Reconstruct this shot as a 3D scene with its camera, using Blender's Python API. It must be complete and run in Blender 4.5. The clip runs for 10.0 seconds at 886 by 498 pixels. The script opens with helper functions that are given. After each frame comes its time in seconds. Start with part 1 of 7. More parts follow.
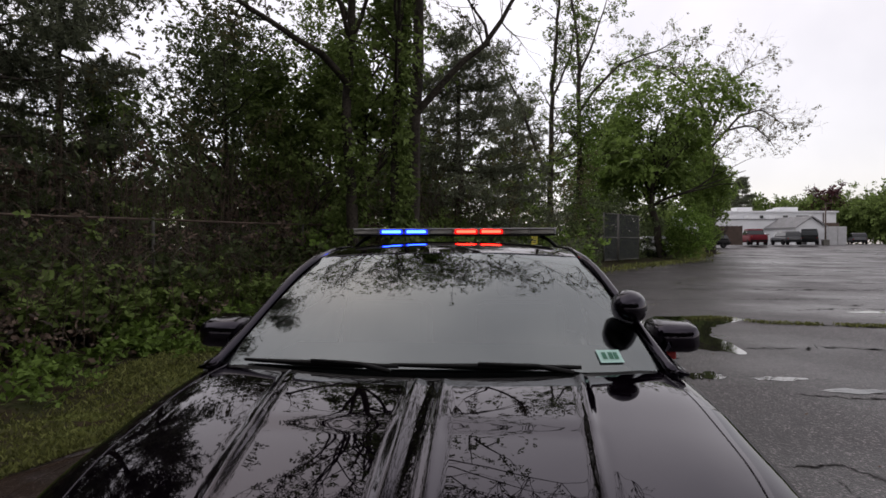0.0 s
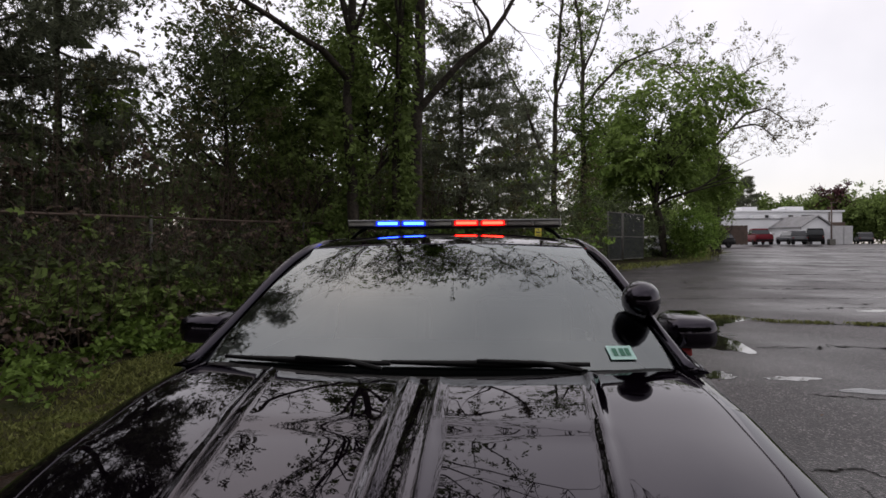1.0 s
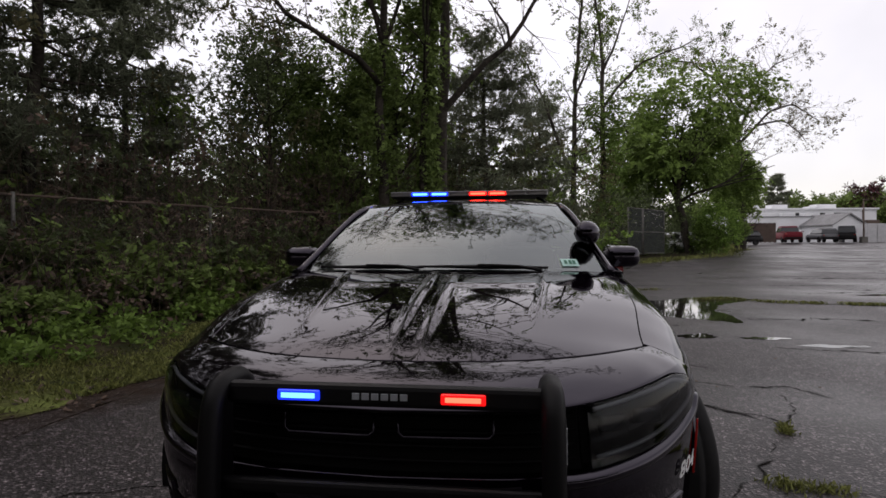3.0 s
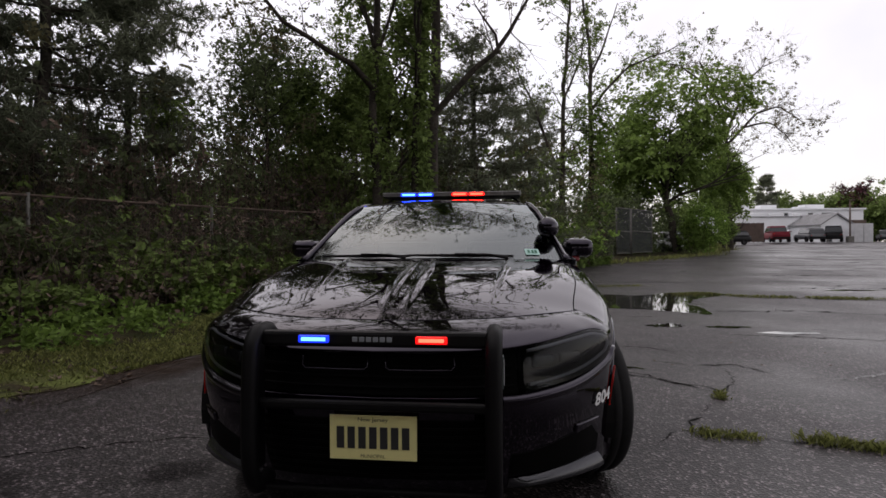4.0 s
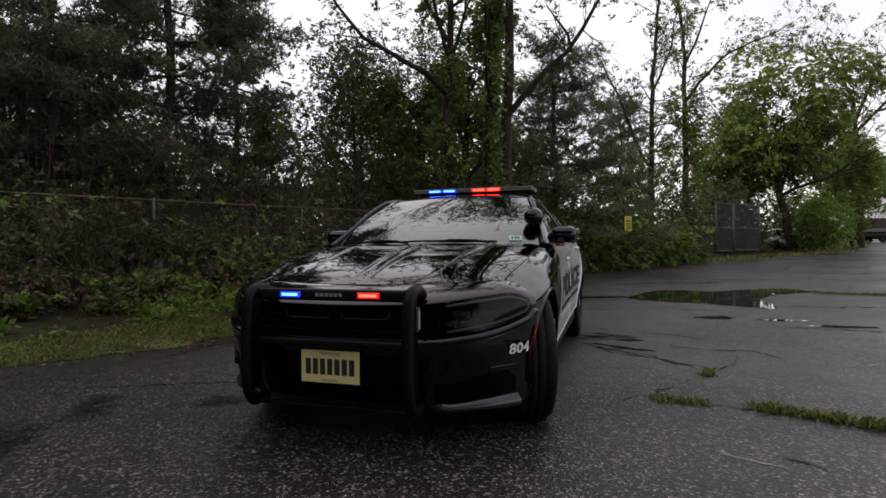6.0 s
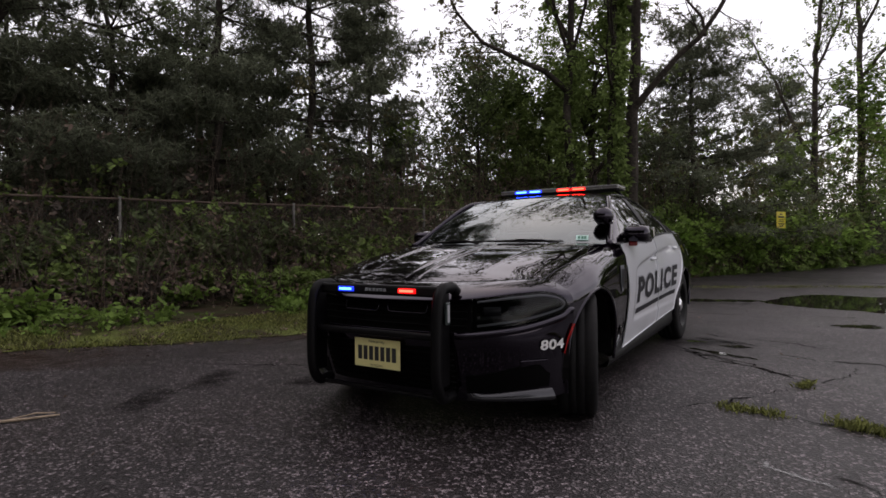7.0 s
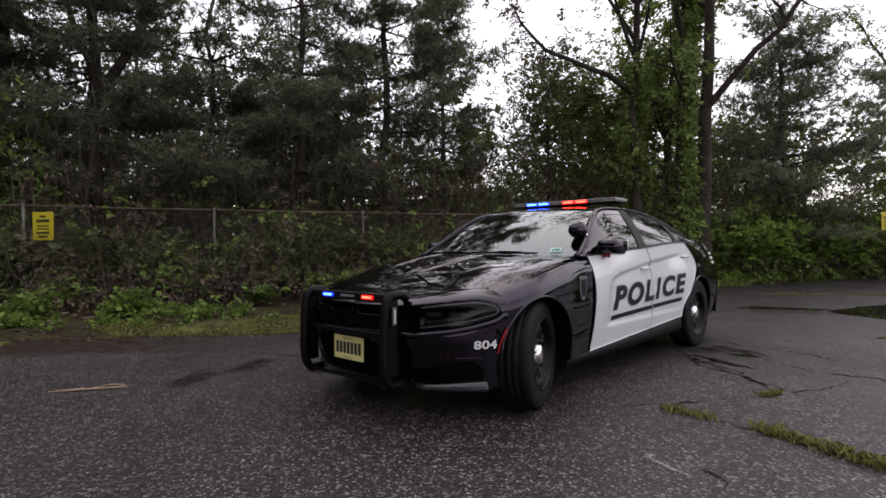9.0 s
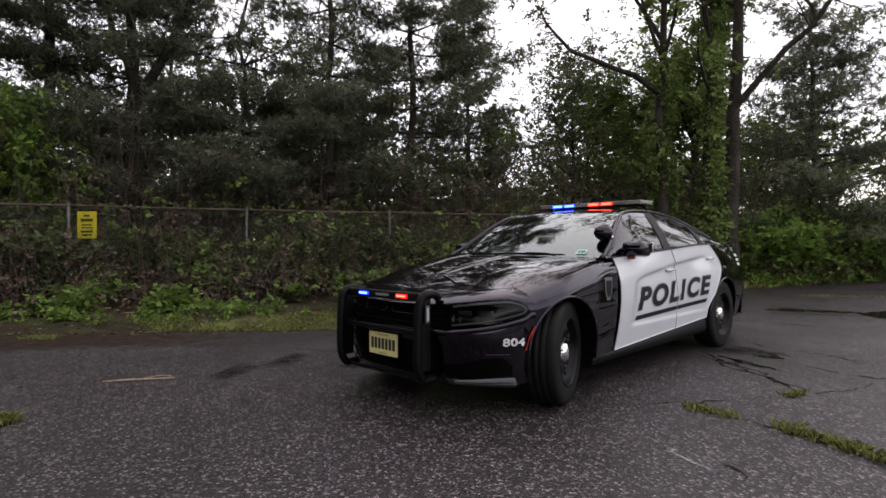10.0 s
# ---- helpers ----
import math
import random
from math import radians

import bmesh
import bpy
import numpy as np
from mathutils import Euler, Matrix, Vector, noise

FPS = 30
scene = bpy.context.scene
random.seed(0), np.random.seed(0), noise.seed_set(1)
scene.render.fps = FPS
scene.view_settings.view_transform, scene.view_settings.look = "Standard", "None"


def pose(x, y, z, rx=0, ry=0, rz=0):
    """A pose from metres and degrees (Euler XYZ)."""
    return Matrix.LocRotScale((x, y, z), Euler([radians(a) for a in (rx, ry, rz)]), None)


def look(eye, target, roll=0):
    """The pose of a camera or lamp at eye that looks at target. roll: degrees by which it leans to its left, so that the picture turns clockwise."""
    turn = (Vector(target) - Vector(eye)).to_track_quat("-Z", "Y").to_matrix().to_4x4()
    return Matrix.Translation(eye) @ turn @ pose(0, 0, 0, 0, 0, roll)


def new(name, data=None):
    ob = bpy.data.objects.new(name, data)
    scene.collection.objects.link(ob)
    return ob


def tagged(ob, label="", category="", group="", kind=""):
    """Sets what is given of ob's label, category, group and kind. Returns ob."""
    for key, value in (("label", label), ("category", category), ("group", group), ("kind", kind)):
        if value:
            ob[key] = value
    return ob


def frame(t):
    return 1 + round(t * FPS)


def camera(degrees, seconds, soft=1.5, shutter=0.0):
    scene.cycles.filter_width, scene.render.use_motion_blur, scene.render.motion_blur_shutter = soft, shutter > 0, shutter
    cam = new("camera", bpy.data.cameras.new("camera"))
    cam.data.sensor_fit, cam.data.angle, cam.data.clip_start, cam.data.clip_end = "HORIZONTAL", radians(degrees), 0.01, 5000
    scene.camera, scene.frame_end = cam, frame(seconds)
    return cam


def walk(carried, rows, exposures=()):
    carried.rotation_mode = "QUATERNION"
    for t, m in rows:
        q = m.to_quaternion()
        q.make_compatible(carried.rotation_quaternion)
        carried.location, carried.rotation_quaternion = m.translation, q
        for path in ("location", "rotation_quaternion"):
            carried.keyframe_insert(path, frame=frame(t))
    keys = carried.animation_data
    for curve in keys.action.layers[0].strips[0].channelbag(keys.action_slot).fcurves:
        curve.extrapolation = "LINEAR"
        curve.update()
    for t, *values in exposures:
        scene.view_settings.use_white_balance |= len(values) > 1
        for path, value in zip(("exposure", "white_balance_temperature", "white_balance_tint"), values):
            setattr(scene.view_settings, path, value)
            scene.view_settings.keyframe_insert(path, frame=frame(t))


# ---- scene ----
cam = camera(78.2, 10.0, 1.6)
PATH = [
    (0, (0.169, -1.256, 1.426), (0.021, 0.738, 1.409), -0.1),
    (0.5, (0.154, -1.097, 1.49), (0.001, 0.897, 1.472), -0.2),
    (1, (0.182, -1.101, 1.381), (0.021, 0.892, 1.366), -0.2),
    (1.5, (0.239, -1.28, 1.288), (0.027, 0.708, 1.277), -0.2),
    (2, (0.27, -1.559, 1.246), (0.019, 0.426, 1.236), -0.1),
    (2.5, (0.298, -1.853, 1.18), (0.042, 0.13, 1.17), -0.2),
    (3.8, (0.414, -2.582, 1.076), (0.176, -0.597, 1.055), -0.3),
    (4, (0.458, -2.671, 1.072), (0.226, -0.685, 1.06), -0.3),
    (4.5, (0.617, -2.844, 1.058), (0.389, -0.857, 1.046), -0.3),
    (5, (0.82, -3.0, 1.023), (0.584, -1.014, 1.012), -0.4),
    (5.5, (1.044, -3.098, 0.997), (0.754, -1.119, 0.987), -0.5),
    (6, (1.278, -3.125, 0.975), (0.678, -1.218, 0.966), -0.5),
    (6.2, (1.374, -3.146, 0.975), (0.614, -1.296, 0.965), -0.6),
    (7.3, (2.015, -3.065, 0.973), (0.893, -1.41, 0.969), -0.5),
    (7.5, (2.126, -3.053, 0.971), (0.962, -1.427, 0.969), -0.5),
    (8, (2.399, -3.067, 1.03), (1.126, -1.525, 1.028), -0.5),
    (8.5, (2.655, -3.053, 1.055), (1.323, -1.561, 1.051), -0.5),
    (9, (2.851, -3.018, 1.056), (1.492, -1.55, 1.052), -0.5),
    (9.5, (2.985, -3.075, 1.067), (1.601, -1.631, 1.064), -0.4),
    (10, (2.93, -3.178, 1.075), (1.511, -1.768, 1.067), -0.2),
]
walk(cam, [(t, look(eye, target, roll)) for t, eye, target, roll in PATH], [(0.0, 0.0, 6950, 16.0), (2.5, 0.0, 6950, 16.0), (4.0, 0.07, 6950, 16.5), (6.0, 0.04, 6950, 17.5), (7.5, 0.40, 6950, 18.0), (8.5, 0.58, 6900, 17.5), (10.0, 0.76, 6900, 16.5)])

# ---- world, sun, exposure ----
scene.view_settings.exposure = 0.0
world = bpy.data.worlds.new("overcast_sky")
scene.world = world
world.use_nodes = True
wn, wl = world.node_tree.nodes, world.node_tree.links
wn.clear()
sky = wn.new("ShaderNodeTexSky")
sky.sky_type = "NISHITA"
sky.sun_disc = False
sky.sun_elevation, sky.sun_rotation = radians(53), radians(-29)
sky.dust_density, sky.air_density = 1.0, 1.0
bg_sky = wn.new("ShaderNodeBackground")
bg_sky.inputs["Strength"].default_value = 0.05
cloud = wn.new("ShaderNodeTexNoise")
cloud.inputs["Scale"].default_value = 1.7
cloud.inputs["Detail"].default_value = 5.0
ramp = wn.new("ShaderNodeValToRGB")
ramp.color_ramp.elements[0].position, ramp.color_ramp.elements[1].position = 0.3, 0.62
ramp.color_ramp.elements[0].color = (0.56, 0.555, 0.57, 1)
ramp.color_ramp.elements[1].color = (1.0, 0.985, 0.99, 1)
bg_cloud = wn.new("ShaderNodeBackground")
bg_cloud.inputs["Strength"].default_value = 0.85
add = wn.new("ShaderNodeAddShader")
wout = wn.new("ShaderNodeOutputWorld")
wl.new(sky.outputs[0], bg_sky.inputs[0])
wl.new(cloud.outputs[0], ramp.inputs[0])
wl.new(ramp.outputs[0], bg_cloud.inputs[0])
wl.new(bg_sky.outputs[0], add.inputs[0])
wl.new(bg_cloud.outputs[0], add.inputs[1])
wl.new(add.outputs[0], wout.inputs[0])
sun = new("sun", bpy.data.lights.new("sun", "SUN"))
sun.data.energy, sun.data.angle, sun.data.color = 0.75, radians(125), (0.97, 0.98, 1.0)
sun.matrix_world = look((-9, 16, 24), (0, 0, 0))


# ---- materials ----
def material(name, base, rough=0.5, metal=0.0, coat=0.0, spec=0.5, grain=0.0, grain_scale=20.0, var=0.0, var_scale=2.0,
             island=0.0, bump=0.0, bump_scale=60.0, translucent=0.0, rough_var=0.0, emit=None, emit_strength=0.0, alt=None, coat_rough=0.03):
    """A principled surface with colour variation at two scales, relief, and variation from piece to piece."""
    m = bpy.data.materials.new(name)
    m.use_nodes = True
    n, l = m.node_tree.nodes, m.node_tree.links
    b = n["Principled BSDF"]
    b.inputs["Base Color"].default_value = (*base, 1)
    b.inputs["Roughness"].default_value = rough
    b.inputs["Metallic"].default_value = metal
    b.inputs["Coat Weight"].default_value = coat
    b.inputs["Coat Roughness"].default_value = coat_rough
    b.inputs["Specular IOR Level"].default_value = spec
    tc = n.new("ShaderNodeTexCoord")
    col = None

    def noise_tex(scale, detail=4.0):
        t = n.new("ShaderNodeTexNoise")
        t.inputs["Scale"].default_value = scale
        t.inputs["Detail"].default_value = detail
        l.new(tc.outputs["Object"], t.inputs["Vector"])
        return t

    def scaled(src, amount, socket):
        """base times 1 +- amount, driven by a 0..1 value."""
        mr = n.new("ShaderNodeMapRange")
        mr.inputs["From Min"].default_value, mr.inputs["From Max"].default_value = 0.25, 0.75
        mr.inputs["To Min"].default_value, mr.inputs["To Max"].default_value = 1 - amount, 1 + amount
        l.new(src, mr.inputs["Value"])
        mix = n.new("ShaderNodeMix")
        mix.data_type, mix.blend_type = "RGBA", "MULTIPLY"
        mix.inputs["Factor"].default_value = 1.0
        if socket is None:
            mix.inputs[6].default_value = (*base, 1)
        else:
            l.new(socket, mix.inputs[6])
        l.new(mr.outputs[0], mix.inputs[7])
        return mix.outputs[2]

    if alt is not None:
        t = noise_tex(var_scale * 1.7)
        r = n.new("ShaderNodeValToRGB")
        r.color_ramp.elements[0].position, r.color_ramp.elements[1].position = 0.40, 0.62
        r.color_ramp.elements[0].color, r.color_ramp.elements[1].color = (*base, 1), (*alt, 1)
        l.new(t.outputs[0], r.inputs[0])
        col = r.outputs[0]
    if var:
        col = scaled(noise_tex(var_scale).outputs[0], var, col)
    if grain:
        col = scaled(noise_tex(grain_scale, 6.0).outputs[0], grain, col)
    if island:
        g = n.new("ShaderNodeNewGeometry")
        col = scaled(g.outputs["Random Per Island"], island, col)
    if col is not None:
        l.new(col, b.inputs["Base Color"])
    if rough_var:
        t = noise_tex(var_scale * 1.3)
        mr = n.new("ShaderNodeMapRange")
        mr.inputs["From Min"].default_value, mr.inputs["From Max"].default_value = 0.35, 0.65
        mr.inputs["To Min"].default_value, mr.inputs["To Max"].default_value = max(rough - rough_var, 0.02), min(rough + rough_var, 1)
        l.new(t.outputs[0], mr.inputs["Value"])
        l.new(mr.outputs[0], b.inputs["Roughness"])
    if bump:
        t = noise_tex(bump_scale, 3.0)
        bp = n.new("ShaderNodeBump")
        bp.inputs["Strength"].default_value = bump
        bp.inputs["Distance"].default_value = 0.01
        l.new(t.outputs[0], bp.inputs["Height"])
        l.new(bp.outputs[0], b.inputs["Normal"])
    if emit is not None:
        b.inputs["Emission Color"].default_value = (*emit, 1)
        b.inputs["Emission Strength"].default_value = emit_strength
    if translucent:
        tr = n.new("ShaderNodeBsdfTranslucent")
        ms = n.new("ShaderNodeMixShader")
        ms.inputs[0].default_value = translucent
        if col is not None:
            l.new(col, tr.inputs[0])
        else:
            tr.inputs[0].default_value = (*base, 1)
        l.new(b.outputs[0], ms.inputs[1])
        l.new(tr.outputs[0], ms.inputs[2])
        l.new(ms.outputs[0], n["Material Output"].inputs[0])
    return m


def glass_material(name, tint, ior=1.5, rough=0.0, sheen=(1, 1, 1)):
    """Thin tinted pane: Fresnel gloss over see-through tint."""
    m = bpy.data.materials.new(name)
    m.use_nodes = True
    n, l = m.node_tree.nodes, m.node_tree.links
    n.remove(n["Principled BSDF"])
    fr = n.new("ShaderNodeFresnel")
    fr.inputs["IOR"].default_value = ior
    gl = n.new("ShaderNodeBsdfGlossy")
    gl.inputs["Roughness"].default_value = rough
    gl.inputs["Color"].default_value = (*sheen, 1)
    tr = n.new("ShaderNodeBsdfTransparent")
    tr.inputs[0].default_value = (*tint, 1)
    ms = n.new("ShaderNodeMixShader")
    l.new(fr.outputs[0], ms.inputs[0])
    l.new(tr.outputs[0], ms.inputs[1])
    l.new(gl.outputs[0], ms.inputs[2])
    l.new(ms.outputs[0], n["Material Output"].inputs[0])
    return m


def asphalt_material():
    m = bpy.data.materials.new("wet_asphalt")
    m.use_nodes = True
    n, l = m.node_tree.nodes, m.node_tree.links
    b = n["Principled BSDF"]
    tc = n.new("ShaderNodeTexCoord")

    def noise_tex(scale, detail):
        t = n.new("ShaderNodeTexNoise")
        t.inputs["Scale"].default_value, t.inputs["Detail"].default_value = scale, detail
        l.new(tc.outputs["Object"], t.inputs["Vector"])
        return t.outputs[0]

    def remap(src, a, b0, c, d):
        mr = n.new("ShaderNodeMapRange")
        for key, v in zip(("From Min", "From Max", "To Min", "To Max"), (a, b0, c, d)):
            mr.inputs[key].default_value = v
        l.new(src, mr.inputs["Value"])
        return mr.outputs[0]

    def times(a, b0):
        mm = n.new("ShaderNodeMath")
        mm.operation = "MULTIPLY"
        l.new(a, mm.inputs[0])
        l.new(b0, mm.inputs[1])
        return mm.outputs[0]

    stones = n.new("ShaderNodeTexVoronoi")
    stones.inputs["Scale"].default_value = 82.0
    l.new(tc.outputs["Object"], stones.inputs["Vector"])
    sep = n.new("ShaderNodeSeparateColor")
    l.new(stones.outputs["Color"], sep.inputs[0])
    pale = remap(sep.outputs[0], 0.74, 1.0, 0.72, 6.4)
    grit = n.new("ShaderNodeTexVoronoi")
    grit.inputs["Scale"].default_value = 190.0
    l.new(tc.outputs["Object"], grit.inputs["Vector"])
    sep2 = n.new("ShaderNodeSeparateColor")
    l.new(grit.outputs["Color"], sep2.inputs[0])
    pale = times(pale, remap(sep2.outputs[0], 0.80, 1.0, 0.82, 2.6))
    blotch = remap(noise_tex(0.55, 5.0), 0.3, 0.7, 0.72, 1.3)
    fine = remap(noise_tex(9.0, 6.0), 0.3, 0.7, 0.75, 1.25)
    tone = times(times(pale, blotch), fine)
    mix = n.new("ShaderNodeMix")
    mix.data_type, mix.blend_type = "RGBA", "MULTIPLY"
    mix.inputs["Factor"].default_value = 1.0
    mix.inputs[6].default_value = (0.0285, 0.0240, 0.0253, 1)
    l.new(tone, mix.inputs[7])
    l.new(mix.outputs[2], b.inputs["Base Color"])
    wet = remap(noise_tex(0.42, 4.0), 0.38, 0.68, 0.52, 0.27)
    l.new(wet, b.inputs["Roughness"])
    b.inputs["Specular IOR Level"].default_value = 0.31
    bump = n.new("ShaderNodeBump")
    bump.inputs["Strength"].default_value, bump.inputs["Distance"].default_value = 0.45, 0.008
    l.new(stones.outputs["Distance"], bump.inputs["Height"])
    l.new(bump.outputs[0], b.inputs["Normal"])
    return m


ASPHALT = asphalt_material()
SOIL = material("damp_leaf_litter", (0.040, 0.028, 0.020), 1.0, spec=0.05, var=0.45, var_scale=1.5, grain=0.5, grain_scale=30, bump=0.9, bump_scale=25, alt=(0.036, 0.040, 0.018))
TURF = material("worn_grass_verge", (0.096, 0.114, 0.034), 1.0, spec=0.05, var=0.4, var_scale=1.1, grain=0.5, grain_scale=40, bump=1.0, bump_scale=50, alt=(0.046, 0.036, 0.024))
GRASS = material("grass_blades", (0.178, 0.192, 0.062), 0.65, island=0.45, translucent=0.3, spec=0.2)
WATER = material("puddle_water", (0.018, 0.016, 0.014), 0.03, spec=0.5)
BARK = material("dark_wet_bark", (0.044, 0.037, 0.030), 0.9, spec=0.2, grain=0.6, grain_scale=18, var=0.5, var_scale=3, bump=1.0, bump_scale=25)
TWIG = material("brown_twigs", (0.090, 0.064, 0.048), 0.85, island=0.5)
LEAF_DARK = material("dark_green_leaves", (0.092, 0.118, 0.052), 0.7, island=0.35, translucent=0.3, spec=0.15, var=0.4, var_scale=0.6)
LEAF_MID = material("spring_green_leaves", (0.140, 0.196, 0.056), 0.7, island=0.35, translucent=0.35, spec=0.15, var=0.3, var_scale=0.7)
LEAF_BRIGHT = material("bright_weed_leaves", (0.128, 0.200, 0.042), 0.65, island=0.35, translucent=0.35, spec=0.2, var=0.3, var_scale=0.8)
LEAF_BUD = material("budding_leaves", (0.135, 0.125, 0.065), 0.7, island=0.3, translucent=0.35, spec=0.15)
NEEDLE = material("pine_needles", (0.140, 0.156, 0.104), 0.7, island=0.35, translucent=0.45, spec=0.15, var=0.3, var_scale=0.5)
LEAF_DEAD = material("brown_dead_leaves", (0.094, 0.064, 0.047), 0.8, island=0.6, translucent=0.2)
LEAF_RED = material("maroon_leaves", (0.07, 0.018, 0.024), 0.6, island=0.5, translucent=0.2)
STEEL_DULL = material("weathered_galvanised_steel", (0.11, 0.105, 0.095), 0.6, metal=0.4, var=0.4, var_scale=5, grain=0.3)
RUST = material("rusty_steel", (0.10, 0.07, 0.055), 0.75, metal=0.2, var=0.5, var_scale=6)
SIGN_YELLOW = material("yellow_sign_face", (0.62, 0.53, 0.03), 0.45, var=0.12, var_scale=6)
SIGN_BLACK = material("sign_print", (0.05, 0.05, 0.02), 0.5)
WOOD_RAW = material("bare_wet_wood", (0.30, 0.23, 0.16), 0.7, grain=0.4, grain_scale=25)
WALL_WHITE = material("white_painted_siding", (0.72, 0.73, 0.75), 0.6, var=0.08, var_scale=0.4, grain=0.08)
ROOF_GREY = material("grey_shingles", (0.20, 0.20, 0.205), 0.8, var=0.2, var_scale=1.0, grain=0.3, grain_scale=8)
ROOF_PALE = material("pale_grey_sheet_metal", (0.42, 0.42, 0.43), 0.6, var=0.15, var_scale=2.0, grain=0.1)
FENCE_BROWN = material("brown_board_fence", (0.075, 0.050, 0.040), 0.8, var=0.3, island=0.3)
DARK_GLASS = material("dark_window", (0.02, 0.022, 0.025), 0.08, spec=0.6)
LEAF_VINE = material("fresh_vine_leaves", (0.200, 0.310, 0.070), 0.65, island=0.35, translucent=0.5, spec=0.2, var=0.3, var_scale=0.9)
LEAF_MAPLE = material("maple_leaves", (0.165, 0.240, 0.060), 0.65, island=0.35, translucent=0.4, spec=0.15, var=0.35, var_scale=0.5)


def worn_material(name, base, rough, scale=14.0, spec=0.3, full=0.6):
    """A stain or worn paint that thins out towards its edge, where the 'cover' attribute falls to nought."""
    m = material(name, base, rough, spec=spec, grain=0.4, grain_scale=40)
    n, l = m.node_tree.nodes, m.node_tree.links
    at = n.new("ShaderNodeAttribute")
    at.attribute_name = "cover"
    tc = n.new("ShaderNodeTexCoord")
    ns = n.new("ShaderNodeTexNoise")
    ns.inputs["Scale"].default_value, ns.inputs["Detail"].default_value = scale, 6.0
    l.new(tc.outputs["Object"], ns.inputs["Vector"])
    ad = n.new("ShaderNodeMath")
    ad.operation = "MULTIPLY"
    l.new(at.outputs["Fac"], ad.inputs[0])
    l.new(ns.outputs[0], ad.inputs[1])
    mr = n.new("ShaderNodeMapRange")
    mr.inputs["From Min"].default_value, mr.inputs["From Max"].default_value = 0.08, full
    l.new(ad.outputs[0], mr.inputs["Value"])
    tr = n.new("ShaderNodeBsdfTransparent")
    ms = n.new("ShaderNodeMixShader")
    l.new(mr.outputs[0], ms.inputs[0])
    l.new(tr.outputs[0], ms.inputs[1])
    l.new(n["Principled BSDF"].outputs[0], ms.inputs[2])
    l.new(ms.outputs[0], n["Material Output"].inputs[0])
    return m


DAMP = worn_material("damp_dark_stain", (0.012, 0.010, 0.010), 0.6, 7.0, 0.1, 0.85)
CRACK = worn_material("crack_dirt", (0.010, 0.009, 0.008), 1.0, 22.0, 0.0)
PALE = worn_material("worn_white_line", (0.26, 0.26, 0.26), 0.6, 22.0)
DIRT = worn_material("brown_dirt", (0.046, 0.031, 0.023), 1.0, 5.0, 0.05, 0.75)


# ---- building helpers ----
def part(name, bm, mat, parent=None, label="", smooth=False):
    """Links a bmesh as one mesh object under a thing or under a part."""
    me = bpy.data.meshes.new(name)
    bm.to_mesh(me)
    bm.free()
    return dress(name, me, mat, parent, label, smooth)


def dress(name, me, mat, parent=None, label="", smooth=False):
    me.materials.append(mat)
    if smooth:
        me.polygons.foreach_set("use_smooth", np.ones(len(me.polygons), dtype=bool))
    ob = new(name, me)
    if parent is not None:
        ob.parent = parent
    if label:
        ob["label"] = label
    return ob


def arrays(name, verts, faces, mat, parent=None, label="", smooth=False):
    """A mesh object from arrays: verts (n, 3) and faces (m, 3 or 4) of equal corner counts."""
    verts, faces = np.asarray(verts, dtype=np.float32), np.asarray(faces, dtype=np.int32)
    me = bpy.data.meshes.new(name)
    k = faces.shape[1]
    me.vertices.add(len(verts))
    me.vertices.foreach_set("co", verts.ravel())
    me.loops.add(faces.size)
    me.loops.foreach_set("vertex_index", faces.ravel())
    me.polygons.add(len(faces))
    me.polygons.foreach_set("loop_start", np.arange(0, faces.size, k, dtype=np.int32))
    me.update(calc_edges=True)
    me.validate()
    return dress(name, me, mat, parent, label, smooth)


def thing(name, at, label, category, group="", kind=""):
    e = new(name)
    e.empty_display_size = 0.2
    e.location = at
    return tagged(e, label, category, group, kind)


def smooth_curve(xs, ys):
    """A smooth function through a few knots (monotone cubic)."""
    xs, ys = np.asarray(xs, float), np.asarray(ys, float)
    h, d = np.diff(xs), np.diff(ys) / np.diff(xs)
    s = np.zeros(len(xs))
    s[0], s[-1] = d[0], d[-1]
    for i in range(1, len(xs) - 1):
        if d[i - 1] * d[i] > 0:
            w1, w2 = 2 * h[i] + h[i - 1], h[i] + 2 * h[i - 1]
            s[i] = (w1 + w2) / (w1 / d[i - 1] + w2 / d[i])

    def f(x):
        x = np.clip(np.asarray(x, float), xs[0], xs[-1])
        i = np.clip(np.searchsorted(xs, x) - 1, 0, len(xs) - 2)
        t = (x - xs[i]) / h[i]
        return ((1 + 2 * t) * (1 - t) ** 2 * ys[i] + t * (1 - t) ** 2 * h[i] * s[i]
                + t * t * (3 - 2 * t) * ys[i + 1] + t * t * (t - 1) * h[i] * s[i + 1])
    return f


def step01(x):
    x = np.clip(x, 0, 1)
    return x * x * (3 - 2 * x)


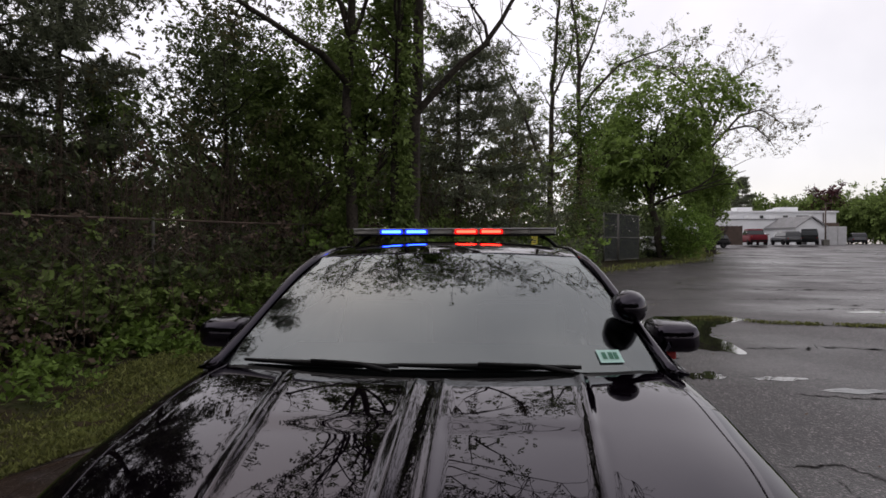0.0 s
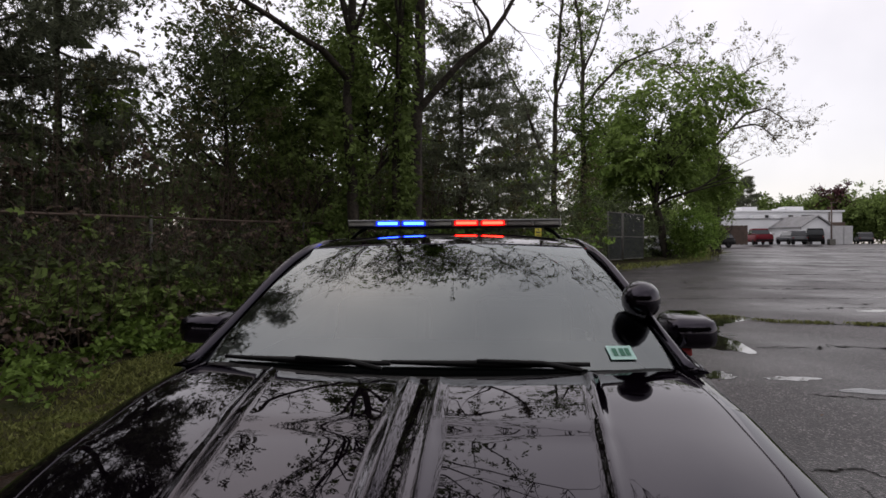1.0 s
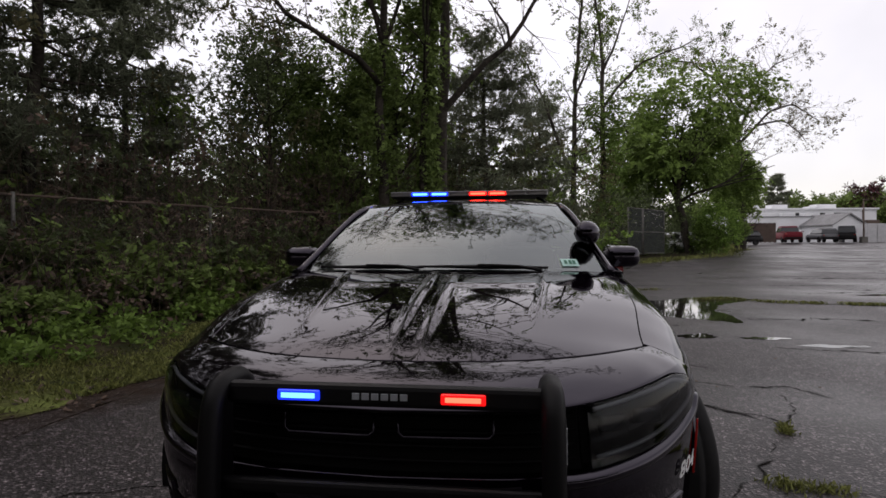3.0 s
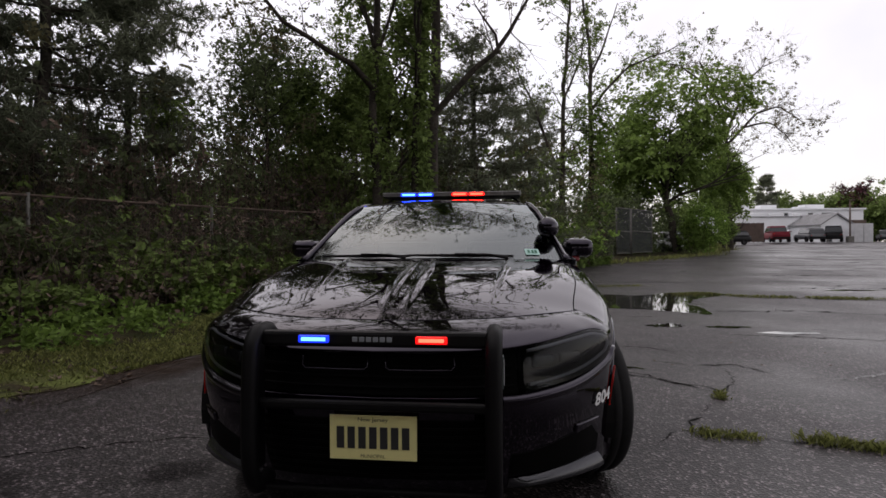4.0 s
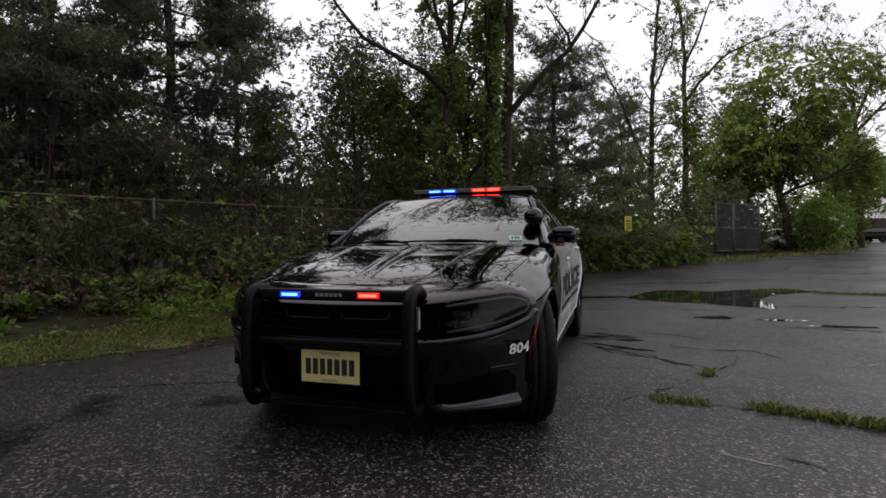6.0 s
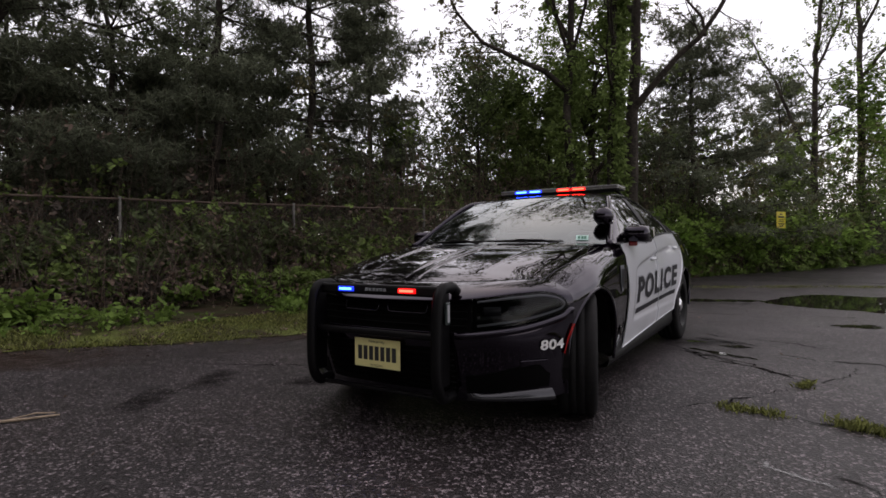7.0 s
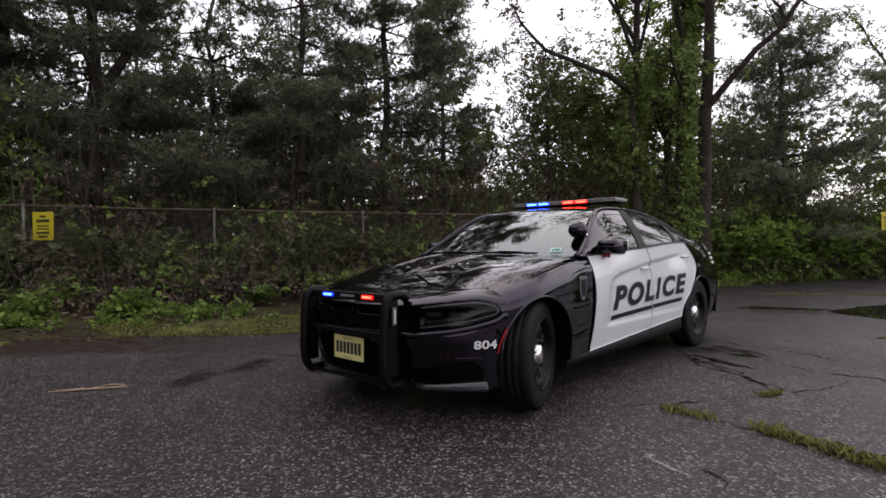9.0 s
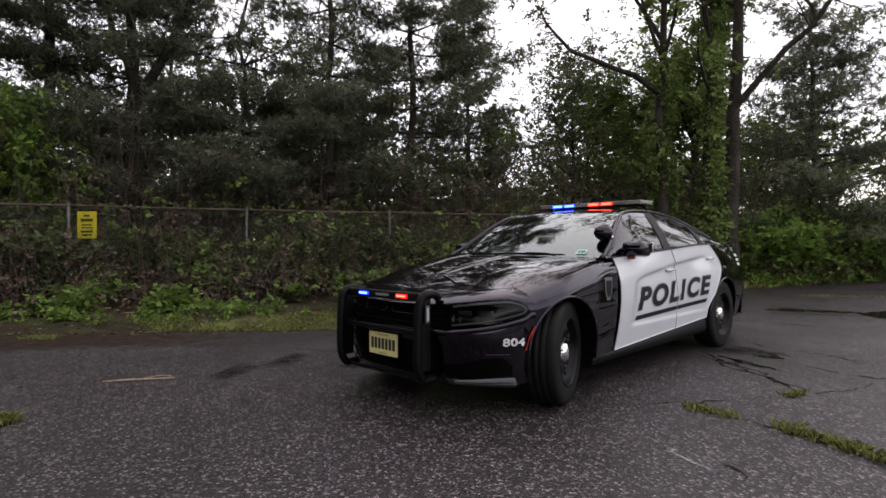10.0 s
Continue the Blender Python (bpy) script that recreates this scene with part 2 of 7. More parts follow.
def sheet(name, P, mat, parent=None, label="", rim=0.0, flip=False, smooth=True):
    """A curved panel from a grid of points; rim folds its border inwards, so that it has an edge with depth."""
    P = np.asarray(P, float)
    if rim:
        du, dv = np.gradient(P, axis=0), np.gradient(P, axis=1)
        N = np.cross(du, dv)
        N /= np.linalg.norm(N, axis=2, keepdims=True) + 1e-9
        if flip:
            N = -N
        Q = np.pad(P, ((2, 2), (2, 2), (0, 0)), mode="edge")
        M = np.pad(N, ((2, 2), (2, 2), (0, 0)), mode="edge")
        edge = np.ones(Q.shape[:2])
        edge[1:-1, 1:-1] = 0
        # a close second row keeps the fold crisp
        for k, axis_ in ((2, 0), (-3, 0), (2, 1), (-3, 1)):
            row = np.take(Q, k, axis_)
            step = np.take(Q, k + (1 if k > 0 else -1), axis_) - row
            far = np.linalg.norm(step, axis=1, keepdims=True) + 1e-9
            row = row + step * np.minimum(0.4, 0.0015 / far)
            if axis_ == 0:
                Q[k] = row
            else:
                Q[:, k] = row
        P = Q - M * edge[..., None] * rim
    a, b = P.shape[:2]
    i = np.arange(a * b).reshape(a, b)
    f = np.stack([i[:-1, :-1], i[1:, :-1], i[1:, 1:], i[:-1, 1:]], -1).reshape(-1, 4)
    if flip:
        f = f[:, ::-1]
    return arrays(name, P.reshape(-1, 3), f, mat, parent, label, smooth)


def tube(name, pts, radius, mat, parent=None, label="", sides=10, flat=1.0, closed_ends=True):
    """A round bar swept along points; radius may be one value or one per point; flat squeezes its second axis."""
    pts = np.asarray(pts, float)
    r = np.broadcast_to(np.asarray(radius, float), (len(pts),))
    tang = np.gradient(pts, axis=0)
    tang /= np.linalg.norm(tang, axis=1, keepdims=True)
    ref = np.array([1.0, 0, 0]) if abs(tang[:, 0]).max() < 0.9 else np.array([0, 0, 1.0])
    a = np.cross(tang, ref)
    a /= np.linalg.norm(a, axis=1, keepdims=True)
    b = np.cross(tang, a)
    ang = np.linspace(0, 2 * np.pi, sides, endpoint=False)
    ring = pts[:, None] + r[:, None, None] * (np.cos(ang)[None, :, None] * a[:, None] + flat * np.sin(ang)[None, :, None] * b[:, None])
    bm = bmesh.new()
    vs = [[bm.verts.new(p) for p in row] for row in ring]
    for i in range(len(pts) - 1):
        for j in range(sides):
            k = (j + 1) % sides
            bm.faces.new((vs[i][j], vs[i][k], vs[i + 1][k], vs[i + 1][j]))
    if closed_ends:
        bm.faces.new(vs[0][::-1])
        bm.faces.new(vs[-1])
    bmesh.ops.recalc_face_normals(bm, faces=bm.faces)
    return part(name, bm, mat, parent, label, True)


def box_bm(cx, cy, cz, sx, sy, sz, bevel=0.0, m=None):
    bm = bmesh.new()
    bmesh.ops.create_cube(bm, size=1.0)
    bmesh.ops.scale(bm, vec=(sx, sy, sz), verts=bm.verts)
    if bevel:
        bmesh.ops.bevel(bm, geom=list(bm.edges), offset=bevel, segments=2, affect="EDGES", profile=0.5)
    if m is not None:
        bmesh.ops.transform(bm, matrix=m, verts=bm.verts)
    bmesh.ops.translate(bm, vec=(cx, cy, cz), verts=bm.verts)
    return bm


def lathe_bm(profile, sides=48):
    """Turned about the x axis: profile rows are (x, radius)."""
    bm = bmesh.new()
    rings = []
    for x, r in profile:
        rings.append([bm.verts.new((x, r * math.cos(2 * math.pi * k / sides), r * math.sin(2 * math.pi * k / sides))) for k in range(sides)])
    for a, b in zip(rings, rings[1:]):
        for k in range(sides):
            j = (k + 1) % sides
            bm.faces.new((a[k], a[j], b[j], b[k]))
    bmesh.ops.remove_doubles(bm, verts=bm.verts, dist=1e-5)
    bmesh.ops.recalc_face_normals(bm, faces=bm.faces)
    return bm


def ground_z(x, y):
    """The lot is level round the car and climbs a little towards the far buildings."""
    y = np.asarray(y, float)
    return 0.02 * (np.sqrt((y - 10) ** 2 + 9) + (y - 10)) / 2 * (y < 75) + 0.02 * (np.sqrt(65.0 ** 2 + 9) + 65) / 2 * (y >= 75)


def segments_arrays(p0, p1, r0, r1, sides):
    """Corners and faces of many tapered round pieces."""
    p0, p1, r0, r1 = (np.asarray(v, float) for v in (p0, p1, r0, r1))
    d = p1 - p0
    d /= np.linalg.norm(d, axis=1, keepdims=True) + 1e-9
    ref = np.where(np.abs(d[:, 2:3]) < 0.9, [[0, 0, 1.0]], [[1.0, 0, 0]])
    a = np.cross(d, ref)
    a /= np.linalg.norm(a, axis=1, keepdims=True)
    b = np.cross(d, a)
    ang = np.linspace(0, 2 * np.pi, sides, endpoint=False)
    off = np.cos(ang)[None, :, None] * a[:, None] + np.sin(ang)[None, :, None] * b[:, None]
    lo = p0[:, None] + off * r0[:, None, None]
    hi = p1[:, None] + off * r1[:, None, None]
    v = np.concatenate([lo, hi], 1).reshape(-1, 3)
    base = (np.arange(len(p0)) * 2 * sides)[:, None]
    k = np.arange(sides)
    j = (k + 1) % sides
    f = np.stack([base + k, base + j, base + sides + j, base + sides + k], -1).reshape(-1, 4)
    return v, f


def segments_mesh(name, p0, p1, r0, r1, mat, parent=None, label="", sides=5):
    """Many tapered round pieces (limbs and twigs) in one mesh."""
    v, f = segments_arrays(p0, p1, r0, r1, sides)
    return arrays(name, v, f, mat, parent, label, True)


CLEAR = ((np.array([-8.19, -0.88, 1.478]), np.array([-7.15, -1.08, 1.44]), 0.32), (np.array([1.70, 15.3, 1.66]), np.array([1.72, 14.4, 1.63]), 0.26))


def leaves_mesh(name, at, size, rng, mat, parent=None, label="", slim=0.55, droop=0.0, up=0.4, face=None, spray=5):
    """Many leaf blades at the given places, set in sprays: each twig end holds a few leaves fanned out in one plane. The warning signs are kept free."""
    at = np.asarray(at, float)
    if parent is None:
        for p, q, r in CLEAR:
            f = np.clip((at - p) @ (q - p) / ((q - p) @ (q - p)), 0, 1)
            free = np.linalg.norm(at - p - f[:, None] * (q - p), axis=1) > r
            at = at[free]
            if face is not None and len(face) == len(free):
                face = face[free]
    m = max(1, len(at) // spray)
    pick = rng.permutation(len(at))[:m]
    c = at[pick]
    if face is not None and len(face) > 1:
        face = face[pick]
    nrm = rng.normal(size=(m, 3)) * 0.75
    nrm[:, 2] += 0.5 + up
    if face is not None:
        nrm += face * 1.3
    nrm /= np.linalg.norm(nrm, axis=1, keepdims=True)
    d = rng.normal(size=(m, 3))
    d[:, 2] = d[:, 2] * 0.5 - droop * 1.3
    d -= nrm * np.sum(d * nrm, 1)[:, None]
    d /= np.linalg.norm(d, axis=1, keepdims=True) + 1e-9
    sd = np.cross(nrm, d)
    L0 = np.asarray(size, float) * rng.uniform(0.75, 1.3, m)
    V = []
    for j in range(spray):
        turn = (0.0 if j == spray - 1 else (0.9 if j % 2 else -0.9)) + rng.normal(size=m) * 0.3
        n2 = nrm + rng.normal(size=(m, 3)) * 0.32
        dj = d * np.cos(turn)[:, None] + sd * np.sin(turn)[:, None]
        dj -= n2 * (np.sum(dj * n2, 1) / np.sum(n2 * n2, 1))[:, None]
        dj /= np.linalg.norm(dj, axis=1, keepdims=True) + 1e-9
        sj = np.cross(n2, dj)
        sj /= np.linalg.norm(sj, axis=1, keepdims=True) + 1e-9
        L = (L0 * rng.uniform(0.7, 1.2, m))[:, None]
        p = c + d * (L0 * 0.5 * (j // 2))[:, None] + rng.normal(size=(m, 3)) * (L0 * 0.12)[:, None]
        V.append(np.stack([p, p + dj * L * 0.42 + sj * L * slim * 0.5, p + dj * L, p + dj * L * 0.42 - sj * L * slim * 0.5], 1))
    v = np.stack(V, 1).reshape(-1, 3)
    return arrays(name, v, np.arange(len(v)).reshape(-1, 4), mat, parent, label)


def grow(rng, p, d, length, r, levels, out, tips, spread=0.7, rise=0.15, kids=(2, 4), wobble=0.18, shrink=0.68, pieces=4):
    """A limb of bending pieces that forks into thinner ones; tips gathers places where leaves sit."""
    q, step, rr = np.array(p, float), length / pieces, r
    d = np.array(d, float)
    for i in range(pieces):
        d = d + rng.normal(size=3) * wobble + np.array([0, 0, rise * 0.3])
        d /= np.linalg.norm(d)
        nxt = q + d * step
        r2 = max(r * (1 - 0.6 * (i + 1) / pieces), 0.004)
        out.append((q, nxt, rr, r2))
        q, rr = nxt, r2
        if levels <= 1:
            tips.append(q)
        if levels > 0 and i >= 1:
            for _ in range(rng.integers(kids[0], kids[1]) if i == pieces - 1 else 1):
                side = rng.normal(size=3)
                nd = d * (1 - spread * 0.5) + side / np.linalg.norm(side) * spread
                nd[2] += rise
                grow(rng, q, nd / np.linalg.norm(nd), length * shrink * rng.uniform(0.75, 1.15), r2 * 0.75, levels - 1, out, tips, spread, rise, kids, wobble, shrink, pieces)
    if levels == 0:
        tips.append(q)


def limbs(name, out, mat, parent, label=""):
    """Thick pieces are eight-sided, twigs three-sided; all in one mesh."""
    V, F, base = [], [], 0
    for sides, lo, hi in ((8, 0.03, 9), (5, 0.012, 0.03), (3, 0, 0.012)):
        some = [s for s in out if lo <= s[2] < hi]
        if some:
            v, f = segments_arrays(*(np.array([s[k] for s in some], float) for k in range(4)), sides)
            V.append(v)
            F.append(f + base)
            base += len(v)
    return arrays(name, np.concatenate(V), np.concatenate(F), mat, parent, label, True)


def needles_mesh(name, at, size, width_, rng, mat, parent):
    """Many slender needles in tufts, each a three-cornered blade."""
    n = len(at)
    d = rng.normal(size=(n, 3))
    d /= np.linalg.norm(d, axis=1, keepdims=True)
    s = np.cross(rng.normal(size=(n, 3)), d)
    s /= np.linalg.norm(s, axis=1, keepdims=True) + 1e-9
    L = size * rng.uniform(0.6, 1.3, n)[:, None]
    v = np.stack([at - s * width_, at + s * width_, at + d * L], 1).reshape(-1, 3)
    return arrays(name, v, np.arange(n * 3).reshape(-1, 3), mat, parent)


# ---- ground ----
def axis(lo, hi, near_lo, near_hi, fine, coarse):
    return np.unique(np.concatenate([np.arange(near_lo, near_hi + 1e-6, fine), -np.geomspace(max(-near_lo, 1), -lo, coarse), np.geomspace(max(near_hi, 1), hi, coarse)]))


gx, gy = axis(-700, 700, -20, 30, 1.0, 14), axis(-400, 900, -20, 90, 1.0, 14)
GX, GY = np.meshgrid(gx, gy, indexing="ij")
tagged(sheet("ground", np.stack([GX, GY, ground_z(GX, GY)], -1), ASPHALT), "wet dark asphalt parking lot with pale stone chips", "ground", kind="structure")

# edge of the asphalt towards the fence, and the fence's own line
EDGE_Y = [-40, -6, -3, -1.2, 0.0, 1.2, 2.4, 4, 7, 10, 14, 18, 22, 27, 33, 45]
EDGE_X = [-30, -8.4, -6.3, -4.7, -3.65, -2.9, -2.5, -2.4, -2.15, -1.55, 0.0, 2.2, 5.0, 8.6, 12.6, 20]
edge_x = smooth_curve(EDGE_Y, EDGE_X)
FENCE = np.array([(-14.2, -15.0), (-9.4, -3.7), (-8.45, -1.1), (-7.5, 1.69), (-6.35, 4.4), (-5.1, 7.1), (-3.6, 9.9), (-1.6, 12.2), (0.2, 14.4), (1.75, 16.6), (3.4, 19.4), (5.46, 23.62)])
fence_x = smooth_curve(FENCE[:, 1], FENCE[:, 0])

rng = np.random.default_rng(4)
vy = np.arange(-40, 45, 0.25)
vs = np.concatenate([[0, 0.06, 0.2, 0.45, 0.8, 1.3, 2, 3, 5, 9, 20, 60]])
VE = edge_x(vy) + 0.09 * np.sin(vy * 2.3) + 0.09 * np.sin(vy * 5.1 + 1) + rng.normal(size=len(vy)) * 0.04
VX = VE[:, None] - vs[None, :]
VYY = np.repeat(vy[:, None], len(vs), 1)
VZ = ground_z(VX, VYY) + 0.004 + 0.10 * step01(vs / 2.5)[None, :] + rng.normal(size=VX.shape) * 0.012 * (vs > 0.1)[None, :]
tagged(sheet("ground_verge", np.stack([VX, VYY, VZ], -1), SOIL, flip=True), "damp soil and leaf litter under the trees", "ground", kind="structure")
TX = VE[:, None] - np.array([0.02, 0.1, 0.35, 0.7, 1.0, 1.25])[None, :] * step01((vy + 1.1) / 0.8)[:, None] * (0.85 + 0.25 * np.sin(vy * 0.9 + 2) + 0.12 * np.sin(vy * 3.1))[:, None]
TY = np.repeat(vy[:, None], 6, 1)
tagged(sheet("ground_grass_strip", np.stack([TX, TY, ground_z(TX, TY) + 0.008 + 0.10 * step01((VE[:, None] - TX) / 2.5) + 0.012 * step01((VE[:, None] - TX) / 0.3)], -1), TURF, flip=True),
       "patchy mown grass strip along the asphalt edge", "grass", kind="structure")


def verge_z(x, y):
    return ground_z(x, y) + 0.004 + 0.10 * step01((edge_x(y) - x) / 2.5)


def blades(name, at, size, rng, mat, label, category="grass", wide=0.004):
    """Upright grass blades as one mesh."""
    n = len(at)
    d = np.stack([rng.normal(size=n) * 0.45, rng.normal(size=n) * 0.45, np.ones(n)], 1)
    d /= np.linalg.norm(d, axis=1, keepdims=True)
    s = np.stack([rng.normal(size=n), rng.normal(size=n), np.zeros(n)], 1)
    s /= np.linalg.norm(s, axis=1, keepdims=True)
    L = size * rng.uniform(0.5, 1.4, n)
    w = (wide + L * wide * 12)[:, None]
    bend = np.stack([rng.normal(size=n), rng.normal(size=n), np.zeros(n)], 1) * (L * 0.3)[:, None]
    v = np.stack([at - s * w, at + s * w, at + d * L[:, None] * 0.6 + s * w * 0.7, at + d * L[:, None] + bend], 1).reshape(-1, 3)
    return tagged(arrays(name, v, np.arange(n * 4).reshape(-1, 4), mat), label, category, kind="stuff")


n = 60000
y = rng.uniform(-0.9, 12, n)
o = rng.uniform(0.0, 1.35, n) ** 1.1
x = edge_x(y) + 0.09 * np.sin(y * 2.3) - o - 0.02
keep = (np.sin(x * 3.1 + 1.3 * y) + np.sin(y * 2.2 - x) + rng.normal(size=n) * 0.8 > -0.6)
x, y = x[keep], y[keep]
blades("grass", np.stack([x, y, verge_z(x, y)], 1), 0.045, rng, GRASS, "short wet grass on the verge")


def leaf_clumps(rng, cx, cy, cz, spread, height, per):
    n = len(cx) * per
    k = np.repeat(np.arange(len(cx)), per)
    q = rng.normal(size=(n, 3))
    q /= np.linalg.norm(q, axis=1, keepdims=True)
    q *= (rng.uniform(0, 1, n) ** 0.5)[:, None]
    return np.stack([cx[k] + q[:, 0] * spread[k], cy[k] + q[:, 1] * spread[k], cz[k] + q[:, 2] * height[k]], 1)


def to_fence(rng, n, y0, y1, a, b):
    """Places between the asphalt edge (0) and the fence (1), or past it."""
    y = rng.uniform(y0, y1, n)
    f = rng.uniform(a, b, n)
    return edge_x(y) * (1 - f) + fence_x(y) * f, y


def undergrowth(name, label, x, y, zlo, zhi, spread, per, size, mat, rng, droop=0.1, face=None):
    z = verge_z(x, y) + rng.uniform(zlo, zhi, len(x))
    s = spread * rng.uniform(0.6, 1.4, len(x))
    at = leaf_clumps(rng, x, y, z, s, s * 0.7, per)
    at[:, 2] = np.maximum(at[:, 2], verge_z(at[:, 0], at[:, 1]) + 0.02)
    return tagged(leaves_mesh(name, at, size, rng, mat, droop=droop, face=face), label, "plants", kind="stuff")


def shrubs(name, label, n, y0, y1, a, b, height, stems, per, size, mat, rng, category="bushes"):
    """Arching stems from one root, each with flat leaves held along its outer part."""
    x, y = to_fence(rng, n, y0, y1, a, b)
    spots, q0, q1, w0 = [], [], [], []
    for cx, cy in zip(x, y):
        h = height * rng.uniform(0.5, 1.3)
        for _ in range(stems):
            ang, out = rng.uniform(0, 2 * np.pi), rng.uniform(0.15, 0.75) * h
            t = np.linspace(0, 1, 6)
            P = np.stack([cx + math.cos(ang) * out * t ** 1.5, cy + math.sin(ang) * out * t ** 1.5, h * (t - 0.35 * t ** 2.4)], 1)
            P[:, 2] += verge_z(cx, cy)
            q0.append(P[:-1])
            q1.append(P[1:])
            w0.append(np.linspace(0.007, 0.003, 5))
            k = rng.uniform(0.25, 1, per)
            spots.append(np.stack([np.interp(k, t, P[:, j]) for j in range(3)], 1) + rng.normal(size=(per, 3)) * 0.055)
    q0, q1, w0 = np.concatenate(q0), np.concatenate(q1), np.concatenate(w0)
    tagged(segments_mesh(name + "_stems", q0, q1, w0, w0 * 0.8, TWIG, sides=3), "thin brown stems of " + label, category, kind="stuff")
    return tagged(leaves_mesh(name, np.concatenate(spots), size, rng, mat, up=1.3, slim=0.7, droop=0.15), label, category, kind="stuff")


x, y = to_fence(rng, 330, -7, 14, 0.24, 0.58)
keep = np.sin(x * 2.1 + y * 1.3) + np.sin(y * 2.7) > -0.7
x, y = x[keep], y[keep]
undergrowth("weeds", "bright green low weeds at the verge", x, y, 0.0, 0.16, 0.22, 60, 0.075, LEAF_BRIGHT, rng)
shrubs("weed_plants", "bright green leafy weeds at the verge", 76, -8, 14, 0.40, 0.66, 0.38, 9, 16, 0.095, LEAF_BRIGHT, rng)
shrubs("bramble", "green bramble bushes before the fence", 40, 1.5, 14, 0.58, 0.98, 0.95, 11, 34, 0.10, LEAF_MID, rng)
shrubs("sparse_bramble", "sparse bramble sprigs over dead brush before the fence", 12, -9, 1.5, 0.55, 0.98, 0.8, 7, 24, 0.09, LEAF_MID, rng)
shrubs("honeysuckle", "fresh green shrubs climbing the fence", 36, 0.5, 14, 0.7, 1.05, 1.5, 11, 34, 0.10, LEAF_MID, rng)
shrubs("tall_honeysuckle", "tall green shoots reaching over the fence", 22, -9, 7, 1.0, 1.3, 2.7, 8, 34, 0.10, LEAF_MID, rng)
shrubs("dark_shrub", "dark leafy shrubs at the fence", 48, -11, 11, 0.85, 1.25, 1.6, 12, 34, 0.105, LEAF_DARK, rng)
x, y = to_fence(rng, 200, -11, 11, 0.75, 1.2)
undergrowth("dead_vines", "brown dead vines and twigs on the chain-link fence", x, y, 0.3, 1.7, 0.45, 60, 0.075, LEAF_DEAD, rng)
x, y = to_fence(rng, 60, -10, 12, 0.85, 1.12)
undergrowth("vines", "dark leafy vines over the chain-link fence", x, y, 0.2, 1.5, 0.40, 90, 0.085, LEAF_DARK, rng)
x, y = to_fence(rng, 190, 9.5, 20.4, 0.98, 1.4)
undergrowth("ivy_hedge", "thick green ivy hedge smothering the fence", x, y, 0.2, 1.9, 0.40, 120, 0.13, LEAF_MID, rng, face=np.array([[0.6, -0.5, 0.5]]))
x, y = to_fence(rng, 80, 9.5, 20, 0.86, 1.04)
undergrowth("hedge_shoots", "paler leaf shoots on the face of the ivy hedge", x, y, 0.3, 1.9, 0.35, 50, 0.12, LEAF_VINE, rng)
x, y = to_fence(rng, 300, 8.5, 22, 0.05, 0.85)
undergrowth("hedge_weeds", "bright green weeds and grass along the foot of the hedge", x, y, 0.0, 0.22, 0.2, 70, 0.10, LEAF_BRIGHT, rng)
y = rng.uniform(8, 22, 9000)
x = edge_x(y) - rng.uniform(0.0, 0.8, 9000)
blades("grass_edge", np.stack([x, y, verge_z(x, y)], 1), 0.16, rng, GRASS, "long grass along the foot of the hedge")
x, y = to_fence(rng, 70, 9, 22, 0.8, 1.1)
undergrowth("dry_hedge_twigs", "dry brown leaves showing in the hedge", x, y, 0.3, 1.6, 0.35, 70, 0.10, LEAF_DEAD, rng)
shrubs("ivy", "fresh green ivy shoots on the fence", 46, 9.5, 19.8, 0.85, 1.2, 1.9, 12, 30, 0.14, LEAF_VINE, rng)
x, y = to_fence(rng, 300, -10, 14, 0.45, 1.0)
undergrowth("dead_brush", "brown dead leaves and brush under the bushes", x, y, 0.0, 0.5, 0.5, 60, 0.07, LEAF_DEAD, rng)
x, y = to_fence(rng, 200, -14, 12, 1.1, 2.0)
undergrowth("brown_brush", "brown leafless brush behind the fence", x, y, 0.3, 2.6, 0.8, 80, 0.10, LEAF_DEAD, rng)
x, y = to_fence(rng, 190, -14, 24, 1.1, 2.2)
undergrowth("woodland_shrubs", "dark shrubs growing behind the fence", x, y, 0.2, 3.0, 0.7, 120, 0.105, LEAF_DARK, rng)
x, y = to_fence(rng, 220, -14, 22, 1.3, 3.4)
undergrowth("woodland_saplings", "sparse budding saplings behind the fence", x, y, 1.0, 4.6, 0.5, 60, 0.10, LEAF_BUD, rng)


def deep_woods(name, label, n, y0, y1, d0, d1, z0, z1, per, size, mat, rng):
    """Leaf masses well behind the fence, thinning upwards."""
    y = rng.uniform(y0, y1, n)
    off = rng.uniform(d0, d1, n)
    x = fence_x(np.clip(y, -15, 23)) - off * 0.92
    y = y + off * 0.38
    z = z0 + (z1 - z0) * rng.uniform(0, 1, n) ** 1.3
    a1, a2 = np.degrees(np.arctan2(-(x - 2.9), y + 3.2)), np.degrees(np.arctan2(-(x - 0.6), y + 2.8))
    open_sky = ((a1 > 28) & (a1 < 37) | (a2 > 18) & (a2 < 31)) & (z > 1 + 0.24 * np.hypot(x, y))
    x, y, z = x[~open_sky], y[~open_sky], z[~open_sky]
    s = rng.uniform(0.6, 1.3, len(x))
    return tagged(leaves_mesh(name, leaf_clumps(rng, x, y, z, s, s * 0.8, per), size, rng, mat), label, "woods", kind="stuff")


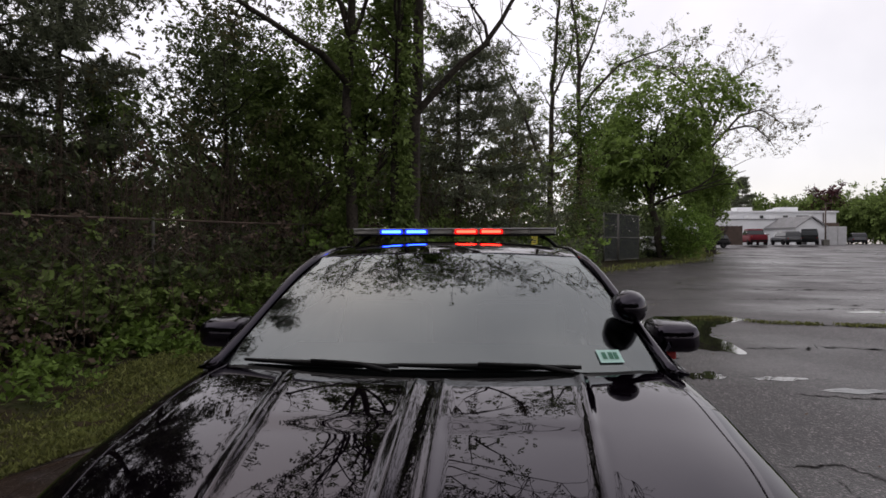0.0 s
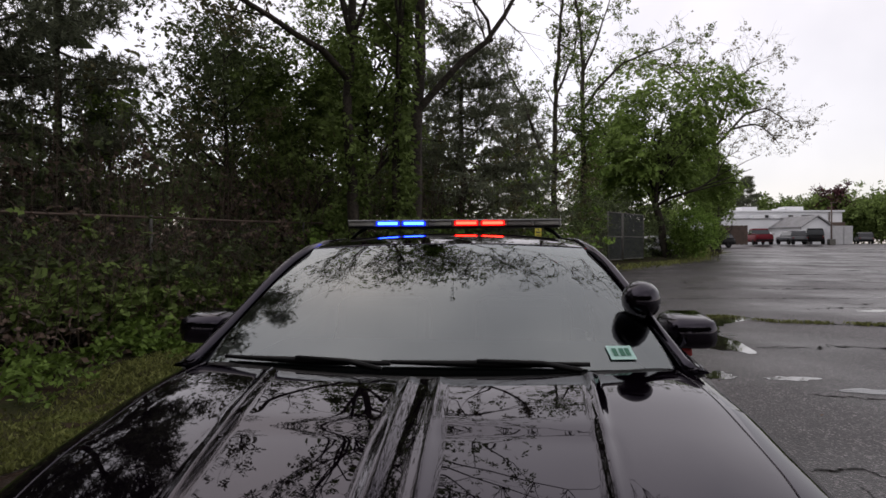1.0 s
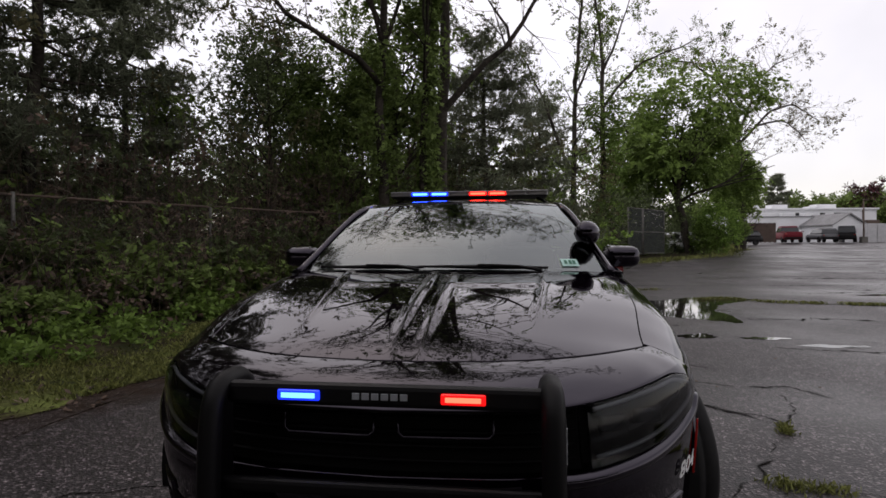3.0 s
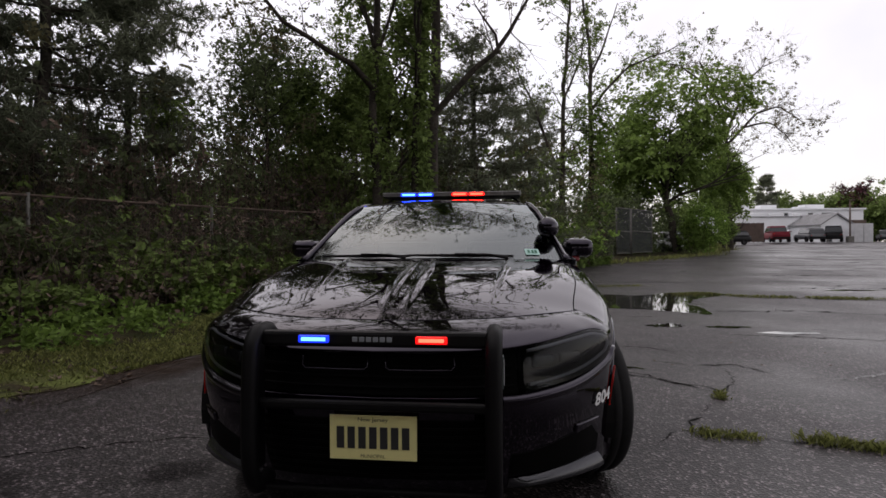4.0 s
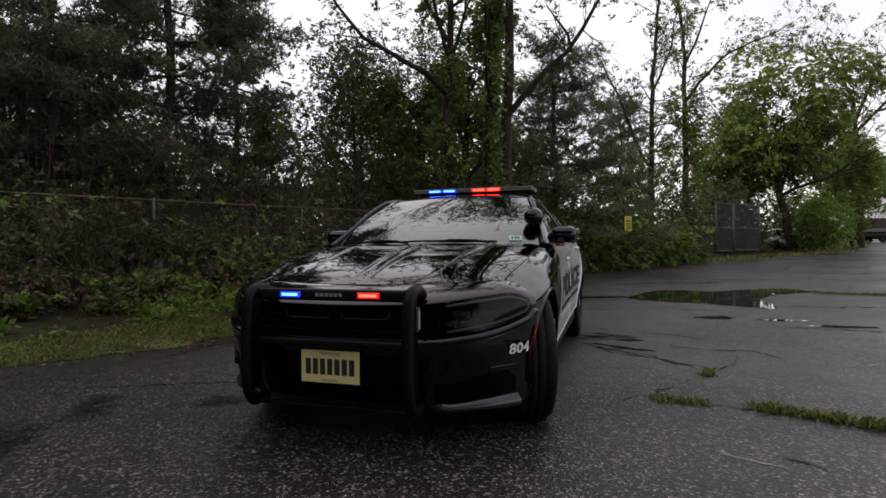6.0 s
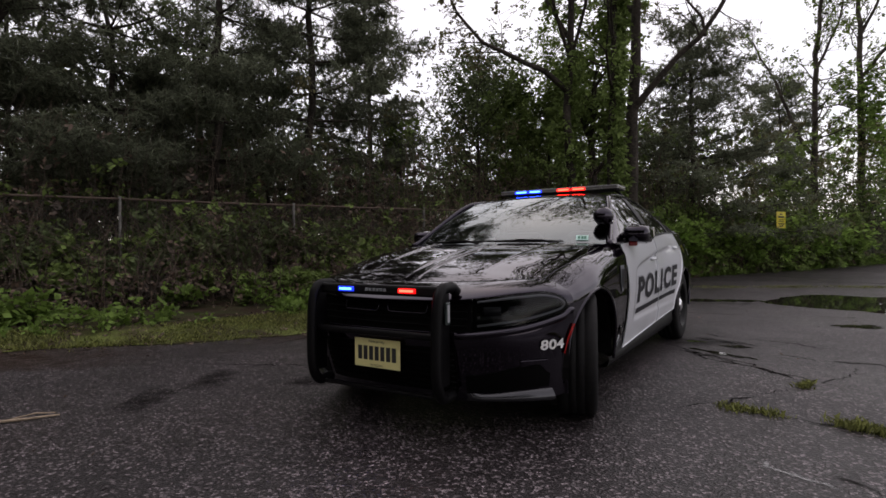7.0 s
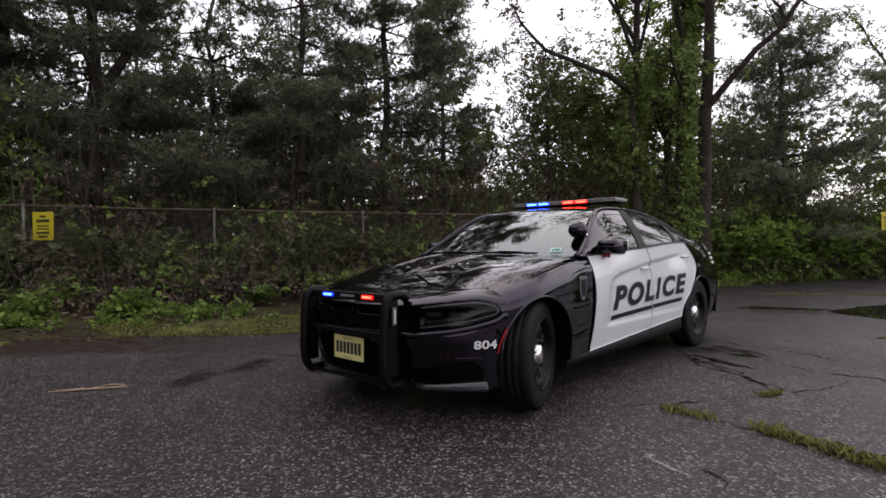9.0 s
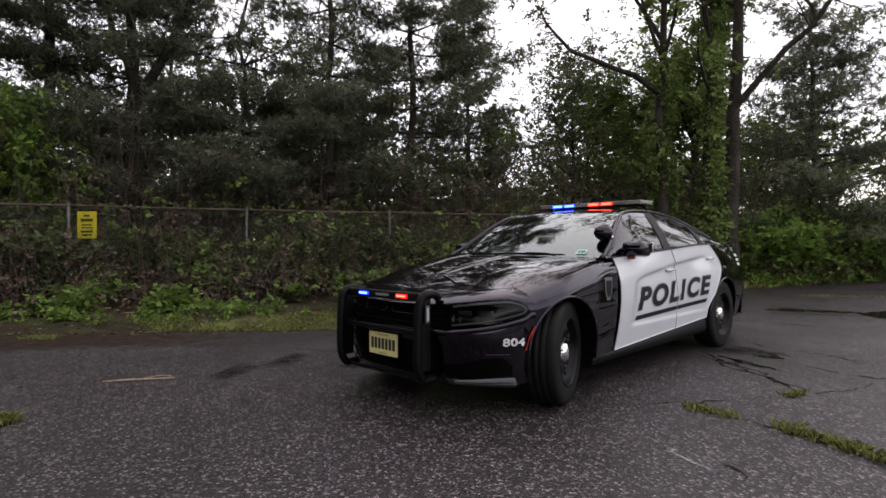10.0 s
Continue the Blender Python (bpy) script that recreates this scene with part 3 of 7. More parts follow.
deep_woods("woods_low", "dark thicket deep in the woods", 1000, -24, 24, 4, 30, 0.0, 6.0, 44, 0.34, LEAF_DARK, rng)
x, y = rng.uniform(-11, 3, 300), rng.uniform(15.5, 27, 300)
x = np.minimum(x, fence_x(np.minimum(y, 23)) - 0.8)
undergrowth("woods_thicket", "green thicket between the trees behind the fence", x, y, 0.2, 4.2, 0.9, 70, 0.2, LEAF_MID, rng)
deep_woods("woods_far", "dark woods far behind the fence", 900, -40, 30, 18, 44, 0.0, 5.0, 30, 0.8, LEAF_DARK, rng)
deep_woods("woods_high", "dim upper foliage deep in the woods", 170, -22, 24, 7, 30, 2.5, 8.0, 60, 0.2, LEAF_DARK, rng)
deep_woods("woods_haze", "thin young foliage between the trunks", 500, -22, 24, 3, 20, 1.5, 8.0, 34, 0.13, LEAF_BUD, rng)

y = rng.uniform(-7, 2, 2600)
x = edge_x(y) - rng.uniform(-0.3, 1.9, 2600) ** 1.0
tagged(leaves_mesh("soil_litter", np.stack([x, y, verge_z(x, y) + 0.012], 1), 0.05, rng, LEAF_DEAD, up=3.0), "dead leaves strewn over the bare soil", "leaves", kind="stuff")

# dead stems among the bushes
x, y = to_fence(rng, 3800, -12, 16, 0.55, 2.2)
n = len(x)
tall = np.where(x < fence_x(y), 2.2, 1.0)
p0 = np.stack([x, y, verge_z(x, y)], 1)
mid = p0 + np.stack([rng.normal(size=n) * 0.22, rng.normal(size=n) * 0.22, rng.uniform(0.4, 1.1, n) * tall], 1)
top = mid + np.stack([rng.normal(size=n) * 0.35, rng.normal(size=n) * 0.35, rng.uniform(0.2, 0.9, n) * tall], 1)
w = rng.uniform(0.003, 0.008, n)
tagged(segments_mesh("dead_stems", np.concatenate([p0, mid]), np.concatenate([mid, top]), np.concatenate([w, w * 0.8]), np.concatenate([w * 0.8, w * 0.4]), TWIG, sides=3),
       "thin brown dead stems in the thicket", "twigs", kind="stuff")


# ---- fence ----
def chain_link(name, a, b, height, parent, z0, pitch=0.075, wire=0.0017, mat=STEEL_DULL):
    """Woven wire between two posts, each wire a thin slanting strip."""
    a, b = np.array(a, float), np.array(b, float)
    L = np.linalg.norm(b - a)
    u = (b - a) / L
    p0, p1 = [], []
    for s in np.arange(-height, L, pitch):
        for sg in (1, -1):
            lo, hi = max(s, 0), min(s + height, L)
            if hi - lo < 0.02:
                continue
            za, zb = (lo - s, hi - s) if sg > 0 else (height - (lo - s), height - (hi - s))
            p0.append((*(a + u * lo), z0 + za))
            p1.append((*(a + u * hi), z0 + zb))
    w = np.full(len(p0), wire)
    return segments_mesh(name, p0, p1, w, w, mat, parent, sides=3)


fence = thing("chain_link_fence", (0, 0, 0), "weathered chain-link fence overgrown with vines", "fence")
for (ax, ay), (bx, by) in zip(FENCE[:-1], FENCE[1:]):
    za, zb = float(ground_z(ax, ay)), float(ground_z(bx, by))
    n = max(1, round(math.hypot(bx - ax, by - ay) / 3.05))
    for i in range(n):
        f0, f1 = i / n, (i + 1) / n
        p = (ax + (bx - ax) * f0, ay + (by - ay) * f0, za + (zb - za) * f0)
        q = (ax + (bx - ax) * f1, ay + (by - ay) * f1, za + (zb - za) * f1)
        tube("post", [(p[0], p[1], p[2] + z) for z in (0, 0.9, 1.86)], 0.026, STEEL_DULL, fence, sides=8)
        mid = [(p[k] + q[k]) / 2 for k in range(3)]
        tube("rail", [(p[0], p[1], p[2] + 1.82), (mid[0], mid[1], mid[2] + 1.81), (q[0], q[1], q[2] + 1.82)], 0.019, RUST, fence, sides=8)
        chain_link("mesh", p[:2], q[:2], 1.74, fence, (p[2] + q[2]) / 2 + 0.06)


def warning_sign(at, yaw, label):
    s = thing("warning_sign", at, label, "sign")
    s.rotation_euler = (0, 0, yaw)
    part("board", box_bm(0, 0, 0, 0.38, 0.004, 0.47, 0.001), SIGN_YELLOW, s)
    for z, w, h in ((0.16, 0.11, 0.035), (0.085, 0.24, 0.05), (0.0, 0.20, 0.022), (-0.05, 0.22, 0.022), (-0.115, 0.24, 0.035), (-0.175, 0.18, 0.03)):
        part("print_bar", box_bm(0.0, -0.004, z, w, 0.003, h), SIGN_BLACK, s)
    return s


warning_sign((-8.19, -0.88, 1.478), math.atan2(2.0, 1.06) - 0.45, "yellow warning sign with black print on the fence")
warning_sign((1.70, 15.3, 1.66), math.atan2(2.0, 1.4), "small yellow warning sign in the ivy on the fence")


# ---- trees ----
def broadleaf(at, height, lean, seed, trunk_r, label, leaf_mat, leaves, leaf_size, fork=0.35, spread=0.75, levels=3, crown=0.35, rise=0.2, limb=0.42, mat=BARK, droop=0.15):
    """Tapered trunk, forking limbs and many leaves about the twig ends."""
    rng = np.random.default_rng(seed)
    t = thing("tree", at, label, "tree", kind="")
    out, tips = [], []
    p, d = np.zeros(3), np.array([lean[0], lean[1], 1.0])
    d /= np.linalg.norm(d)
    n = 9
    for i in range(n):
        d2 = d + rng.normal(size=3) * 0.028
        q = p + d2 / np.linalg.norm(d2) * height * 0.85 / n
        r0, r1 = trunk_r * (1 - 0.8 * i / n) * (1.35 if i == 0 else 1), trunk_r * (1 - 0.8 * (i + 1) / n)
        out.append((p, q, r0, r1))
        p = q
        if (i + 1) / n > fork:
            for _ in range(2 if i < n - 1 else 4):
                side = rng.normal(size=3)
                side[2] = abs(side[2]) * 0.4
                nd = side / np.linalg.norm(side) * spread + np.array([0, 0, 0.45])
                grow(rng, p, nd / np.linalg.norm(nd), height * limb * (1.1 - 0.6 * i / n) * rng.uniform(0.7, 1.1), r1 * 0.55, levels - 1, out, tips, spread=0.8, rise=rise)
    limbs("trunk", out, mat, t)
    tips = np.array(tips)
    if leaves:
        per = 18
        k = rng.integers(0, len(tips), leaves // per)
        mid = tips[k] + rng.normal(size=(len(k), 3)) * crown * 0.7
        spot = np.repeat(mid, per, 0) + rng.normal(size=(len(k) * per, 3)) * max(leaf_size * 1.3, 0.12)
        leaves_mesh("crown", spot, leaf_size, rng, leaf_mat, t, droop=droop)
    return t


def pine(at, height, seed, trunk_r, label, first=0.25, reach=2.6, tufts=4200, lean=(0, 0), needle=(0.20, 0.018), gap=1.0, heavy=(0, 99)):
    """White pine: straight trunk, tiers of level boughs that carry flat plumes of needle tufts."""
    rng = np.random.default_rng(seed)
    t = thing("pine_tree", at, label, "tree")
    out, spots = [], []
    n = 12
    P = np.stack([np.linspace(0, lean[0], n + 1), np.linspace(0, lean[1], n + 1), np.linspace(0, height, n + 1)], 1)
    P[1:-1, :2] += rng.normal(size=(n - 1, 2)) * 0.06
    for i in range(n):
        out.append((P[i], P[i + 1], trunk_r * (1 - 0.85 * i / n), trunk_r * (1 - 0.85 * (i + 1) / n)))
    z = height * first
    while z < height * 0.98:
        f = (z / height - first) / (1 - first)
        base = np.array([np.interp(z, P[:, 2], P[:, 0]), np.interp(z, P[:, 2], P[:, 1]), z])
        start = rng.uniform(0, 2 * np.pi)
        k = rng.integers(3, 6)
        for b_ in range(k):
            ang = start + 2 * np.pi * b_ / k + rng.normal() * 0.35
            L = reach * (1.0 - 0.66 * f) * rng.uniform(0.55, 1.2)
            d = np.array([math.cos(ang), math.sin(ang), rng.uniform(-0.12, 0.22)])
            q, r = base, 0.045 * (1 - 0.6 * f)
            for s in range(5):
                nxt = q + d * L / 5 + np.array([0, 0, 0.035 * (s - 1)])
                out.append((q, nxt, r, r * 0.72))
                q, r = nxt, r * 0.72
                if s >= 1:
                    for side in (1, -1):
                        sd = d * 0.55 + side * np.array([-d[1], d[0], 0]) * 0.8 + rng.normal(size=3) * np.array([0.25, 0.25, 0.12])
                        e = q + sd * L * rng.uniform(0.16, 0.28)
                        out.append((q, e, r * 0.6, 0.004))
                        spots += [q * 0.5 + e * 0.5, q * 0.2 + e * 0.8, e, e]
                    spots += [q, q]
        z += height * rng.uniform(0.042, 0.075) * gap
    limbs("trunk", out, BARK, t)
    spots = np.array(spots)
    weight = np.where((spots[:, 2] > heavy[0]) & (spots[:, 2] < heavy[1]), 1.0, 0.3)
    k = rng.choice(len(spots), tufts, p=weight / weight.sum())
    c = spots[k] + rng.normal(size=(tufts, 3)) * np.array([0.19, 0.19, 0.085])
    needles_mesh("crown", np.repeat(c, 10, 0), needle[0], needle[1], rng, NEEDLE, t)
    return t


# pines and trunks behind the fence
PINES = ((-11.5, 0.75, 12.0, 0.20, 3.1, 0.18, 9000, 0.9, 2.4, 9.0), (-9.8, 2.7, 10.5, 0.08, 2.2, 0.22, 4200, 1.15, 2.2, 5.0), (-8.85, 4.45, 11.5, 0.13, 2.4, 0.20, 5200, 1.15, 2.2, 5.2), (-8.25, 6.7, 13.5, 0.13, 2.7, 0.18, 7200, 1.0, 4.6, 13.0),
         (-8.0, 8.9, 9.5, 0.10, 2.0, 0.22, 4600, 1.05, 2.6, 9.0), (-0.6, 14.7, 7.6, 0.15, 2.9, 0.16, 5200, 0.9, 0, 99), (-12.2, -0.8, 12, 0.17, 3.2, 0.16, 8000, 0.9, 2.0, 9.0), (-14.0, -3.0, 12, 0.17, 3.4, 0.16, 5000, 0.9, 0, 99),
         (-16.5, -5.5, 12, 0.2, 3.4, 0.14, 4500, 1.0, 0, 99), (-15.5, 3.0, 10, 0.13, 2.6, 0.2, 2600, 1.4, 0, 5.5), (-14.0, 7.5, 10, 0.13, 2.6, 0.2, 2600, 1.4, 0, 6), (1.6, 24.5, 7.5, 0.14, 2.6, 0.15, 2600, 1.0, 0, 99))
pines = []
for i, (px, py, h, r, reach, first, tufts, gap, z0, z1) in enumerate(PINES):
    pines.append(pine((px, py, float(ground_z(px, py))), h, 20 + i, r, "tall white pine with dark level boughs behind the fence" if h > 9 else "broad dark conifer with drooping boughs behind the hedge", first, reach, tufts,
                      (-0.5, 0.2) if i == 4 else (0, 0), (0.16, 0.0135) if tufts > 2600 else (0.22, 0.02), gap, (z0, z1)))

rng = np.random.default_rng(67)
ux_, uy_ = rng.uniform(-13.0, -8.4, 130), rng.uniform(6.4, 12.5, 130)
tagged(leaves_mesh("understorey", leaf_clumps(rng, ux_, uy_, rng.uniform(1.6, 4.5, 130), np.full(130, 0.55), np.full(130, 0.45), 60), 0.12, rng, LEAF_DARK), "dark leafy understorey between the pine trunks", "plants", kind="stuff")

FORK = (-11.5, 0.75, 0.0)
OAK = "tall bare-limbed tree with thin young leaves at the fence"
OAK_AT, DARK_AT, VINE_AT = (-2.45, 9.45, 0.05), (-1.45, 10.75, 0.05), (-1.62, 9.95, 0.05)
oak = broadleaf(OAK_AT, 14, (-0.015, 0.0), 3, 0.135, OAK, LEAF_MID, 2600, 0.12, fork=0.42, limb=0.26, levels=2, crown=0.35)
dark_tree = broadleaf(DARK_AT, 14, (0.03, 0.0), 5, 0.20, "tall dark trunk with spreading bare limbs by the fence", LEAF_MID, 4200, 0.11, fork=0.45, limb=0.28, levels=2, crown=0.4)
vine = broadleaf(VINE_AT, 12, (0.02, 0.0), 8, 0.12, "slender tree trunk wrapped thickly in green vines", LEAF_MID, 4000, 0.10, fork=0.4, limb=0.18, levels=2, crown=0.45)
rng = np.random.default_rng(76)
zz = rng.uniform(0.2, 5.4, 6500)
aa, wid = rng.uniform(0, 2 * np.pi, 6500), rng.uniform(0.12, 0.42, 6500)
leaves_mesh("climbing_leaves", np.stack([-0.015 * zz + wid * np.cos(aa), wid * np.sin(aa), zz], 1)[np.sin(zz * 3 + aa) > -0.6], 0.11, rng, LEAF_MID, oak, "leaves climbing the trunk", droop=0.5)
rng = np.random.default_rng(77)
n = 11000
zz = rng.uniform(0.2, 11.5, n)
wid = np.interp(zz, [0, 3, 6, 9, 11.5], [0.5, 0.20, 0.17, 0.22, 0.24]) * np.sqrt(rng.uniform(0.05, 1, n))
aa = rng.uniform(0, 2 * np.pi, n)
leaves_mesh("vine_leaves", np.stack([0.02 * zz + wid * np.cos(aa), wid * np.sin(aa), zz], 1), 0.12, rng, LEAF_MID, vine, "dense green vine leaves", droop=0.5, face=np.stack([np.cos(aa), np.sin(aa), 0 * aa], 1))
broadleaf((-5.6, 10.6, 0.05), 6.4, (0, 0), 11, 0.09, "slim dark-leaved young tree behind the fence", LEAF_DARK, 7000, 0.10, fork=0.25, limb=0.26, levels=2, crown=0.5)
broadleaf((-4.6, 13.4, 0.05), 7.2, (0, 0), 12, 0.09, "slim leafy young tree behind the fence", LEAF_MID, 9000, 0.10, fork=0.2, limb=0.28, levels=2, crown=0.6)
broadleaf((-7.6, 9.6, 0.05), 4.6, (0, 0), 13, 0.08, "slim leafy young tree behind the fence", LEAF_MID, 4000, 0.10, fork=0.2, limb=0.22, levels=2, crown=0.4)
broadleaf((-10.0, -1.9, 0.1), 3.4, (0, 0), 14, 0.06, "leafy young tree hanging over the fence", LEAF_BRIGHT, 10000, 0.12, fork=0.3, limb=0.3, levels=2, crown=0.5)


def limb_set(parent, at, lines, seed, twig=1.1, leaf_mat=LEAF_BUD, leaf_size=0.10, leaves=900, levels=1, every=1, rise=0.1, mat=BARK, name="limb"):
    """Given limbs, each a line of points with a thickness at its root, with forking twigs and thin young leaves."""
    rng = np.random.default_rng(seed)
    out, tips = [], []
    at = np.array(at, float)
    for r, pts in lines:
        P = np.array(pts, float) - at
        s_ = np.concatenate([[0], np.cumsum(np.linalg.norm(np.diff(P, axis=0), axis=1))])
        g = np.linspace(0, s_[-1], max(4, int(s_[-1] / 0.45)))
        Q = np.stack([np.interp(g, s_, P[:, j]) for j in range(3)], 1)
        Q[1:-1] += rng.normal(size=(len(Q) - 2, 3)) * min(0.045 * s_[-1] / 6, 0.0035 / r)
        for i in range(len(Q) - 1):
            r0, r1 = r * (1 - 0.8 * i / len(Q)), r * (1 - 0.8 * (i + 1) / len(Q))
            out.append((Q[i], Q[i + 1], r0, r1))
            if i >= len(Q) * 0.25 and i % every == 0:
                d = (Q[i + 1] - Q[i]) / (np.linalg.norm(Q[i + 1] - Q[i]) + 1e-9)
                for _ in range(2):
                    sd = rng.normal(size=3)
                    nd = d * 0.6 + sd / np.linalg.norm(sd) * 0.7
                    grow(rng, Q[i + 1], nd / np.linalg.norm(nd), twig * rng.uniform(0.6, 1.3), max(r1 * 0.35, 0.008), levels, out, tips, spread=0.7, rise=rise, kids=(1, 3))
        limbs(name, out, mat, parent)
        out = []
    tips = np.array(tips)
    per = 6
    k = rng.integers(0, len(tips), leaves // per)
    spot = np.repeat(tips[k], per, 0) + rng.normal(size=(len(k) * per, 3)) * leaf_size * 0.8
    leaves_mesh("young_leaves", spot, leaf_size, rng, leaf_mat, parent, droop=0.4)


limb_set(pines[0], FORK, [(0.13, [(-11.5, 0.75, 4.4), (-11.2, 1.15, 5.2), (-10.95, 1.55, 6.2), (-10.75, 1.9, 7.4), (-10.5, 2.3, 9.0)]), (0.09, [(-11.5, 0.75, 5.0), (-11.7, 0.35, 6.3), (-11.85, 0.05, 7.6), (-12.0, -0.2, 9.0)])], 86, 0.8, leaves=300)


def carried_to(lines, old, to, k):
    """Limb lines moved with their trunk and scaled about eye height."""
    return [(r * k, [(to[0] + (x - old[0]) * k, to[1] + (y - old[1]) * k, 1.1 + (z - 1.1) * k) for x, y, z in pts]) for r, pts in lines]


limb_set(oak, OAK_AT, carried_to([(0.085, [(-3.0, 10.73, 4.7), (-3.4, 10.0, 5.2), (-4.2, 9.6, 5.6), (-4.85, 9.3, 6.0), (-5.3, 9.1, 6.6), (-5.6, 9.0, 7.3)]),
                                   (0.06, [(-3.1, 10.65, 6.2), (-3.7, 10.4, 7.4), (-4.2, 10.2, 8.6)])], (-3.05, 10.7), OAK_AT, 0.94), 81, 0.9, leaves=1200)
limb_set(dark_tree, DARK_AT, carried_to([(0.11, [(-1.93, 13.9, 4.9), (-1.33, 13.9, 5.6), (-0.7, 13.96, 6.16), (-0.23, 14.0, 6.6), (0.12, 14.05, 7.05), (0.56, 14.1, 7.65), (0.95, 14.2, 8.3), (1.3, 14.3, 9.2)]),
                                        (0.05, [(0.12, 14.03, 6.8), (0.0, 14.0, 7.4), (-0.6, 13.98, 8.3)])], (-2.0, 14.0), DARK_AT, 0.82), 82, 0.9, leaves=700)
BARE = "thin upright tree with sparse budding twigs"
bare = thing("tree", (2.62, 19.05, 0.25), BARE, "tree", "bare trees by the gate")
limb_set(bare, (2.62, 19.05, 0.25), [(0.13, [(2.62, 19.05, 0.2), (2.63, 19.05, 2.9), (2.66, 19.06, 6.3), (2.78, 19.09, 8.5), (3.0, 19.13, 10.8), (3.1, 19.2, 12.5)]),
                                     (0.07, [(2.52, 19.03, 4.0), (1.86, 18.97, 5.6), (1.53, 18.94, 6.5), (1.0, 18.88, 7.85), (0.6, 18.83, 8.4)]),
                                     (0.05, [(2.7, 19.06, 6.8), (3.3, 19.1, 8.2), (3.6, 19.2, 9.8)])], 83, 0.9, leaf_mat=LEAF_MID, leaves=4200, leaf_size=0.11)
bare = thing("tree", (4.15, 21.75, 0.28), BARE, "tree", "bare trees by the gate")
limb_set(bare, (4.15, 21.75, 0.28), [(0.16, [(4.2, 21.73, 0.2), (4.15, 21.74, 2.9), (4.11, 21.75, 6.9), (4.12, 21.77, 9.4), (3.8, 21.74, 11.9), (3.7, 21.7, 13.2)]),
                                     (0.07, [(4.12, 21.76, 6.9), (4.9, 21.8, 8.0), (5.8, 21.9, 8.9), (7.0, 22.0, 9.3), (8.2, 22.1, 9.9)]),
                                     (0.06, [(4.1, 21.76, 8.4), (4.8, 21.8, 10.0), (5.3, 21.9, 11.6)])], 84, 1.0, leaf_mat=LEAF_MID, leaves=3600, leaf_size=0.12)
lacy = thing("tree", (17.4, 41.4, 0.6), "wide bare tree with a lacy budding crown", "tree")
limb_set(lacy, (17.4, 41.4, 0.6), [(0.24, [(17.5, 41.4, 0.6), (17.4, 41.4, 5.5), (17.1, 41.4, 10.7), (16.3, 41.3, 12.7), (15.2, 41.2, 15.1)]),
                                   (0.13, [(17.2, 41.4, 9.4), (18.0, 41.4, 11.6), (18.6, 41.5, 13.4), (19.9, 41.7, 14.6), (20.8, 41.8, 15.0)]),
                                   (0.12, [(17.2, 41.4, 8.6), (19.5, 41.6, 11.1), (21.2, 41.8, 11.6), (22.3, 42.0, 10.9), (23.0, 42.0, 10.4)]),
                                   (0.09, [(18.4, 41.5, 10.0), (20.5, 41.7, 10.4), (21.8, 41.9, 9.4), (22.2, 42, 8.8)]),
                                   (0.10, [(16.6, 41.3, 12.0), (15.2, 41.1, 13.6), (13.6, 41.0, 14.9), (11.8, 41, 15.0)])], 85, 1.6, leaves=5200, leaf_size=0.17, levels=2, every=1, rise=0.15)


def full_crown(at, height, radius, base, seed, trunk_r, label, mat, clumps, per, size, lean=(0.0, 0.0), fill=0.86):
    """Dense round-headed tree: a trunk that may lean, limbs, and leaf clumps filling an uneven crown."""
    lean = np.array([lean[0], lean[1], 0.0])
    rng = np.random.default_rng(seed)
    t = thing("tree", at, label, "tree")
    out, tips = [], []
    p = np.zeros(3)
    for i in range(5):
        q = np.array([rng.normal() * 0.08, rng.normal() * 0.08, base * 1.6 * (i + 1) / 5]) + lean * (i + 1) / 5
        out.append((p, q, trunk_r * (1.2 - 0.12 * i), trunk_r * (1.1 - 0.12 * i)))
        p = q
        if i > 1:
            for _ in range(4):
                side = rng.normal(size=3)
                side[2] = abs(side[2]) + 0.3
                grow(rng, p, side / np.linalg.norm(side), radius * 0.75, trunk_r * 0.45, 1, out, tips)
    limbs("trunk", out, BARK, t)
    lobes = max(16, clumps // 60)
    c = rng.normal(size=(lobes, 3))
    c *= (rng.uniform(0.35, fill, lobes) / np.linalg.norm(c, axis=1))[:, None]
    own = rng.integers(0, lobes, clumps)
    q = rng.normal(size=(clumps, 3))
    q /= np.linalg.norm(q, axis=1, keepdims=True)
    q = c[own] + q * (rng.uniform(0.25, 1, clumps) ** 0.5 * rng.uniform(0.22, 0.55, lobes)[own])[:, None] * np.array([1.1, 1.1, 0.8])
    mid = q * np.array([radius, radius, (height - base) / 2]) + np.array([0, 0, (height + base) / 2]) + lean
    spot = np.repeat(mid, per, 0) + rng.normal(size=(clumps * per, 3)) * radius * 0.055
    out = spot - np.repeat(lean + np.array([0, 0, base]) + c[own] * np.array([radius, radius, (height - base) / 2]) * 0.7 + np.array([0, 0, (height - base) / 2 - 0.2 * radius]), per, 0)
    leaves_mesh("crown", spot, size, rng, mat, t, droop=0.3, face=out / np.linalg.norm(out, axis=1, keepdims=True))
    return t


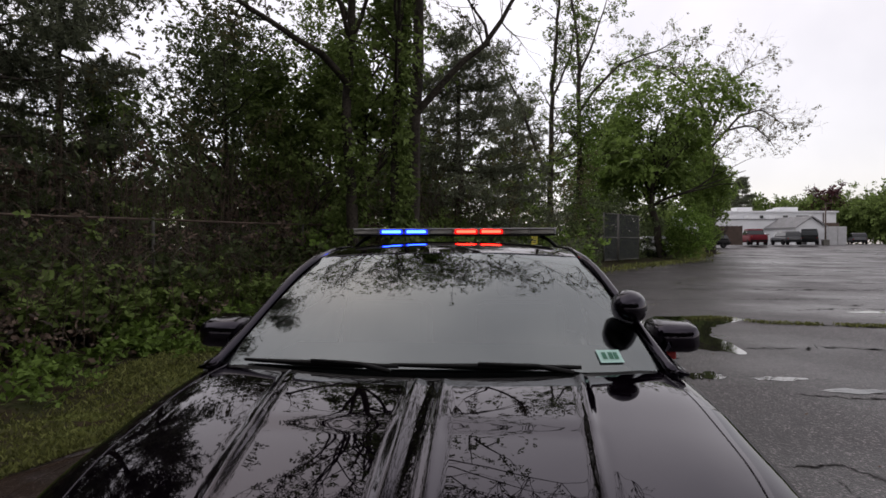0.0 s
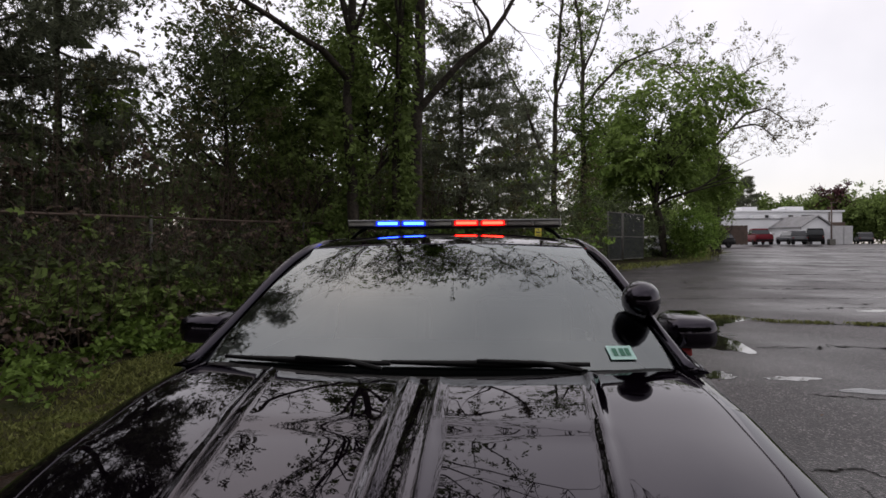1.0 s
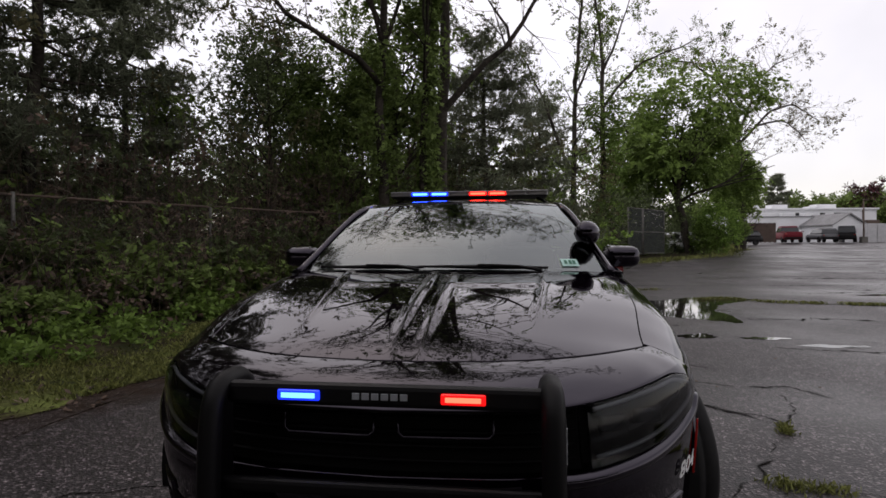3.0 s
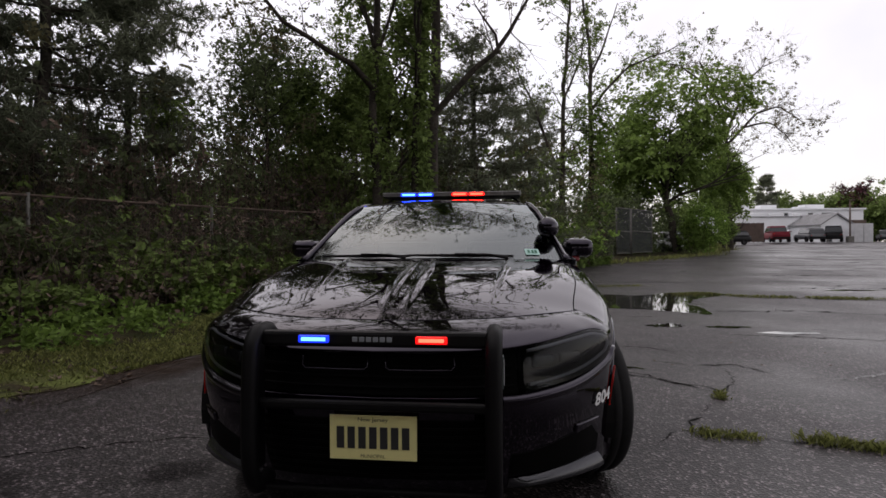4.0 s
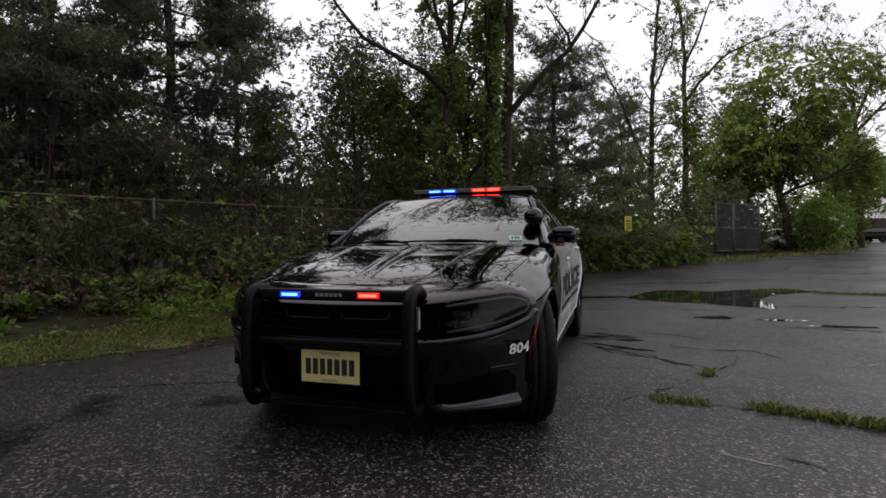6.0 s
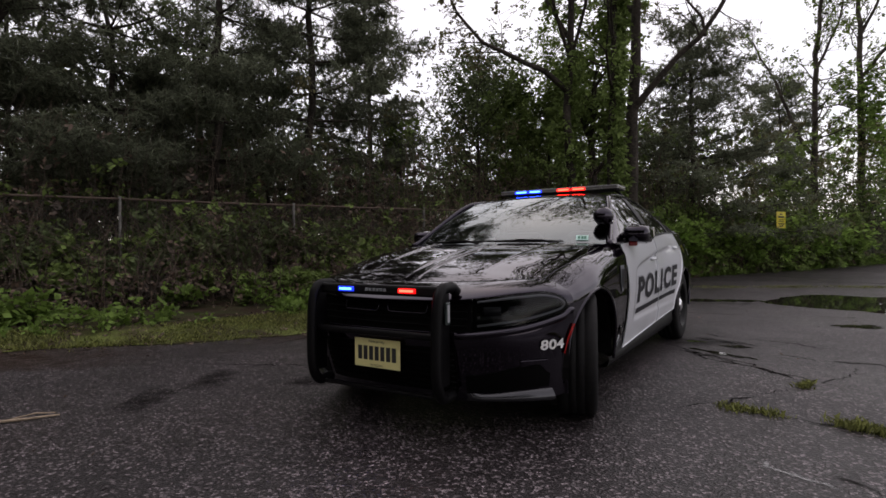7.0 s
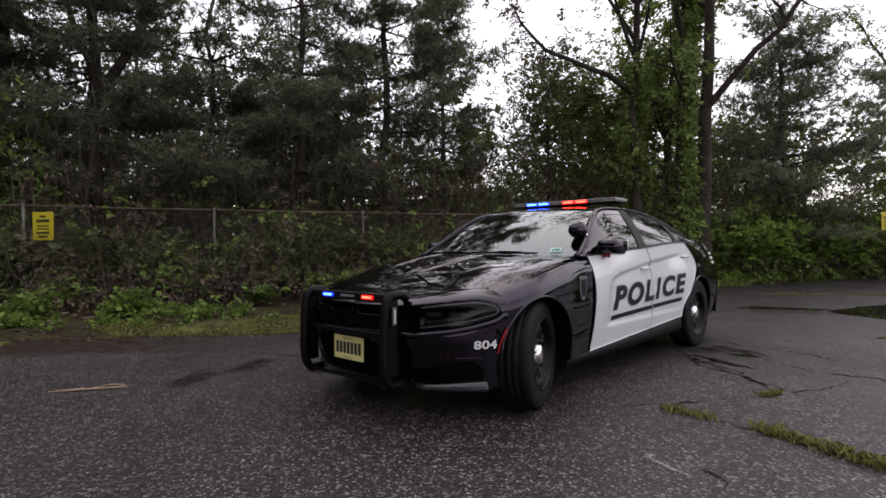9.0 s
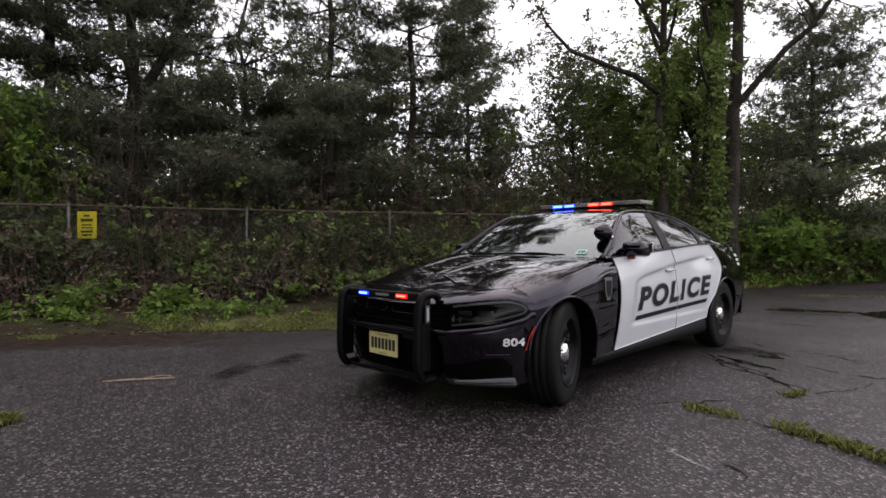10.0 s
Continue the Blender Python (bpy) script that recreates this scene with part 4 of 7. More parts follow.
full_crown((11.35, 33.7, 0.6), 11.2, 5.2, 3.3, 41, 0.24, "full round bright green maple by the lot", LEAF_MAPLE, 1150, 22, 0.27, (-0.9, 0.3), 0.95)
full_crown((15.9, 38.4, 0.6), 8.0, 2.2, 0.5, 45, 0.12, "leafy green tree beside the maple", LEAF_MAPLE, 430, 24, 0.19)
full_crown((23.0, 58.0, 1.0), 12.0, 3.1, 2.4, 58, 0.2, "spreading green tree at the far end of the verge", LEAF_MAPLE, 480, 24, 0.30)
full_crown((4.2, 21.0, 0.3), 8.5, 1.1, 0.8, 46, 0.08, "slender young tree with fresh green leaves", LEAF_BRIGHT, 230, 22, 0.13)
for at, h, seed_ in (((-6.0, 14.8, 0.1), 5.4, 51), ((-4.9, 16.6, 0.1), 6.8, 52)):
    broadleaf(at, h, (0, 0), seed_, 0.10, "leafy young tree in the woods behind the fence", LEAF_MID, 6000, 0.15, fork=0.15, limb=0.30, levels=2, crown=0.6)
for at, h, seed_ in (((-10.8, 7.6, 0.1), 6.5, 55), ((-12.2, 5.0, 0.1), 6.0, 56), ((-13.4, 7.0, 0.1), 6.5, 57)):
    broadleaf(at, h, (0, 0), seed_, 0.09, "leafy young tree in the woods behind the fence", LEAF_DARK, 5000, 0.14, fork=0.12, limb=0.30, levels=2, crown=0.6)
broadleaf((-7.0, 13.6, 0.1), 6.5, (0.05, 0), 47, 0.11, "dark leafy tree behind the fence", LEAF_DARK, 9000, 0.13, fork=0.15, limb=0.32, levels=2, crown=0.55)
full_crown((-2.9, 12.6, 0.1), 9.4, 1.75, 3.0, 48, 0.14, "tall leafy bright green tree behind the fence", LEAF_MID, 430, 26, 0.14)
full_crown((-4.4, 11.6, 0.1), 6.6, 1.6, 1.2, 50, 0.10, "leafy tree crowding the fence", LEAF_MID, 420, 24, 0.13)
full_crown((-2.2, 18.6, 0.2), 6.4, 2.2, 1.0, 49, 0.14, "dark leafy tree behind the fence", LEAF_MID, 300, 26, 0.15)


def bush(at, radius, height, seed, mat, label, leaves=5000, size=0.12):
    rng = np.random.default_rng(seed)
    t = thing("bush", at, label, "bush")
    out, tips = [], []
    for _ in range(9):
        side = rng.normal(size=3)
        side[2] = abs(side[2]) + 0.8
        grow(rng, (0, 0, 0), side / np.linalg.norm(side), height * 0.55, 0.02, 1, out, tips)
    limbs("stems", out, TWIG, t)
    q = rng.normal(size=(leaves, 3))
    q /= np.linalg.norm(q, axis=1, keepdims=True)
    q *= (rng.uniform(0.2, 1, leaves) ** 0.4 * (1 + 0.25 * np.sin(q[:, 0] * 7) * np.cos(q[:, 1] * 6)))[:, None]
    spot = q * np.array([radius, radius, height * 0.5]) + np.array([0, 0, height * 0.5])
    leaves_mesh("foliage", spot, size, rng, mat, t)
    return t


full_crown((8.0, 36.5, 0.6), 7.0, 2.6, 1.4, 42, 0.14, "dark leafy tree behind the gate", LEAF_MAPLE, 420, 26, 0.2)
bush((12.9, 33.6, 0.62), 1.35, 3.1, 51, LEAF_VINE, "round bright green bush beside the maple", 9000, 0.13)
bush((11.95, 33.1, 0.6), 0.85, 1.9, 59, LEAF_BRIGHT, "low green bush under the maple", 3500, 0.13)

# overhanging boughs above the car, from the tree at the fence
rng = np.random.default_rng(91)
over = thing("overhanging_bough", (-3.1, 10.7, 8.0), "long drooping leafy bough reaching out above the car", "tree")
out, tips = [], []
for tx, ty, tz in ((-1.6, -3.2, 0.2), (-0.6, -3.7, 0.4), (0.5, -3.4, 0.5), (1.4, -4.0, 0.4), (2.3, -3.5, 0.8), (3.2, -4.1, 0.5), (4.1, -3.4, 0.6), (5.0, -3.9, 0.5), (6.0, -3.5, 0.6), (7.0, -3.3, 0.3)):
    p, goal = np.zeros(3), np.array([tx, ty, tz])
    for i in range(8):
        q = goal * (i + 1) / 8 + np.array([0, 0, 0.5 * math.sin(math.pi * (i + 1) / 8)]) + rng.normal(size=3) * 0.08
        out.append((p, q, 0.035 * (1 - i / 9), 0.035 * (1 - (i + 1) / 9)))
        p = q
        if i > 3:
            for _ in range(4):
                d = np.array([rng.normal() * 0.30, -1.0, rng.normal() * 0.12])
                grow(rng, q, d / np.linalg.norm(d), rng.uniform(0.7, 1.5), 0.012, 1, out, tips, spread=0.45, rise=-0.05, kids=(1, 3), pieces=4, wobble=0.12)
limbs("limb", out, BARK, over)
tips = np.array(tips)
k = rng.integers(0, len(tips), 3000)
leaves_mesh("foliage", tips[k] + rng.normal(size=(3000, 3)) * 0.05, 0.13, rng, LEAF_DARK, over, droop=0.3, slim=0.36, spray=3)


# ---- police car ----
PAINT = material("black_wet_paint", (0.0016, 0.0007, 0.0018), 0.015, spec=0.55)
PAINT.node_tree.nodes["Principled BSDF"].inputs["Specular Tint"].default_value = (0.88, 0.81, 1.0, 1.0)
WHITE = material("white_gloss_paint", (0.68, 0.695, 0.735), 0.3, coat=0.8, var=0.04, var_scale=3)
PLASTIC = material("black_plastic", (0.0025, 0.0022, 0.0027), 0.5, spec=0.18, grain=0.2, grain_scale=90)
RUBBER = material("tyre_rubber", (0.008, 0.0075, 0.008), 0.7, spec=0.2, grain=0.3, grain_scale=40)
STEEL_BLACK = material("black_powder_coat", (0.002, 0.0017, 0.0022), 0.4, spec=0.2, bump=0.1, bump_scale=300)
PUSH_RUBBER = material("push_bumper_rubber", (0.002, 0.0017, 0.0022), 0.5, spec=0.16, grain=0.2, grain_scale=60)
# the lip is black; its silver reflection is put into this grey
CHIN_SHEEN = material("black_lip_painted_sheen", (0.046, 0.046, 0.052), 0.22, metal=0.6, coat=0.3)
# blacker than PLASTIC: recess shade of grille, intakes and lamps is in the colour
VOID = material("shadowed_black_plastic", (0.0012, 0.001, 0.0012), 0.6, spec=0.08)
CHROME = material("chrome", (0.75, 0.75, 0.77), 0.12, metal=1.0)
DECAL_BLACK = material("black_decal", (0.006, 0.006, 0.010), 0.5, spec=0.25)
DECAL_GREY = material("grey_decal", (0.22, 0.23, 0.25), 0.4)
DECAL_DIM = material("dim_silver_decal", (0.13, 0.135, 0.15), 0.4)
DECAL_WHITE = material("white_decal", (0.75, 0.75, 0.75), 0.4)
RED_REFLECT = material("red_reflector", (0.42, 0.015, 0.012), 0.2, coat=0.5)
GLASS = glass_material("windscreen_glass", (0.36, 0.42, 0.42), 2.3, 0.0, (0.93, 1.0, 1.01))
GLASS_SIDE = glass_material("tinted_side_glass", (0.09, 0.095, 0.095), 1.5)
LENS = glass_material("headlight_lens", (0.46, 0.47, 0.49), 1.28)
INTERIOR = material("dark_cabin", (0.012, 0.012, 0.013), 0.8, grain=0.2)
PLATE = material("pale_yellow_plate", (0.72, 0.66, 0.30), 0.4, var=0.05, var_scale=20)
PLATE_INK = material("plate_ink", (0.02, 0.02, 0.02), 0.5)
BLUE_ON = material("lit_blue_led", (0.02, 0.15, 0.6), 0.3, emit=(0.010, 0.055, 1.0), emit_strength=24.0)
RED_ON = material("lit_red_led", (0.6, 0.03, 0.01), 0.3, emit=(1.0, 0.018, 0.010), emit_strength=22.0)
BLUE_GLOW = material("blue_lens_lit_within", (0.01, 0.05, 0.5), 0.25, coat=0.5, emit=(0.004, 0.03, 1.0), emit_strength=1.6)
RED_GLOW = material("red_lens_lit_within", (0.5, 0.01, 0.01), 0.25, coat=0.5, emit=(1.0, 0.008, 0.008), emit_strength=1.3)
BAR_LID = material("grey_bar_plate", (0.34, 0.34, 0.33), 0.3, coat=0.4, var=0.2, var_scale=8)
LED_OFF = material("clear_led_lens", (0.045, 0.06, 0.058), 0.15, coat=0.5)
BAR_SMOKE = material("smoked_lens", (0.24, 0.23, 0.22), 0.12, coat=0.8)
LED_WHITE_OFF = material("unlit_light_guide", (0.42, 0.42, 0.44), 0.2, coat=0.5)

car = thing("police_car", (0, 0, 0), "black and white police sedan with push bumper and roof light bar", "car")

width = smooth_curve([-0.95, -0.39, -0.2, 0, 0.3, 0.7, 1.6, 2.4, 3.05, 3.6, 4.0], [0.870, 0.888, 0.922, 0.945, 0.940, 0.918, 0.915, 0.925, 0.945, 0.915, 0.84])
crest = smooth_curve([-0.95, -0.70, -0.58, -0.48, -0.3, -0.1, 0.2, 0.48, 0.70], [0.640, 0.735, 0.784, 0.821, 0.869, 0.911, 0.958, 0.990, 1.0])
power = smooth_curve([-0.95, -0.4, -0.15, 0.1, 0.3, 0.70], [2.6, 2.6, 3.2, 4.4, 5.2, 8.0])
hood_edge = smooth_curve([-0.95, -0.32, 0.1, 0.4, 0.72], [0.70, 0.735, 0.79, 0.795, 0.765])
belt_z = smooth_curve([0.55, 1.6, 2.6, 3.3, 4.0], [0.975, 1.03, 1.085, 1.09, 1.05])
belt_x = smooth_curve([0.55, 1.6, 2.6, 3.3, 4.0], [0.865, 0.868, 0.855, 0.83, 0.74])
ZS, SILL, ARCH = 0.66, 0.27, 0.39


def top_z(x, y):
    n, w = power(y), width(y)
    return ZS + (crest(y) - ZS) * (1 - np.clip(np.abs(x) / w, 0, 0.9999) ** n) ** (1 / n)


def bottom_z(y):
    """Lower edge of the side panels: the sill, or the wheel arch."""
    z = np.full_like(np.asarray(y, float), SILL)
    for c in (0.0, 3.052):
        inside = np.abs(y - c) < ARCH
        z = np.where(inside, 0.35 + np.sqrt(np.maximum(ARCH ** 2 - (y - c) ** 2, 0)), z)
    return z


def side_x(y, z):
    w = width(y)
    low = w - (0.028 + 0.037 * step01((y - 0.3) / 0.4)) * np.clip((ZS - z) / (ZS - 0.2), 0, 1) ** 1.6
    high = w - (w - belt_x(y)) * np.clip((z - ZS) / (belt_z(y) - ZS), 0, 1) ** 2
    x = np.where(z < ZS, low, high)
    crease = np.interp(y, [0.90, 1.23, 1.80, 2.50, 2.85], [0.775, 0.849, 0.921, 0.985, 1.0])
    front = 0.92 + 0.12 * np.clip((z - 0.45) / 0.4, 0, 1) ** 2
    scoop = step01((y - front) / 0.14) * step01((crease - z) / 0.035) * step01((z - 0.425) / 0.03) * (1 - step01((y - 2.15) / 0.7))
    return x - 0.028 * scoop * np.clip(1 - (crease - z) / 0.7, 0.45, 1)


def sill_z(y):
    """Lower edge of the white doors, rising to the rear."""
    return SILL + 0.085 * np.clip((np.asarray(y, float) - 0.7) / 1.9, 0, 1)


def sym(name, P, mat, label="", rim=0.008, flip=False, parent=None):
    """A panel and its mirror image on the other side of the car."""
    P = np.asarray(P, float)
    obs = [sheet(name, P, mat, parent or car, label, rim, flip), sheet(name, P * np.array([-1, 1, 1]), mat, parent or car, label, rim, not flip)]
    return obs


# hood with its two shallow scoops and the central rib
HX, HT = np.linspace(-1, 1, 161), np.linspace(0, 1, 60)
front_line = lambda q: -0.58 + 0.09 * q ** 2 + 0.14 * np.abs(q) ** 5
rear_line = lambda q: 0.48 + 0.17 * q ** 2
Q, T = np.meshgrid(HX, HT, indexing="ij")
HY = front_line(Q) + (rear_line(Q) - front_line(Q)) * T
HXX = Q * hood_edge(HY)
ax = np.abs(HXX)
groove = step01((ax - 0.05) / 0.03) * (1 - step01((ax - 0.36 - 0.12 * T) / 0.05)) * step01((HY + 0.45) / 0.6) * (1 - step01((HY - 0.12) / 0.10))
rib = np.exp(-((ax - 0.045) / 0.016) ** 2) * step01((HY + 0.62) / 0.4) * 0.007 + np.exp(-((ax - 0.375 - 0.11 * T) / 0.014) ** 2) * step01((HY + 0.4) / 0.5) * 0.011
sheet("hood", np.stack([HXX, HY, top_z(HXX, HY) - 0.006 * groove + rib], -1), PAINT, car, "wet glossy black bonnet with scooped ridges", rim=0.005)

# front wings
ys = np.unique(np.concatenate([np.linspace(-0.331, 0.70, 46)  , ARCH - 0.02 * np.linspace(0, 1, 8) ** 2]))
rows = []
for y in ys:
    n, w = float(power(y)), float(width(y))
    t0 = math.asin(min((float(hood_edge(y)) + 0.005) / w, 1) ** (n / 2))
    t = np.linspace(t0, math.pi / 2, 60)
    cx, cz = w * np.sin(t) ** (2 / n), ZS + (float(crest(y)) - ZS) * np.maximum(np.cos(t), 0) ** (2 / n)
    zl = np.linspace(ZS, 0.2, 40)[1:]
    cx, cz = np.concatenate([cx, side_x(np.full_like(zl, y), zl)]), np.concatenate([cz, zl])
    zb = max(float(bottom_z(np.array([y]))[0]), 0.25)
    keep = cz > zb
    cx, cz = np.append(cx[keep], np.interp(-zb, -cz, cx)), np.append(cz[keep], zb)
    s = np.concatenate([[0], np.cumsum(np.hypot(np.diff(cx), np.diff(cz)))])
    g = np.linspace(0, s[-1], 40)
    rows.append(np.stack([np.interp(g, s, cx), np.full(40, y), np.interp(g, s, cz)], 1))
sym("front_wing", np.array(rows), PAINT, flip=True, rim=0.006)


def door_panel(front, rear, n=(56, 60)):
    """Side panel between two edges given as functions of height."""
    u, v = np.linspace(0, 1, n[0]), np.linspace(0, 1, n[1])
    rows = []
    for a in u:
        y0 = front(0.6) + (rear(0.6) - front(0.6)) * a
        zb, zt = max(float(sill_z(y0)), float(bottom_z(np.array([y0]))[0])), float(belt_z(y0))
        z = zb + (zt - zb) * v
        y = np.array([front(q) + (rear(q) - front(q)) * a for q in z])
        rows.append(np.stack([side_x(y, z), y, z], 1))
    return np.array(rows)


d_front = lambda z: float(np.interp(z, [0.25, 0.5, 0.8, 0.9, 1.0], [0.722, 0.738, 0.752, 0.735, 0.70]))
d_mid = lambda z: float(np.interp(z, [0.3, 0.85, 1.05], [1.86, 1.86, 1.79]))
arch_front = lambda z: 3.052 - math.sqrt(max(ARCH ** 2 - (z - 0.35) ** 2, 0.0))
d_rear = lambda z: min(2.70 + 0.225 * math.exp(-((z - 0.88) / 0.22) ** 2), arch_front(z) - 0.012 if z < 0.72 else 9.0)
plus = lambda f, g: (lambda z: f(z) + g)
front_doors = sym("front_door", door_panel(plus(d_front, 0.004), plus(d_mid, -0.0012)), WHITE, "white front door", flip=True)
rear_doors = sym("rear_door", door_panel(plus(d_mid, 0.0012), plus(d_rear, -0.003)), WHITE, "white rear door", flip=True)

# rear quarters
rows = []
for a in np.unique(np.concatenate([np.linspace(0, 1, 60), np.linspace(0, 0.2, 20)])):
    zt = float(belt_z(2.75 + 1.03 * a))
    fine = np.linspace(0.28, zt, 400)
    y = np.array([d_rear(q) + 0.003 for q in fine]) * (1 - a) + 3.78 * a
    inside = np.hypot(y - 3.052, fine - 0.35) < ARCH
    zb = float(fine[inside].max()) if inside.any() else 0.28
    z = zb + (zt - zb) * np.linspace(0, 1, 48)
    y = np.array([d_rear(q) + 0.003 for q in z]) * (1 - a) + 3.78 * a
    rows.append(np.stack([side_x(y, z), y, z], 1))
sym("rear_quarter_panel", np.array(rows), PAINT, flip=True, rim=0.0)

# sills
for sg in (1, -1):
    P = [[(sg * xx, yy, zz) for xx, zz in ((0.80, 0.19), (0.862, 0.20), (0.876, 0.235), (0.874, float(sill_z(yy)) - 0.004), (0.84, float(sill_z(yy)) + 0.004))] for yy in np.linspace(0.40, 2.66, 12)]
    sheet("sill", np.array(P), PLASTIC, car, "black sill moulding", 0.0, sg < 0)

# nose: plan outline, swept over height, running into the front wings
SEAM_Y = -0.334
OUT = np.array([(0, -0.832), (0.28, -0.818), (0.48, -0.772), (0.63, -0.698), (0.742, -0.603), (0.822, -0.500), (0.878, -0.403), (0.905, SEAM_Y)])
_s = np.concatenate([[0], np.cumsum(np.linalg.norm(np.diff(OUT, axis=0), axis=1))])
_s /= _s[-1]
out_x, out_y = smooth_curve(_s, OUT[:, 0]), smooth_curve(_s, OUT[:, 1])
inset = smooth_curve([0.17, 0.22, 0.30, 0.42, 0.51, 0.545, 0.58, 0.66, 0.72, 0.78], [0.11, 0.084, 0.056, 0.022, 0.0, 0.002, 0.012, 0.024, 0.040, 0.072])
_zz = np.linspace(0.15, 0.84, 200)
_n, _w = float(power(SEAM_Y)), float(width(SEAM_Y))
_hh = np.clip((_zz - ZS) / (float(crest(SEAM_Y)) - ZS), 0, 0.9999)
_wing = np.where(_zz < ZS, side_x(np.full_like(_zz, SEAM_Y), _zz), _w * (1 - _hh ** _n) ** (1 / _n))
wing_inset = lambda z: 0.905 - np.interp(z, _zz, _wing)


def nose(u, z, lift=0.0):
    """Point of the nose at u (0 middle, 1 wheel arch; minus: other side) and height z; lift moves it outwards."""
    a = np.abs(u)
    e = 1e-3
    tx, ty = out_x(np.minimum(a + e, 1)) - out_x(np.maximum(a - e, 0)), out_y(np.minimum(a + e, 1)) - out_y(np.maximum(a - e, 0))
    L = np.hypot(tx, ty) + 1e-9
    nx, ny = ty / L, -tx / L
    b = step01((a - 0.55) / 0.45)
    d = lift - inset(z) * (1 - b) - wing_inset(z) * b
    ny = ny * (1 - step01((a - 0.8) / 0.2))
    x, y, z = np.sign(u + 1e-12) * (out_x(a) + nx * d), out_y(a) + ny * d, z + 0 * a
    rad = np.maximum(np.hypot(y, z - 0.35), 1e-6)
    k = np.where((rad < ARCH) & (np.abs(x) > 0.6), ARCH / rad, 1.0)
    return np.stack([x, y * k, 0.35 + (z - 0.35) * k], -1)


def nose_patch(name, u0, u1, z0, z1, mat, lift=0.0, nu=40, nz=14, label="", parent=None, rim=0.012, zf=None):
    U, V = np.meshgrid(np.linspace(u0, u1, nu), np.linspace(0, 1, nz), indexing="ij")
    lo, hi = (z0, z1) if zf is None else zf(np.abs(U))
    return sheet(name, nose(U, lo + (hi - lo) * V, lift), mat, parent or car, label, rim, u1 < u0)


LAMP_IN, LAMP_OUT = 0.475, 0.972
lamp_lo = smooth_curve([0.0, 0.44, 0.60, 0.75, 0.87, 0.94, LAMP_OUT, 1.0], [0.553, 0.556, 0.572, 0.594, 0.620, 0.640, 0.664, 0.664])
lamp_hi = smooth_curve([0.0, 0.40, 0.55, 0.70, 0.82, 0.90, 0.945, LAMP_OUT, 1.0], [0.694, 0.702, 0.720, 0.736, 0.742, 0.730, 0.706, 0.668, 0.668])
z_top = smooth_curve([0, 0.4, 0.6, 0.8, 0.9, 1.0], [0.700, 0.710, 0.730, 0.750, 0.752, 0.752])
# upper lip of the nose, from the lamps and the grille up to the bonnet's shut line
rows = []
for u_ in np.concatenate([np.linspace(-1, -0.86, 16), np.linspace(-0.84, 0.84, 71), np.linspace(0.86, 1, 16)]):
    q_ = abs(u_)
    hx = 0.737 * float(np.interp(q_, [0, 0.58, 0.80, 1.0], [0, 0.66, 0.86, 1.0]))
    hy = float(front_line(min(hx / 0.737, 1))) - 0.005
    Hh = np.array([math.copysign(hx, u_), hy, float(top_z(hx, hy))])
    lowest = float(lamp_hi(q_)) + 0.003 - (0.05 * float(step01((q_ - 0.955) / 0.03)))
    zt = float(z_top(q_))
    zc = np.linspace(lowest, zt, 12)
    lower = nose(np.full(12, u_), zc)
    A = lower[-1]
    Cc = A * 0.62 + Hh * 0.38
    Cc[2] = A[2] * 0.25 + Hh[2] * 0.75
    t_ = np.linspace(0, 1, 16)[1:, None]
    upper = (1 - t_) ** 2 * A + 2 * t_ * (1 - t_) * Cc + t_ * t_ * Hh
    zw = np.linspace(zt, Hh[2], 16)[1:]
    wing_row = np.stack([np.sign(u_) * (0.905 - wing_inset(zw)), SEAM_Y + 0 * zw, zw], 1)
    wing_row[:, 0] = np.sign(u_) * np.maximum(np.abs(wing_row[:, 0]), hx)
    k_ = float(step01((q_ - 0.90) / 0.10))
    upper = upper * (1 - k_) + wing_row * k_
    rows.append(np.concatenate([lower, upper]))
sheet("nose_panel", np.array(rows), PAINT, car, "glossy black nose panel", rim=0.005)
bumper = nose_patch("front_bumper", -1, 1, 0.19, 0.56, PAINT, nu=90, nz=24, label="glossy black front bumper", zf=lambda u: (0.185 + 0.03 * step01((u - 0.8) / 0.2), lamp_lo(u) - 0.006))
